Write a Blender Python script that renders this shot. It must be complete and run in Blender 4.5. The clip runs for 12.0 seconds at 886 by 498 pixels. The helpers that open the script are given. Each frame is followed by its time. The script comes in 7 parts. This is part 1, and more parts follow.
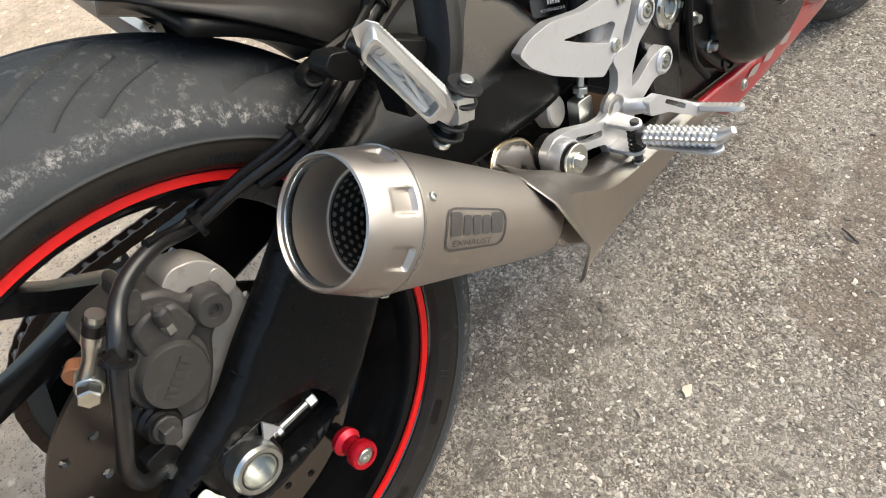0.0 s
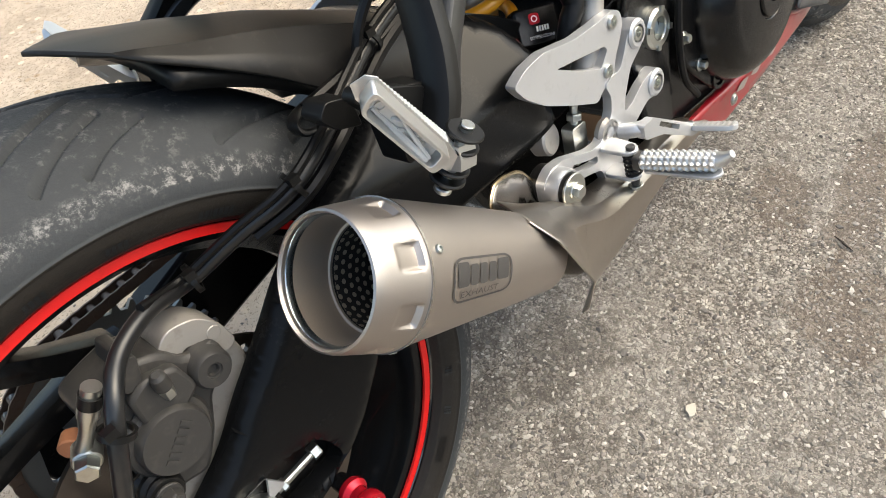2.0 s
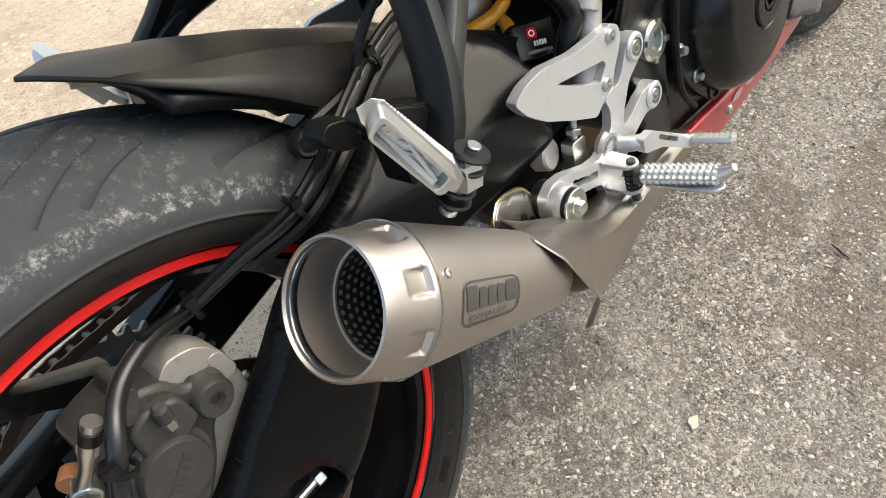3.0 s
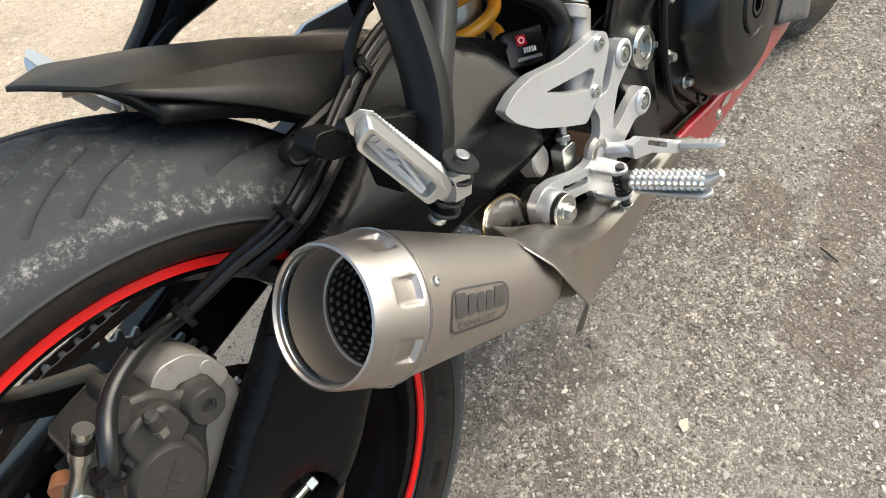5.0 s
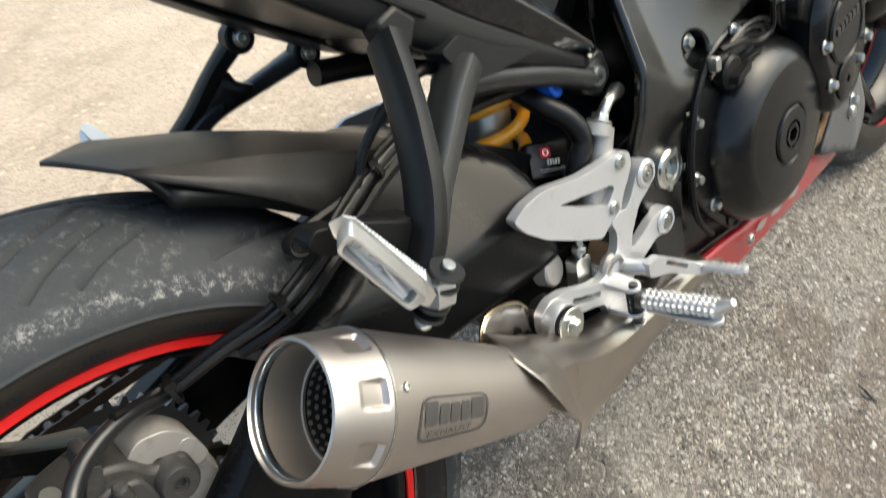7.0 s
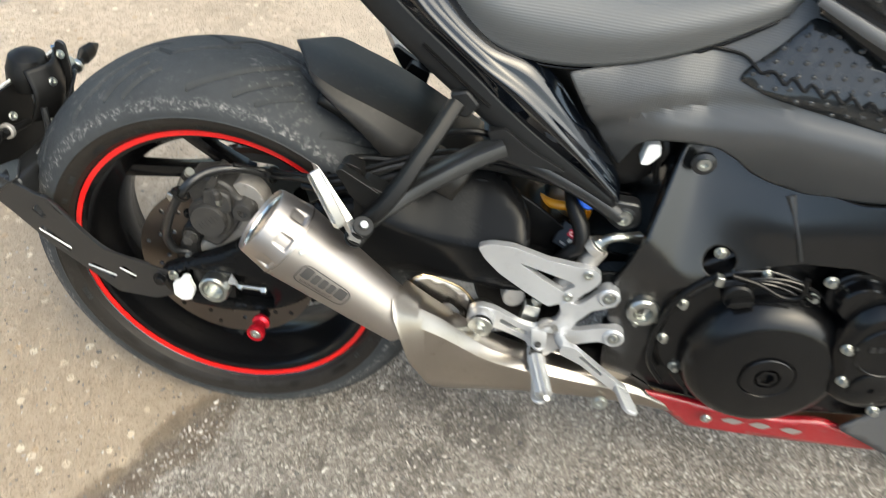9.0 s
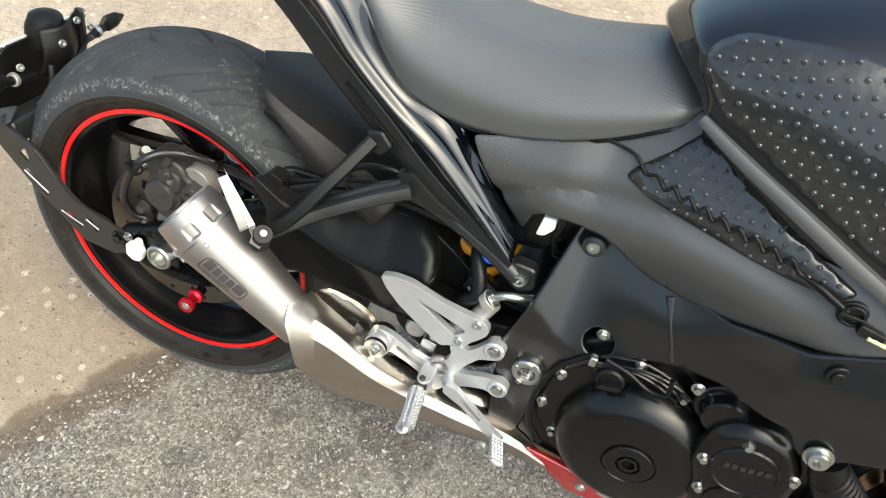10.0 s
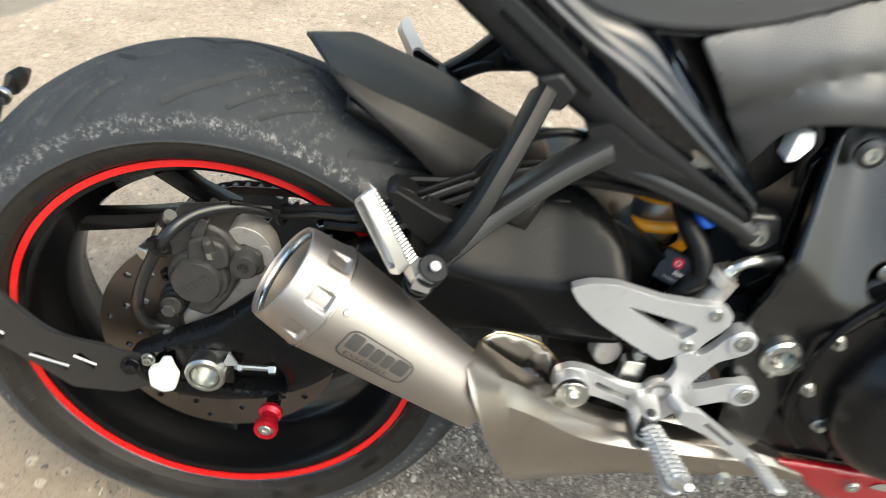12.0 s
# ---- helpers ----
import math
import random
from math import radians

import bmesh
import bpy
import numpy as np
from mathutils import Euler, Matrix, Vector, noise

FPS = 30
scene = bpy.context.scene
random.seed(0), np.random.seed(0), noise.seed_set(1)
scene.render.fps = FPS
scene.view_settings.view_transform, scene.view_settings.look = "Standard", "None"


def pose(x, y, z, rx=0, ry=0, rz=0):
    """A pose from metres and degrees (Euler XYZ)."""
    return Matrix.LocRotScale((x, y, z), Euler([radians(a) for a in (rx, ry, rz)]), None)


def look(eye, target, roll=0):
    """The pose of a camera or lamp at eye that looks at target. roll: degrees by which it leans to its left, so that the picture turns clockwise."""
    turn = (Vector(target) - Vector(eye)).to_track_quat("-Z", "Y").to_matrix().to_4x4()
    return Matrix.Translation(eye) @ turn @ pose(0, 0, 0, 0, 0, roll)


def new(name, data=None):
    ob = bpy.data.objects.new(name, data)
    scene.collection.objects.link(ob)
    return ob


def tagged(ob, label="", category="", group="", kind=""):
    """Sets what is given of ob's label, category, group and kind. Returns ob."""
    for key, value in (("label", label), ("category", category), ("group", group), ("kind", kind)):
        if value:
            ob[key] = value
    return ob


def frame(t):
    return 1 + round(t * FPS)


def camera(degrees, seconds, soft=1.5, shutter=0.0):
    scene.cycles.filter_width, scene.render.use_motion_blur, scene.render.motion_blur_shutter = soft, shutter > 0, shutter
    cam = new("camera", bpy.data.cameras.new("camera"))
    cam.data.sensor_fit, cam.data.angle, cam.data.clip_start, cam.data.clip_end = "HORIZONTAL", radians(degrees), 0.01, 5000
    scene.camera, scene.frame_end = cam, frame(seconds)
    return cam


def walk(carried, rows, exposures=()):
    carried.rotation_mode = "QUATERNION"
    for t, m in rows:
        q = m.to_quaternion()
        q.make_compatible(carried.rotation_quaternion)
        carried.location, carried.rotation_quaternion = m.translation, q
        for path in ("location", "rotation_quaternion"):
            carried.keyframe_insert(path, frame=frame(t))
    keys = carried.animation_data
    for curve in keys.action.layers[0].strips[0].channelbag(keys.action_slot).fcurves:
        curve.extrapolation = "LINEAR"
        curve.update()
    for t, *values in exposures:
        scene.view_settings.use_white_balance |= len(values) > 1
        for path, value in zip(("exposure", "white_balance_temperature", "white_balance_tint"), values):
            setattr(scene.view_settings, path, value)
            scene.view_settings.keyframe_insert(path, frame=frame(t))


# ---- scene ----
cam = camera(61.97, 12.0, soft=0.9, shutter=0.4)
ROWS = [
    (0.0, -0.0446, -0.3697, 0.8483, 40.898, 6.212, -47.505),
    (0.5, -0.0427, -0.3544, 0.8543, 41.004, 6.874, -48.326),
    (1.0, -0.0393, -0.3497, 0.8542, 41.270, 7.031, -48.994),
    (1.5, -0.0367, -0.3405, 0.8553, 41.135, 6.963, -49.824),
    (2.0, -0.0302, -0.3393, 0.8573, 41.031, 6.848, -50.236),
    (2.5, -0.0254, -0.3322, 0.8553, 41.291, 6.904, -50.829),
    (3.0, -0.0276, -0.3221, 0.8578, 41.513, 6.817, -51.590),
    (3.2, -0.0276, -0.3205, 0.8587, 41.293, 6.543, -51.785),
    (4.8, -0.0238, -0.3246, 0.8639, 41.214, 6.317, -52.049),
    (5.0, -0.0255, -0.3257, 0.8636, 41.594, 6.591, -51.968),
    (5.5, -0.0248, -0.3316, 0.8604, 42.186, 6.334, -51.220),
    (6.0, -0.0233, -0.3376, 0.8595, 43.027, 6.272, -50.407),
    (6.5, -0.0176, -0.3407, 0.8599, 44.726, 6.062, -48.877),
    (7.0, 0.0098, -0.3588, 0.8743, 48.937, 5.761, -44.624),
    (7.2, 0.0231, -0.3798, 0.8966, 50.768, 5.652, -41.705),
    (8.8, 0.3025, -0.6316, 1.1433, 43.049, -4.990, 6.580),
    (9.0, 0.3454, -0.6307, 1.1954, 39.227, -4.371, 8.282),
    (9.5, 0.4572, -0.6082, 1.2790, 35.891, -5.688, 9.236),
    (10.0, 0.5615, -0.5676, 1.2885, 37.528, -7.085, 22.465),
    (10.5, 0.5965, -0.5616, 1.2953, 38.010, -6.443, 24.243),
    (11.0, 0.5617, -0.5649, 1.2865, 38.090, -6.336, 22.056),
    (11.5, 0.3659, -0.5646, 1.2057, 39.904, -6.580, 12.976),
    (12.0, 0.2141, -0.4961, 0.9945, 44.179, -4.703, 2.294),
]
walk(cam, [(t, pose(*p)) for t, *p in ROWS], exposures=[(0.0, 1.44, 7100, 4), (6.5, 1.44, 6950, 1), (9.0, 1.42, 6850, 0), (12.0, 1.46, 6900, 0)])

# ---- light: a bright overcast sky with a veiled, very wide sun ----
world = bpy.data.worlds.new("overcast_sky")
scene.world = world
world.use_nodes = True
wn, wl = world.node_tree.nodes, world.node_tree.links
sky = wn.new("ShaderNodeTexSky")
sky.sky_type, sky.sun_disc = "NISHITA", False
sky.sun_elevation, sky.sun_rotation = radians(56), radians(126)
sky.air_density, sky.dust_density, sky.ozone_density = 1.0, 4.0, 1.0
wl.new(sky.outputs["Color"], wn["Background"].inputs["Color"])
wn["Background"].inputs["Strength"].default_value = 0.15
sun_data = bpy.data.lights.new("sun", "SUN")
sun_data.energy, sun_data.angle, sun_data.color = 0.85, radians(66), (1.0, 0.98, 0.96)
sun = new("sun", sun_data)
sun.matrix_world = look((4.2, -3.0, 7.6), (0, 0, 0))


# ---- materials ----
def material(name, color, rough=0.5, metal=0.0, vary=0.12, grain=60.0, relief=0.0, coat=0.0, fine=900.0, spots=None, stretch=(1, 1, 1), spec=0.5):
    """Base colour with cloudy wear at two scales, uneven gloss and fine relief. spots: (colour, amount) of dust or dirt."""
    m = bpy.data.materials.new(name)
    m.use_nodes = True
    n, l = m.node_tree.nodes, m.node_tree.links
    b = n["Principled BSDF"]
    tc = n.new("ShaderNodeTexCoord")
    mp = n.new("ShaderNodeMapping")
    mp.inputs["Scale"].default_value = stretch
    l.new(tc.outputs["Object"], mp.inputs["Vector"])
    big, small = n.new("ShaderNodeTexNoise"), n.new("ShaderNodeTexNoise")
    big.inputs["Scale"].default_value, big.inputs["Detail"].default_value = grain * 0.25, 4
    small.inputs["Scale"].default_value, small.inputs["Detail"].default_value = fine, 2
    l.new(mp.outputs[0], big.inputs["Vector"])
    l.new(mp.outputs[0], small.inputs["Vector"])
    mix = n.new("ShaderNodeMix")
    mix.data_type = "RGBA"
    mix.inputs["A"].default_value = [c * (1 - vary) for c in color] + [1]
    mix.inputs["B"].default_value = [min(1, c * (1 + vary)) for c in color] + [1]
    add = n.new("ShaderNodeMath")
    add.operation = "MULTIPLY_ADD"
    add.inputs[1].default_value = 0.35
    l.new(small.outputs["Fac"], add.inputs[0])
    half = n.new("ShaderNodeMath")
    half.operation = "MULTIPLY"
    half.inputs[1].default_value = 0.65
    l.new(big.outputs["Fac"], half.inputs[0])
    l.new(half.outputs[0], add.inputs[2])
    l.new(add.outputs[0], mix.inputs["Factor"])
    out = mix.outputs["Result"]
    if spots:
        sn = n.new("ShaderNodeTexNoise")
        sn.inputs["Scale"].default_value, sn.inputs["Detail"].default_value = grain * 2, 8
        l.new(tc.outputs["Object"], sn.inputs["Vector"])
        ramp = n.new("ShaderNodeMapRange")
        ramp.inputs["From Min"].default_value, ramp.inputs["From Max"].default_value = 0.56, 0.75
        ramp.inputs["To Max"].default_value = spots[1]
        l.new(sn.outputs["Fac"], ramp.inputs["Value"])
        dm = n.new("ShaderNodeMix")
        dm.data_type = "RGBA"
        dm.inputs["B"].default_value = (*spots[0], 1)
        l.new(ramp.outputs[0], dm.inputs["Factor"])
        l.new(out, dm.inputs["A"])
        out = dm.outputs["Result"]
    l.new(out, b.inputs["Base Color"])
    rr = n.new("ShaderNodeMapRange")
    rr.inputs["To Min"].default_value, rr.inputs["To Max"].default_value = max(0.02, rough * 0.8), min(1, rough * 1.2)
    l.new(add.outputs[0], rr.inputs["Value"])
    l.new(rr.outputs[0], b.inputs["Roughness"])
    b.inputs["Metallic"].default_value = metal
    b.inputs["Coat Weight"].default_value = coat
    b.inputs["Coat Roughness"].default_value = 0.04
    b.inputs["Specular IOR Level"].default_value = spec
    if relief:
        bump = n.new("ShaderNodeBump")
        bump.inputs["Strength"].default_value, bump.inputs["Distance"].default_value = min(1, relief * 1000), relief
        l.new(small.outputs["Fac"], bump.inputs["Height"])
        l.new(bump.outputs[0], b.inputs["Normal"])
    return m


DUST = (0.22, 0.19, 0.16)
M_SWING = material("textured_black_paint", (0.005, 0.0052, 0.0056), 0.26, relief=0.00010, fine=420, spots=(DUST, 0.006), spec=0.15)
M_MATTE = material("matte_black_plastic", (0.0066, 0.0065, 0.0064), 0.40, relief=0.00010, fine=1500, spots=(DUST, 0.012), spec=0.22)
M_FRAME = material("satin_black_frame_paint", (0.012, 0.0124, 0.013), 0.36, metal=0.0, relief=0.0001, fine=2000, spots=(DUST, 0.03), spec=0.6)
M_SPAR = material("satin_black_spar_paint", (0.006, 0.0062, 0.0066), 0.25, relief=0.0001, fine=2000, spots=(DUST, 0.02), spec=0.68)
M_TAIL = material("satin_black_tail_plastic", (0.011, 0.0113, 0.0118), 0.38, relief=0.0001, fine=1500, spots=(DUST, 0.015), spec=0.28)
M_GLOSS = material("gloss_black_paint", (0.002, 0.003, 0.005), 0.03, coat=1.0, vary=0.05, spec=0.2)
# Lighter, warmer matte black: sky light on the mudguard put into the colour, plus dust.
M_HUGGER = material("skylit_dusty_black_plastic", (0.017, 0.0155, 0.014), 0.42, relief=0.00015, fine=1300, spots=(DUST, 0.06), spec=0.26)
M_GREY = material("dark_grey_panel", (0.07, 0.07, 0.072), 0.45, spec=0.6, relief=0.0002, fine=700)
M_RUBBERPART = material("black_rubber", (0.004, 0.004, 0.004), 0.42, spots=(DUST, 0.05), spec=0.35)
M_RED = material("red_rim_tape", (0.72, 0.012, 0.012), 0.35, vary=0.06, spots=((0.3, 0.01, 0.01), 0.3))
M_REDALU = material("red_anodised", (0.55, 0.01, 0.025), 0.25, metal=0.6)
M_BELLY = material("red_painted_belly", (0.30, 0.004, 0.012), 0.3, coat=0.6, vary=0.2, spots=(DUST, 0.25))
M_RIM = material("black_rim_paint", (0.0035, 0.0035, 0.0038), 0.24, coat=0.15, spots=(DUST, 0.03), spec=0.26)
M_LIP = material("glossy_rim_lip", (0.03, 0.03, 0.032), 0.12, coat=1.0)
M_TI = material("brushed_titanium", (0.43, 0.390, 0.358), 0.43, metal=1.0, vary=0.14, grain=40, relief=0.00005, fine=1500, stretch=(1.0, 0.12, 1.0))
M_TIIN = material("sooty_steel_sleeve", (0.40, 0.345, 0.29), 0.42, metal=0.8, vary=0.15)
M_SOOT = material("soot_black", (0.02, 0.018, 0.016), 0.7, metal=0.3)
M_WOOL = material("pale_packing", (0.36, 0.31, 0.24), 0.9)
M_BLUED = material("heat_blued_steel", (0.50, 0.58, 0.64), 0.2, metal=1.0, vary=0.5, grain=500)
M_STEEL = material("polished_steel", (0.47, 0.44, 0.408), 0.25, metal=1.0, vary=0.1, grain=50)
M_SHIELD = material("dirty_satin_steel", (0.43, 0.392, 0.35), 0.29, metal=1.0, vary=0.22, grain=70, spots=((0.30, 0.25, 0.19), 0.25))
M_GOLDEDGE = material("heat_tinted_edge", (0.62, 0.47, 0.28), 0.25, metal=1.0)
M_ALU = material("silver_painted_aluminium", (0.52, 0.525, 0.535), 0.40, metal=0.65, vary=0.06, spots=((0.12, 0.12, 0.12), 0.12))
M_WORN = material("worn_raw_aluminium", (0.60, 0.595, 0.58), 0.34, metal=0.85, vary=0.12, relief=0.0004, fine=500)
M_ZINC = material("zinc_plated_steel", (0.50, 0.51, 0.48), 0.33, metal=1.0, vary=0.15, spots=((0.2, 0.15, 0.1), 0.2))
M_CALIPER = material("grey_anodised_caliper", (0.036, 0.0345, 0.033), 0.42, spec=0.35, spots=(DUST, 0.10))
M_CALBRK = material("cast_alloy_bracket", (0.36, 0.34, 0.315), 0.45, metal=0.5, vary=0.12, spots=((0.1, 0.08, 0.06), 0.3))
M_DISC = material("brake_disc_steel", (0.15, 0.13, 0.115), 0.35, metal=1.0, vary=0.2)
M_RUST = material("rusty_bolt", (0.28, 0.11, 0.05), 0.7, vary=0.3)
M_ENGINE = material("satin_black_engine", (0.0032, 0.0032, 0.0035), 0.25, spec=0.37, relief=0.0001, fine=1800, spots=(DUST, 0.03))
M_ORANGE = material("orange_spring_paint", (0.72, 0.30, 0.015), 0.35, coat=0.3)
M_BLUE = material("blue_anodised", (0.01, 0.10, 0.55), 0.3, metal=0.4)
M_CHAIN = material("dirty_chain_steel", (0.17, 0.125, 0.10), 0.55, metal=0.7, vary=0.35, spots=((0.12, 0.05, 0.02), 0.5))
M_SPROCKET = material("sprocket_alloy", (0.24, 0.25, 0.25), 0.45, metal=0.6, vary=0.2)
M_WHITE = material("white_paint_mark", (0.75, 0.75, 0.73), 0.6)
M_GREYINK = material("grey_engraving", (0.045, 0.042, 0.04), 0.5)
M_PAD = material("clear_rubber_pad", (0.018, 0.0185, 0.0185), 0.20, coat=0.4, vary=0.4, grain=30, relief=0.0008, fine=70, spots=((0.05, 0.05, 0.048), 0.5))
M_STUD = material("clear_rubber_stud", (0.03, 0.031, 0.032), 0.10, coat=0.8)
M_CARBON = material("dark_hose", (0.004, 0.004, 0.0042), 0.38, spots=(DUST, 0.03), spec=0.22)
M_HOSE = material("shiny_black_hose", (0.010, 0.0103, 0.011), 0.30, spots=(DUST, 0.04), spec=0.5)
M_CLEAR = material("clear_reflector", (0.66, 0.65, 0.62), 0.10, vary=0.25, grain=300, coat=0.5)
M_TAN = material("heat_browned_header", (0.34, 0.22, 0.14), 0.35, metal=0.9, vary=0.25)
M_YELLOW = material("pale_yellow_tie", (0.75, 0.68, 0.30), 0.5)


M_BARK = material("dark_bark", (0.035, 0.026, 0.02), 0.8, vary=0.3, grain=400, relief=0.0004)
M_FLAKE = material("pale_limestone", (0.42, 0.385, 0.32), 0.85, vary=0.15, grain=300, relief=0.0005)
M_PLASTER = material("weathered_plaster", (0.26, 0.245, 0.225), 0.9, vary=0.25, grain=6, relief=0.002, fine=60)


def woven(m, axes, period, height, zone=None):
    """Adds moulded relief to a material: fine ridges along one axis, or a weave along two. zone: (slope, low, high) of z + slope * x."""
    n, l = m.node_tree.nodes, m.node_tree.links
    tc, out = n.new("ShaderNodeTexCoord"), None
    for axis in axes:
        w = n.new("ShaderNodeTexWave")
        w.bands_direction, w.wave_profile = axis, "SIN"
        w.inputs["Scale"].default_value = 0.314 / period
        l.new(tc.outputs["Object"], w.inputs["Vector"])
        if out:
            mul = n.new("ShaderNodeMath")
            mul.operation = "MULTIPLY"
            l.new(out, mul.inputs[0])
            l.new(w.outputs["Fac"], mul.inputs[1])
            out = mul.outputs[0]
        else:
            out = w.outputs["Fac"]
    if zone:
        sep = n.new("ShaderNodeSeparateXYZ")
        l.new(tc.outputs["Object"], sep.inputs[0])
        tilt = n.new("ShaderNodeMath")
        tilt.operation, tilt.inputs[1].default_value = "MULTIPLY_ADD", zone[0]
        l.new(sep.outputs["X"], tilt.inputs[0])
        l.new(sep.outputs["Z"], tilt.inputs[2])
        edge = n.new("ShaderNodeMapRange")
        edge.inputs["From Min"].default_value, edge.inputs["From Max"].default_value = zone[1], zone[2]
        l.new(tilt.outputs[0], edge.inputs["Value"])
        on = n.new("ShaderNodeMath")
        on.operation = "MULTIPLY"
        l.new(out, on.inputs[0])
        l.new(edge.outputs[0], on.inputs[1])
        out = on.outputs[0]
    bump = n.new("ShaderNodeBump")
    bump.inputs["Strength"].default_value, bump.inputs["Distance"].default_value = 1.0, height
    l.new(out, bump.inputs["Height"])
    l.new(bump.outputs[0], n["Principled BSDF"].inputs["Normal"])
    return m


def seat_material():
    """Black vinyl with fine moulded ribs."""
    return woven(material("ribbed_black_vinyl", (0.085, 0.087, 0.088), 0.40, spec=0.6), "Z", 0.0028, 0.00016)


def dotted_panel_material():
    """Dark grey moulded panel with a fine raised weave in its upper part."""
    return woven(material("dotted_grey_panel", (0.052, 0.0522, 0.0525), 0.38, spec=0.7), "XZ", 0.0026, 0.00014, (-0.26, 0.534, 0.540))


def tyre_material():
    """Black rubber: dusty tread, a band of pale scuffs on the shoulder, clean brownish sidewall."""
    m = bpy.data.materials.new("tyre_rubber")
    m.use_nodes = True
    n, l = m.node_tree.nodes, m.node_tree.links
    b = n["Principled BSDF"]
    tc = n.new("ShaderNodeTexCoord")
    sep = n.new("ShaderNodeSeparateXYZ")
    l.new(tc.outputs["Object"], sep.inputs[0])

    def calc(op, a, c=None, d=None):
        q = n.new("ShaderNodeMath")
        q.operation = op
        for i, v in enumerate((a, c, d)):
            if v is None:
                continue
            if isinstance(v, (int, float)):
                q.inputs[i].default_value = v
            else:
                l.new(v, q.inputs[i])
        return q.outputs[0]

    def noise_tex(scale, detail=4, rough=0.6, vec=None):
        q = n.new("ShaderNodeTexNoise")
        q.inputs["Scale"].default_value, q.inputs["Detail"].default_value, q.inputs["Roughness"].default_value = scale, detail, rough
        l.new(vec or tc.outputs["Object"], q.inputs["Vector"])
        return q.outputs["Fac"]

    def ramp(v, a, c, lo=0.0, hi=1.0):
        q = n.new("ShaderNodeMapRange")
        q.interpolation_type = "SMOOTHSTEP"
        for i, x in zip(("From Min", "From Max", "To Min", "To Max"), (a, c, lo, hi)):
            q.inputs[i].default_value = x
        l.new(v, q.inputs["Value"])
        return q.outputs[0]

    ay = calc("ABSOLUTE", sep.outputs["Y"])
    rr = calc("SQRT", calc("ADD", calc("MULTIPLY", sep.outputs["X"], sep.outputs["X"]), calc("MULTIPLY", sep.outputs["Z"], sep.outputs["Z"])))
    edge = calc("MULTIPLY_ADD", noise_tex(70, 3), 0.018, rr)
    band = calc("MULTIPLY", ramp(edge, 0.268, 0.275), ramp(edge, 0.280, 0.290, 1.0, 0.0))
    scuff = calc("MULTIPLY", band, ramp(noise_tex(140, 10, 0.8), 0.44, 0.70))
    dust = calc("MULTIPLY", ramp(noise_tex(110, 8, 0.75), 0.50, 0.66), ramp(rr, 0.262, 0.30, 0.35, 1.0))
    dust = calc("MULTIPLY", dust, ramp(noise_tex(9, 3), 0.35, 0.65))

    def mixc(f, a, c):
        q = n.new("ShaderNodeMix")
        q.data_type = "RGBA"
        for k, v in (("A", a), ("B", c)):
            if isinstance(v, tuple):
                q.inputs[k].default_value = (*v, 1)
            else:
                l.new(v, q.inputs[k])
        l.new(f, q.inputs["Factor"])
        return q.outputs["Result"]

    base = mixc(noise_tex(25, 4), (0.026, 0.0285, 0.031), (0.052, 0.0555, 0.058))
    base = mixc(ramp(rr, 0.2505, 0.2515, 1.0, 0.0), base, (0.020, 0.0175, 0.015))
    base = mixc(ramp(dust, 0, 1, 0, 0.55), base, (0.17, 0.165, 0.155))
    base = mixc(ramp(scuff, 0, 1, 0, 0.85), base, (0.30, 0.29, 0.275))
    l.new(base, b.inputs["Base Color"])
    l.new(ramp(rr, 0.2505, 0.2515, 0.42, 0.66), b.inputs["Roughness"])
    b.inputs["Specular IOR Level"].default_value = 0.2
    bump = n.new("ShaderNodeBump")
    bump.inputs["Strength"].default_value, bump.inputs["Distance"].default_value = 0.6, 0.0009
    l.new(noise_tex(420, 5, 0.75), bump.inputs["Height"])
    l.new(bump.outputs[0], b.inputs["Normal"])
    return m


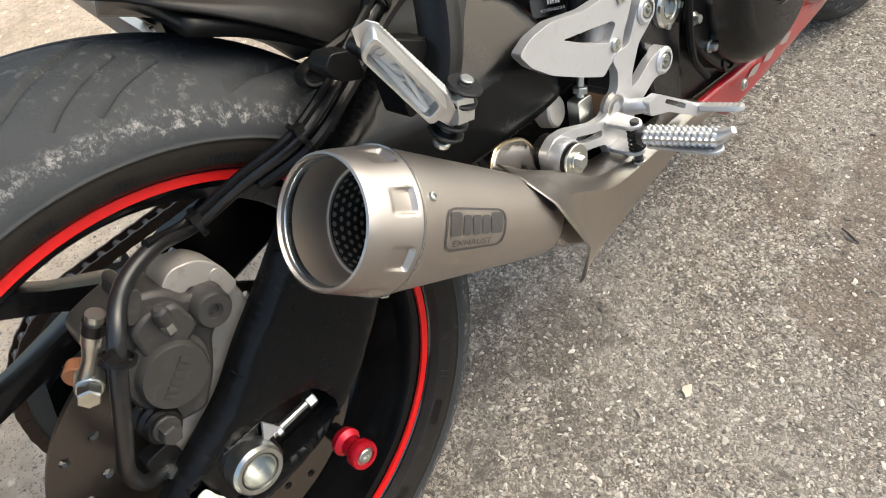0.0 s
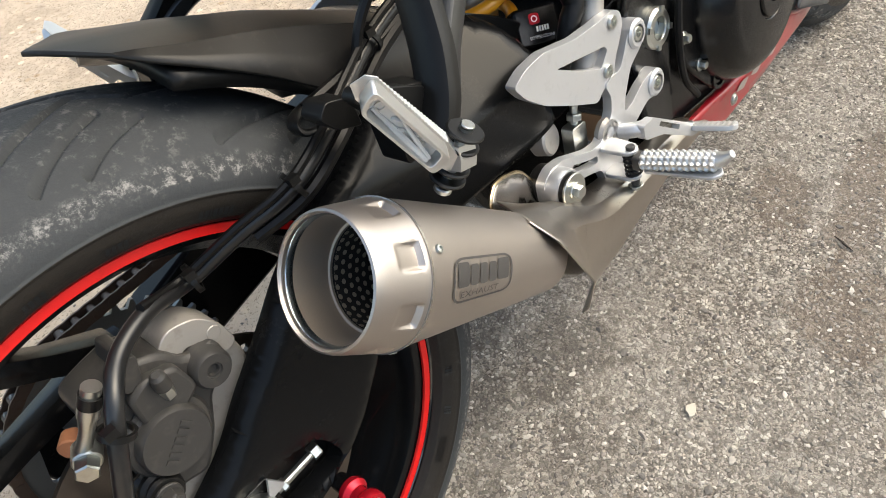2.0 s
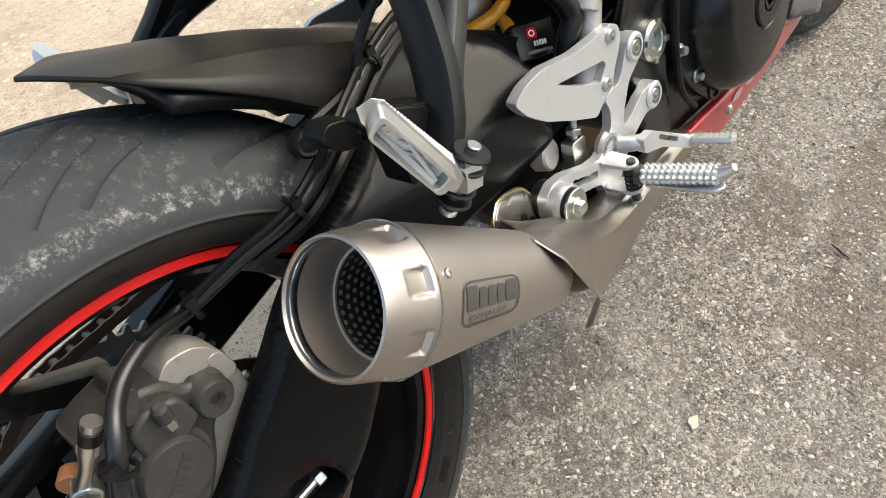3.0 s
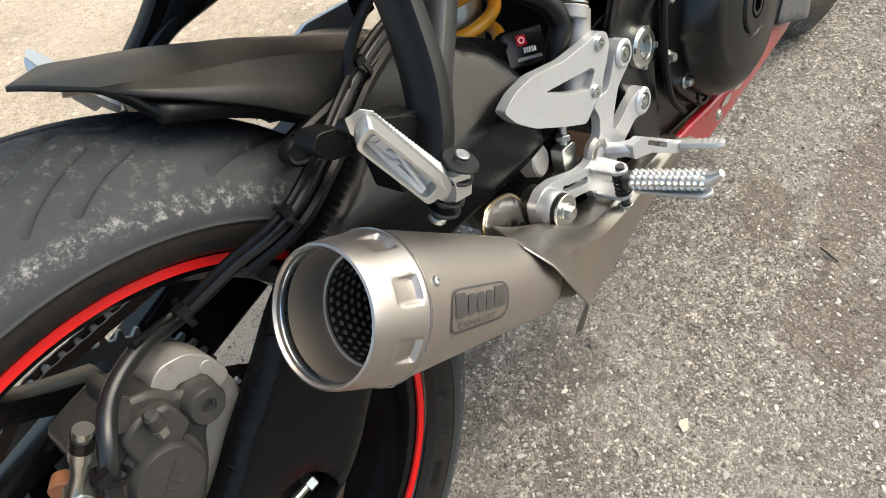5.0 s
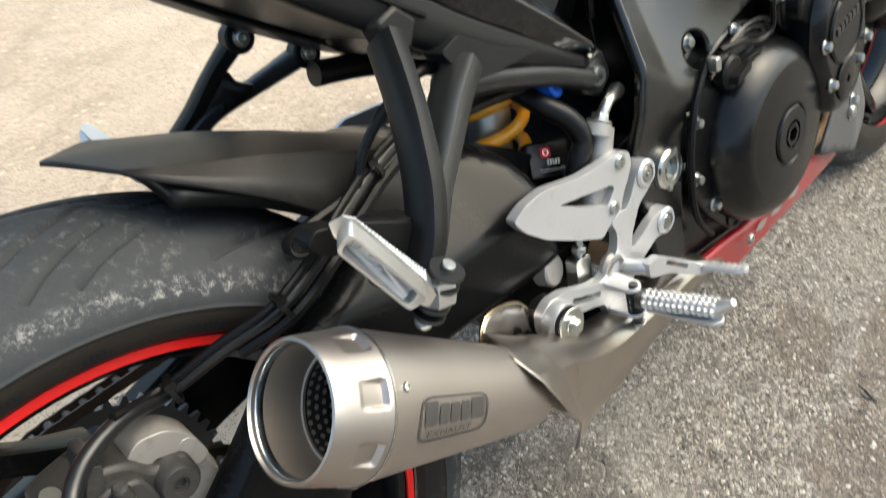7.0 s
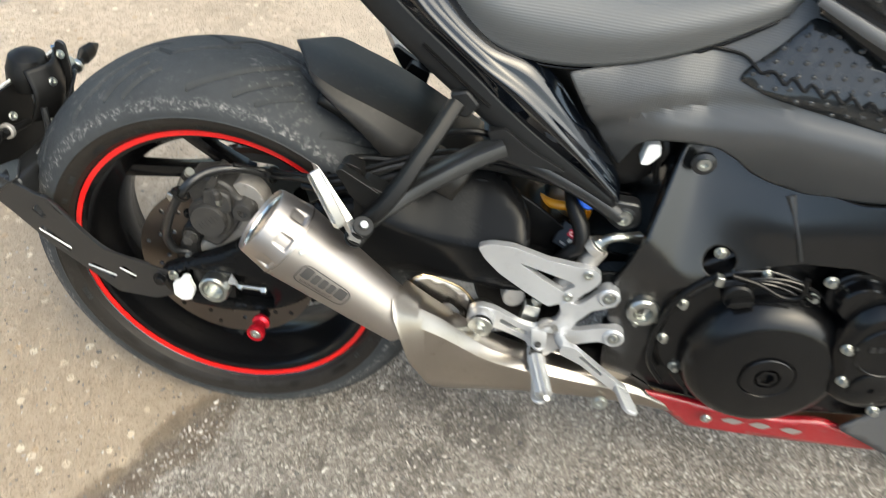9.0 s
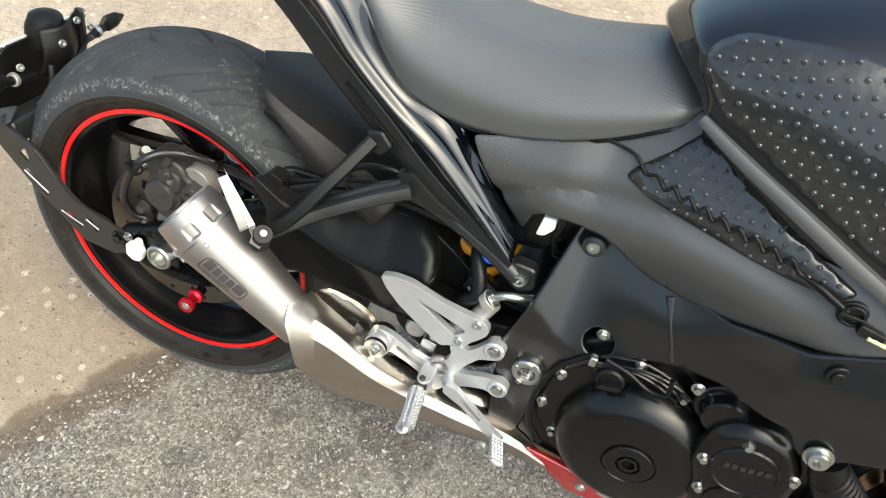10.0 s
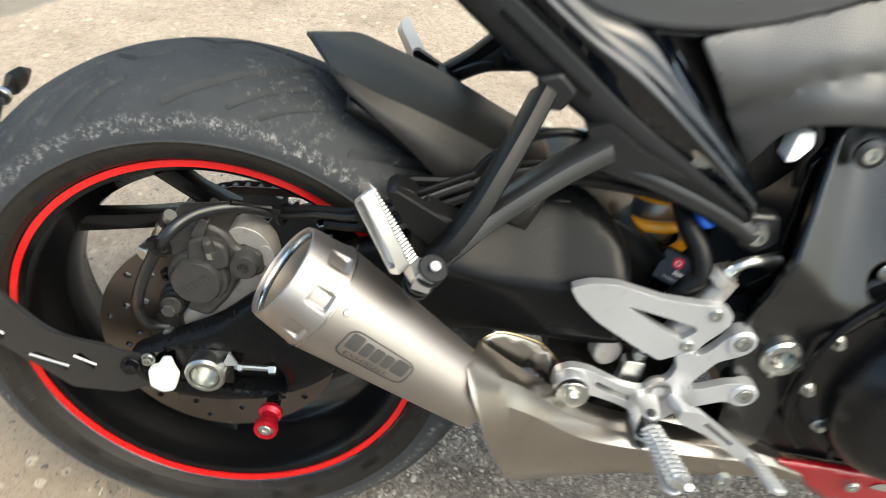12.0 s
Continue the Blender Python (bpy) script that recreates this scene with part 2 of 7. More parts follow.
def ground_material():
    """Worn grey asphalt with pale chips; beyond a slanting joint, older sandy concrete with rounded pebbles; oil and dirt stains."""
    m = bpy.data.materials.new("worn_asphalt_and_concrete")
    m.use_nodes = True
    n, l = m.node_tree.nodes, m.node_tree.links
    b = n["Principled BSDF"]
    geo = n.new("ShaderNodeNewGeometry")
    pos = geo.outputs["Position"]
    sep = n.new("ShaderNodeSeparateXYZ")
    l.new(pos, sep.inputs[0])
    X, Y = sep.outputs["X"], sep.outputs["Y"]

    def calc(op, a, c=None, d=None):
        q = n.new("ShaderNodeMath")
        q.operation = op
        for i, v in enumerate((a, c, d)):
            if v is None:
                continue
            if isinstance(v, (int, float)):
                q.inputs[i].default_value = v
            else:
                l.new(v, q.inputs[i])
        return q.outputs[0]

    def noise_tex(scale, detail=5, rough=0.6):
        q = n.new("ShaderNodeTexNoise")
        q.inputs["Scale"].default_value, q.inputs["Detail"].default_value, q.inputs["Roughness"].default_value = scale, detail, rough
        l.new(pos, q.inputs["Vector"])
        return q.outputs["Fac"]

    def cells(scale, feature="F1", random=1.0):
        q = n.new("ShaderNodeTexVoronoi")
        q.feature = feature
        q.inputs["Scale"].default_value, q.inputs["Randomness"].default_value = scale, random
        l.new(pos, q.inputs["Vector"])
        return q

    def ramp(v, a, c, lo=0.0, hi=1.0):
        q = n.new("ShaderNodeMapRange")
        q.interpolation_type = "SMOOTHSTEP"
        for i, x in zip(("From Min", "From Max", "To Min", "To Max"), (a, c, lo, hi)):
            q.inputs[i].default_value = x
        l.new(v, q.inputs["Value"])
        return q.outputs[0]

    def mixc(f, a, c):
        q = n.new("ShaderNodeMix")
        q.data_type = "RGBA"
        for k, v in (("A", a), ("B", c)):
            if isinstance(v, tuple):
                q.inputs[k].default_value = (*v, 1)
            else:
                l.new(v, q.inputs[k])
        l.new(f, q.inputs["Factor"]) if not isinstance(f, (int, float)) else None
        return q.outputs["Result"]

    def blot(x, y, rx, ry, turn=0.0):
        """A soft ragged blot at a place on the ground."""
        c, s = np.cos(turn), np.sin(turn)
        dx, dy = calc("SUBTRACT", X, x), calc("SUBTRACT", Y, y)
        u = calc("MULTIPLY", calc("MULTIPLY_ADD", dy, float(s), calc("MULTIPLY", dx, float(c))), 1 / rx)
        v = calc("MULTIPLY", calc("MULTIPLY_ADD", dx, float(-s), calc("MULTIPLY", dy, float(c))), 1 / ry)
        r = calc("SQRT", calc("ADD", calc("MULTIPLY", u, u), calc("MULTIPLY", v, v)))
        r = calc("ADD", r, calc("MULTIPLY_ADD", noise_tex(16, 6), 1.1, -0.55))
        return ramp(r, 0.55, 1.05, 1.0, 0.0)

    warp = n.new("ShaderNodeTexNoise")
    warp.inputs["Scale"].default_value, warp.inputs["Detail"].default_value = 120, 3
    l.new(pos, warp.inputs["Vector"])
    shift = n.new("ShaderNodeVectorMath")
    shift.operation = "MULTIPLY_ADD"
    shift.inputs[1].default_value = (0.006, 0.006, 0.006)
    l.new(warp.outputs["Color"], shift.inputs[0])
    l.new(pos, shift.inputs[2])

    def stones(scale):
        """Angular stones: a shade for each one, and how far each place is from the joint."""
        q, r = cells(scale), cells(scale, "DISTANCE_TO_EDGE")
        for node in (q, r):
            l.new(shift.outputs[0], node.inputs["Vector"])
        s = n.new("ShaderNodeSeparateColor")
        l.new(q.outputs["Color"], s.inputs[0])
        return s.outputs, r.outputs["Distance"]

    coarse, coarse_edge = stones(175)
    small_pick, small_edge = stones(400)
    cloud, fine = noise_tex(3.0, 6), noise_tex(45, 8, 0.7)
    asphalt = mixc(ramp(small_pick[0], 0.0, 1.0), (0.070, 0.057, 0.045), (0.42, 0.37, 0.308))
    asphalt = mixc(ramp(small_edge, 0.02, 0.12, 0.7, 0.0), asphalt, (0.07, 0.062, 0.055))
    chip = calc("MULTIPLY", ramp(coarse[0], 0.50, 0.53), ramp(coarse_edge, 0.06, 0.12))
    chip_shade = mixc(ramp(coarse[1], 0.0, 0.85), (0.14, 0.122, 0.103), (0.46, 0.415, 0.355))
    chip_shade = mixc(ramp(coarse[2], 0.78, 0.82), chip_shade, (0.62, 0.575, 0.505))
    asphalt = mixc(chip, asphalt, chip_shade)
    asphalt = mixc(ramp(fine, 0.35, 0.75, 0.0, 0.35), asphalt, (0.30, 0.28, 0.255))
    asphalt = mixc(ramp(cloud, 0.42, 0.68, 0.0, 0.35), asphalt, (0.36, 0.33, 0.29))
    asphalt = mixc(ramp(noise_tex(24, 6, 0.72), 0.50, 0.66, 0.0, 0.65), asphalt, (0.095, 0.078, 0.063))
    asphalt = mixc(ramp(noise_tex(31, 6, 0.72), 0.54, 0.72, 0.0, 0.5), asphalt, (0.50, 0.475, 0.43))
    conc = mixc(ramp(fine, 0.25, 0.75), (0.46, 0.365, 0.272), (0.68, 0.565, 0.44))
    conc = mixc(ramp(noise_tex(6, 6, 0.65), 0.45, 0.65, 0.0, 0.5), conc, (0.37, 0.29, 0.21))
    conc = mixc(ramp(noise_tex(1.6, 5), 0.4, 0.65, 0.0, 0.5), conc, (0.72, 0.605, 0.475))
    pebble = cells(34)
    pick = n.new("ShaderNodeSeparateColor")
    l.new(pebble.outputs["Color"], pick.inputs[0])
    l.new(shift.outputs[0], pebble.inputs["Vector"])
    stone = calc("MULTIPLY", ramp(pick.outputs[0], 0.42, 0.44), ramp(pebble.outputs["Distance"], 0.20, 0.30, 1.0, 0.0))
    conc = mixc(calc("MULTIPLY", stone, 0.9), conc, mixc(pick.outputs[1], (0.46, 0.33, 0.21), (0.82, 0.73, 0.58)))
    dark_pits = calc("MULTIPLY", ramp(small_pick[2], 0.86, 0.9), 0.6)
    conc = mixc(dark_pits, conc, (0.16, 0.12, 0.085))
    joint_a = calc("ADD", calc("MULTIPLY_ADD", X, -0.588, calc("MULTIPLY", Y, 0.809)), 0.035)
    joint_b = calc("ADD", calc("MULTIPLY_ADD", X, -0.857, calc("MULTIPLY", Y, 0.517)), -0.002)
    side = calc("ADD", calc("MAXIMUM", joint_a, joint_b), calc("MULTIPLY_ADD", noise_tex(7, 6), 0.09, -0.050))
    dirt = calc("MAXIMUM", blot(-0.26, -0.08, 0.42, 0.30, 0.5), blot(-0.55, 0.15, 0.5, 0.3, 0.7))
    conc = mixc(calc("MULTIPLY", dirt, calc("MULTIPLY_ADD", stone, -0.45, 0.62)), conc, (0.30, 0.225, 0.15))
    base = mixc(ramp(side, -0.012, 0.02), asphalt, conc)
    far_slab = calc("ADD", calc("MULTIPLY_ADD", X, -0.814, calc("MULTIPLY", Y, 0.581)), calc("MULTIPLY_ADD", noise_tex(5, 5), 0.12, -0.06))
    base = mixc(ramp(far_slab, 1.34, 1.37, 0.0, 0.75), base, (0.27, 0.245, 0.20))
    wet = calc("MAXIMUM", blot(-0.075, -0.140, 0.12, 0.055, 1.0), blot(-0.155, -0.270, 0.14, 0.05, 1.05))
    oil = calc("MAXIMUM", blot(0.42, -0.03, 0.10, 0.07), blot(0.30, -0.30, 0.05, 0.03))
    for spot in ((0.10, -0.22, 0.05, 0.025, 0.6), (0.312, -0.124, 0.05, 0.03), (0.212, -0.082, 0.03, 0.02), (0.342, -0.10, 0.035, 0.025), (0.314, -0.165, 0.028, 0.02), (0.385, 0.075, 0.07, 0.05), (0.303, 0.015, 0.07, 0.05)):
        oil = calc("MAXIMUM", oil, blot(*spot))
    base = mixc(ramp(wet, 0, 1, 0, 0.68), base, (0.125, 0.090, 0.060))
    base = mixc(ramp(oil, 0, 1, 0, 0.45), base, (0.075, 0.063, 0.053))
    brown = calc("MAXIMUM", calc("MAXIMUM", blot(0.70, -0.31, 0.11, 0.09, 0.3), blot(0.85, -0.15, 0.10, 0.05, 0.4)), blot(0.95, -0.25, 0.22, 0.06, 0.1))
    base = mixc(ramp(brown, 0, 1, 0, 0.55), base, (0.14, 0.105, 0.08))
    spots = ramp(noise_tex(19, 6, 0.7), 0.58, 0.76, 0.0, 0.4)
    base = mixc(spots, base, (0.09, 0.075, 0.06))
    l.new(base, b.inputs["Base Color"])
    b.inputs["Roughness"].default_value = 0.85
    b.inputs["Specular IOR Level"].default_value = 0.3
    h = calc("ADD", calc("MULTIPLY", fine, 0.5), calc("MULTIPLY_ADD", ramp(small_edge, 0.0, 0.15), 0.25, calc("MULTIPLY", chip, 0.35)))
    bump = n.new("ShaderNodeBump")
    bump.inputs["Strength"].default_value, bump.inputs["Distance"].default_value = 0.9, 0.006
    l.new(h, bump.inputs["Height"])
    l.new(bump.outputs[0], b.inputs["Normal"])
    return m


def stone_material():
    """Chips of limestone and grit; each one has its own shade."""
    m = bpy.data.materials.new("stone_chips")
    m.use_nodes = True
    n, l = m.node_tree.nodes, m.node_tree.links
    geo = n.new("ShaderNodeNewGeometry")
    r = n.new("ShaderNodeValToRGB")
    r.color_ramp.elements[0].color = (0.09, 0.082, 0.074, 1)
    r.color_ramp.elements[1].color = (0.54, 0.50, 0.44, 1)
    e = r.color_ramp.elements.new(0.72)
    e.color = (0.27, 0.242, 0.21, 1)
    l.new(geo.outputs["Random Per Island"], r.inputs[0])
    l.new(r.outputs[0], n["Principled BSDF"].inputs["Base Color"])
    n["Principled BSDF"].inputs["Roughness"].default_value = 0.8
    return m


M_SEAT, M_PANEL, M_TYRE, M_GROUND, M_STONE = seat_material(), dotted_panel_material(), tyre_material(), ground_material(), stone_material()


# ---- mesh helpers (the motorcycle is built upright in its own metres: x ahead, y to its left, z up) ----
def part(name, bm, mat, parent, label="", bevel=0.0, smooth=38, solid=0.0, seg=2):
    """Links a bmesh as one mesh object under a thing or under a part."""
    me = bpy.data.meshes.new(name)
    bmesh.ops.recalc_face_normals(bm, faces=bm.faces)
    bm.to_mesh(me)
    bm.free()
    me.materials.append(mat)
    if smooth:
        me.polygons.foreach_set("use_smooth", [True] * len(me.polygons))
        me.set_sharp_from_angle(angle=radians(smooth))
    ob = new(name, me)
    ob.parent = parent
    if solid:
        s = ob.modifiers.new("thickness", "SOLIDIFY")
        s.thickness, s.offset = solid, 0
    if bevel:
        b = ob.modifiers.new("edges", "BEVEL")
        b.width, b.segments, b.limit_method, b.angle_limit, b.harden_normals = bevel, seg, "ANGLE", radians(35), False
    return tagged(ob, label)


def aim(c, d, up=(0, 0, 1)):
    """A frame at c whose z looks along d."""
    d = Vector(d).normalized()
    u = Vector(up)
    if abs(u.dot(d)) > 0.95:
        u = Vector((1, 0, 0))
    x = u.cross(d).normalized()
    y = d.cross(x)
    return Matrix.Translation(c) @ Matrix((x, y, d)).transposed().to_4x4()


def join(*bms):
    out = bmesh.new()
    for b in bms:
        me = bpy.data.meshes.new("tmp")
        b.to_mesh(me)
        b.free()
        out.from_mesh(me)
        bpy.data.meshes.remove(me)
    return out


def lathe(profile, c=(0, 0, 0), d=(0, 1, 0), segs=48, close=False):
    """Turns rows of (radius, place along d) round the axis through c."""
    bm, m = bmesh.new(), aim(c, d)
    rings = [[bm.verts.new(m @ Vector((r * math.cos(a), r * math.sin(a), h))) for a in np.linspace(0, 2 * math.pi, segs, endpoint=False)] for r, h in profile]
    pairs = list(zip(rings, rings[1:])) + ([(rings[-1], rings[0])] if close else [])
    for p, q in pairs:
        for i in range(segs):
            j = (i + 1) % segs
            bm.faces.new((p[i], p[j], q[j], q[i]))
    if not close:
        for ring, (r, _) in ((rings[0], profile[0]), (rings[-1], profile[-1])):
            if r < 0.002:
                bm.faces.new(ring)
    return bm


def disc(c, d, r, h, segs=32, chamfer=0.0):
    """A closed round slice from c along d."""
    e = chamfer
    return lathe([(0.0005, 0), (r - e, 0), (r, e), (r, h - e), (r - e, h), (0.0005, h)], c, d, segs) if e else lathe([(0.0005, 0), (r, 0), (r, h), (0.0005, h)], c, d, segs)


def spline(pts, per=8):
    """A smooth line through points."""
    p = [Vector(q) for q in pts]
    p = [2 * p[0] - p[1], *p, 2 * p[-1] - p[-2]]
    out = []
    for a, b, c, d in zip(p, p[1:], p[2:], p[3:]):
        for i in range(per):
            t = i / per
            out.append(0.5 * ((2 * b) + (c - a) * t + (2 * a - 5 * b + 4 * c - d) * t * t + (3 * b - a - 3 * c + d) * t**3))
    return out + [p[-2]]


def sweep(pts, r, segs=12, flat=1.0, per=8, up=(0, 1, 0), square=False):
    """A tube along a smooth line. r: one radius or one at each point; flat: the width across up over the other."""
    line = spline(pts, per) if len(pts) > 2 else [Vector(pts[0]).lerp(Vector(pts[1]), i / per) for i in range(per + 1)]
    rs = r if isinstance(r, (list, tuple)) else [r] * len(pts)
    rad = np.interp(np.linspace(0, len(pts) - 1, len(line)), range(len(pts)), rs).tolist()
    bm, rings = bmesh.new(), []
    for i, p in enumerate(line):
        d = (line[min(i + 1, len(line) - 1)] - line[max(i - 1, 0)]).normalized()
        x = Vector(up).cross(d).normalized()
        y = d.cross(x)
        ring = []
        for k in range(segs):
            a = 2 * math.pi * (k + 0.5) / segs
            ca, sa = math.cos(a), math.sin(a)
            if square:
                g = max(abs(ca), abs(sa)) ** 0.75
                ca, sa = ca / g, sa / g
            ring.append(bm.verts.new(p + rad[i] * (ca * flat * x + sa * y)))
        rings.append(ring)
    for p, q in zip(rings, rings[1:]):
        for i in range(segs):
            j = (i + 1) % segs
            bm.faces.new((p[i], p[j], q[j], q[i]))
    bm.faces.new(rings[0])
    bm.faces.new(rings[-1])
    return bm


def rounded(poly, r, n=4):
    """An outline with its corners rounded by r."""
    out, k = [], len(poly)
    for i in range(k):
        a, b, c = (Vector(poly[j % k]) for j in (i - 1, i, i + 1))
        u, v = a - b, c - b
        e = min(r, u.length * 0.45, v.length * 0.45)
        p, q = b + u.normalized() * e, b + v.normalized() * e
        out += [tuple(p * (1 - t) ** 2 + b * (2 * t * (1 - t)) + q * (t * t)) for t in (k / (n - 1) for k in range(n))]
    return out


def within(poly, x, z):
    """Whether a place lies inside an outline."""
    hit = False
    for (a, b), (c, d) in zip(poly, [*poly[1:], poly[0]]):
        if (b > z) != (d > z) and x < (c - a) * (z - b) / (d - b) + a:
            hit = not hit
    return hit


def skin(outline, yfun, holes=(), step=0.02, rims=()):
    """A sheet with an outline in x and z that follows y = yfun(x, z)."""
    from mathutils.geometry import delaunay_2d_cdt

    pts, edges = [], []
    for loop in (outline, *holes):
        s, dense = len(pts), []
        for a, b in zip(loop, [*loop[1:], loop[0]]):
            k = max(1, round((Vector(b) - Vector(a)).length / step))
            dense += [Vector(a).lerp(Vector(b), i / k) for i in range(k)]
        pts += dense
        edges += [(s + i, s + (i + 1) % len(dense)) for i in range(len(dense))]
    for i, (a, b) in enumerate(edges if rims else ()):
        mid, d = (pts[a] + pts[b]) / 2, (pts[b] - pts[a]).normalized()
        for off in rims:
            for side in (1, -1):
                q = mid + Vector((-d.y, d.x)) * off * side
                if within(outline, *q) and not any(within(h, *q) for h in holes) and min((q - p).length for p in pts) > off * 0.8:
                    pts.append(q)
    xs, zs = [p[0] for p in outline], [p[1] for p in outline]
    edge_pts = np.array([tuple(p) for p in pts])
    for x in np.arange(min(xs) + step / 2, max(xs), step):
        for z in np.arange(min(zs) + step / 2, max(zs), step):
            if np.min(np.hypot(*(edge_pts - (x, z)).T)) > step * 0.45:
                pts.append(Vector((x, z)))
    vs, _, fs, *_ = delaunay_2d_cdt(pts, edges, [], 2, 1e-6)
    bm = bmesh.new()
    verts = [bm.verts.new((v.x, yfun(v.x, v.y), v.y)) for v in vs]
    for f in fs:
        mx, mz = (sum(vs[i][k] for i in f) / len(f) for k in (0, 1))
        if any(within(h, mx, mz) for h in holes):
            continue
        try:
            bm.faces.new([verts[i] for i in f])
        except ValueError:
            pass
    loose = [v for v in bm.verts if not v.link_faces]
    bmesh.ops.delete(bm, geom=loose, context="VERTS")
    return bm


def prism(outline, y0, y1, holes=()):
    """An outline in x and z, with holes, drawn out from y0 to y1."""
    from mathutils.geometry import tessellate_polygon

    loops = [list(outline), *map(list, holes)]
    flat = [p for lp in loops for p in lp]
    tris = tessellate_polygon([[Vector((x, z, 0)) for x, z in lp] for lp in loops])
    bm = bmesh.new()
    lo, hi = [bm.verts.new((x, y0, z)) for x, z in flat], [bm.verts.new((x, y1, z)) for x, z in flat]
    for t in tris:
        for side in (lo, hi):
            try:
                bm.faces.new([side[i] for i in t])
            except ValueError:
                pass
    s = 0
    for lp in loops:
        k = len(lp)
        for i in range(k):
            a, b = s + i, s + (i + 1) % k
            bm.faces.new((lo[a], lo[b], hi[b], hi[a]))
        s += k
    bmesh.ops.recalc_face_normals(bm, faces=bm.faces)
    bmesh.ops.dissolve_limit(bm, angle_limit=radians(1), verts=bm.verts, edges=[e for e in bm.edges if abs(e.verts[0].co.y - e.verts[1].co.y) < 1e-6])
    return bm


def place(bm, m):
    bmesh.ops.transform(bm, matrix=m, verts=bm.verts)
    return bm


def patch(rows, nu=6, nv=6, creased=False):
    """A smooth sheet through a grid of points; creased: straight from point to point across."""
    lines = [[Vector(p) for p in r] if creased else spline(r, nv) for r in rows]
    cols = [spline([ln[j] for ln in lines], nu) for j in range(len(lines[0]))]
    bm = bmesh.new()
    g = [[bm.verts.new(p) for p in c] for c in cols]
    for a, b in zip(g, g[1:]):
        for i in range(len(a) - 1):
            bm.faces.new((a[i], a[i + 1], b[i + 1], b[i]))
    return bm


def mirrored(row):
    """A half cross-section (last point on the middle plane) with its other half."""
    return row + [(x, -y, z) for x, y, z in reversed(row[:-1])]


def hexhead(c, d, r, h, washer=0.0):
    """A hexagon bolt head with a chamfered top, on a washer if one is given."""
    parts = [lathe([(0.0005, 0), (r, 0), (r, h * 0.85), (r * 0.88, h), (0.0005, h)], c, d, 6)]
    if washer:
        parts.append(disc(c, d, washer, h * 0.25, 24, 0.0004))
    return join(*parts)


def sockethead(c, d, r, h):
    """A round bolt head with a recessed hexagon socket."""
    return join(lathe([(0.0005, h * 0.3), (r * 0.42, h * 0.3), (r * 0.5, h), (r * 0.9, h), (r, h * 0.75), (r, 0)], c, d, 24), disc(c, d, r * 1.35, h * 0.18, 24))


RIGHT = (0, -1, 0)


def bolt(c, parent, r=0.006, h=0.006, d=RIGHT, mat=None, style="socket", label=""):
    bm = sockethead(c, d, r, h) if style == "socket" else hexhead(c, d, r, h, r * 1.5)
    return part("bolt", bm, mat or M_ZINC, parent, label, smooth=30)


# ---- the ground ----
def ground():
    bm = bmesh.new()
    bmesh.ops.create_grid(bm, x_segments=2, y_segments=2, size=3000)
    ob = part("ground", bm, M_GROUND, None, smooth=0)
    return tagged(ob, "worn grey asphalt yard with pale stone chips, sandy concrete beyond an oil-stained joint", "ground", kind="structure")


def grit(ground_ob):
    """Chips that stand proud of the asphalt; too many to count."""
    rng = np.random.default_rng(4)
    ico = bmesh.new()
    bmesh.ops.create_icosphere(ico, subdivisions=1, radius=1)
    base = np.array([v.co[:] for v in ico.verts])
    tri = np.array([[v.index for v in f.verts] for f in ico.faces])
    ico.free()
    count = 60000
    xy = np.stack([rng.uniform(-0.55, 1.75, count), rng.uniform(-0.95, 0.75, count)], 1)
    side = np.maximum(-0.588 * xy[:, 0] + 0.809 * xy[:, 1] + 0.035, -0.857 * xy[:, 0] + 0.517 * xy[:, 1])
    xy = xy[(side < 0.0) | (rng.random(count) < 0.12)]
    k = len(xy)
    size = rng.uniform(0.0011, 0.0031, k) * np.where(rng.random(k) < 0.06, 1.7, 1.0)
    squash = np.stack([rng.uniform(0.8, 1.5, k), rng.uniform(0.6, 1.0, k), rng.uniform(0.35, 0.7, k)], 1)
    turn = rng.uniform(0, 2 * np.pi, k)
    v = base[None] * (1 + rng.uniform(-0.45, 0.35, (k, len(base), 1))) * squash[:, None] * size[:, None, None]
    c, s = np.cos(turn)[:, None], np.sin(turn)[:, None]
    v = np.stack([v[..., 0] * c - v[..., 1] * s, v[..., 0] * s + v[..., 1] * c, v[..., 2]], -1)
    v[..., :2] += xy[:, None]
    v[..., 2] += size[:, None] * 0.12
    f = (tri[None] + (np.arange(k) * len(base))[:, None, None]).reshape(-1, 3)
    me = bpy.data.meshes.new("grit")
    me.from_pydata(v.reshape(-1, 3).tolist(), [], f.tolist())
    me.materials.append(M_STONE)
    return tagged(new("grit", me), "small pale and dark stone chips set in the asphalt", "gravel", kind="stuff")


def unseen_wall():
    """An added, unseen long low plain wall right of the motorcycle; darkens its reflections."""
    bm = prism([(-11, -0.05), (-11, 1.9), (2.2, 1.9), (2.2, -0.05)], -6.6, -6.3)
    ob = part("wall_unseen", bm, M_PLASTER, None, smooth=0)
    return tagged(ob, "unseen low plain weathered grey plaster wall, added to darken reflections", "wall", kind="structure")


yard = ground()
unseen_wall()
grit(yard)


def twig():
    bm = sweep([(0.818, -0.242, 0.003), (0.812, -0.255, 0.004), (0.808, -0.263, 0.0035), (0.805, -0.273, 0.0028)], [0.0008, 0.0018, 0.0015, 0.0006], 7)
    ob = part("twig", bm, M_BARK, None)
    return tagged(ob, "short dark dry twig lying on the asphalt", "twig")


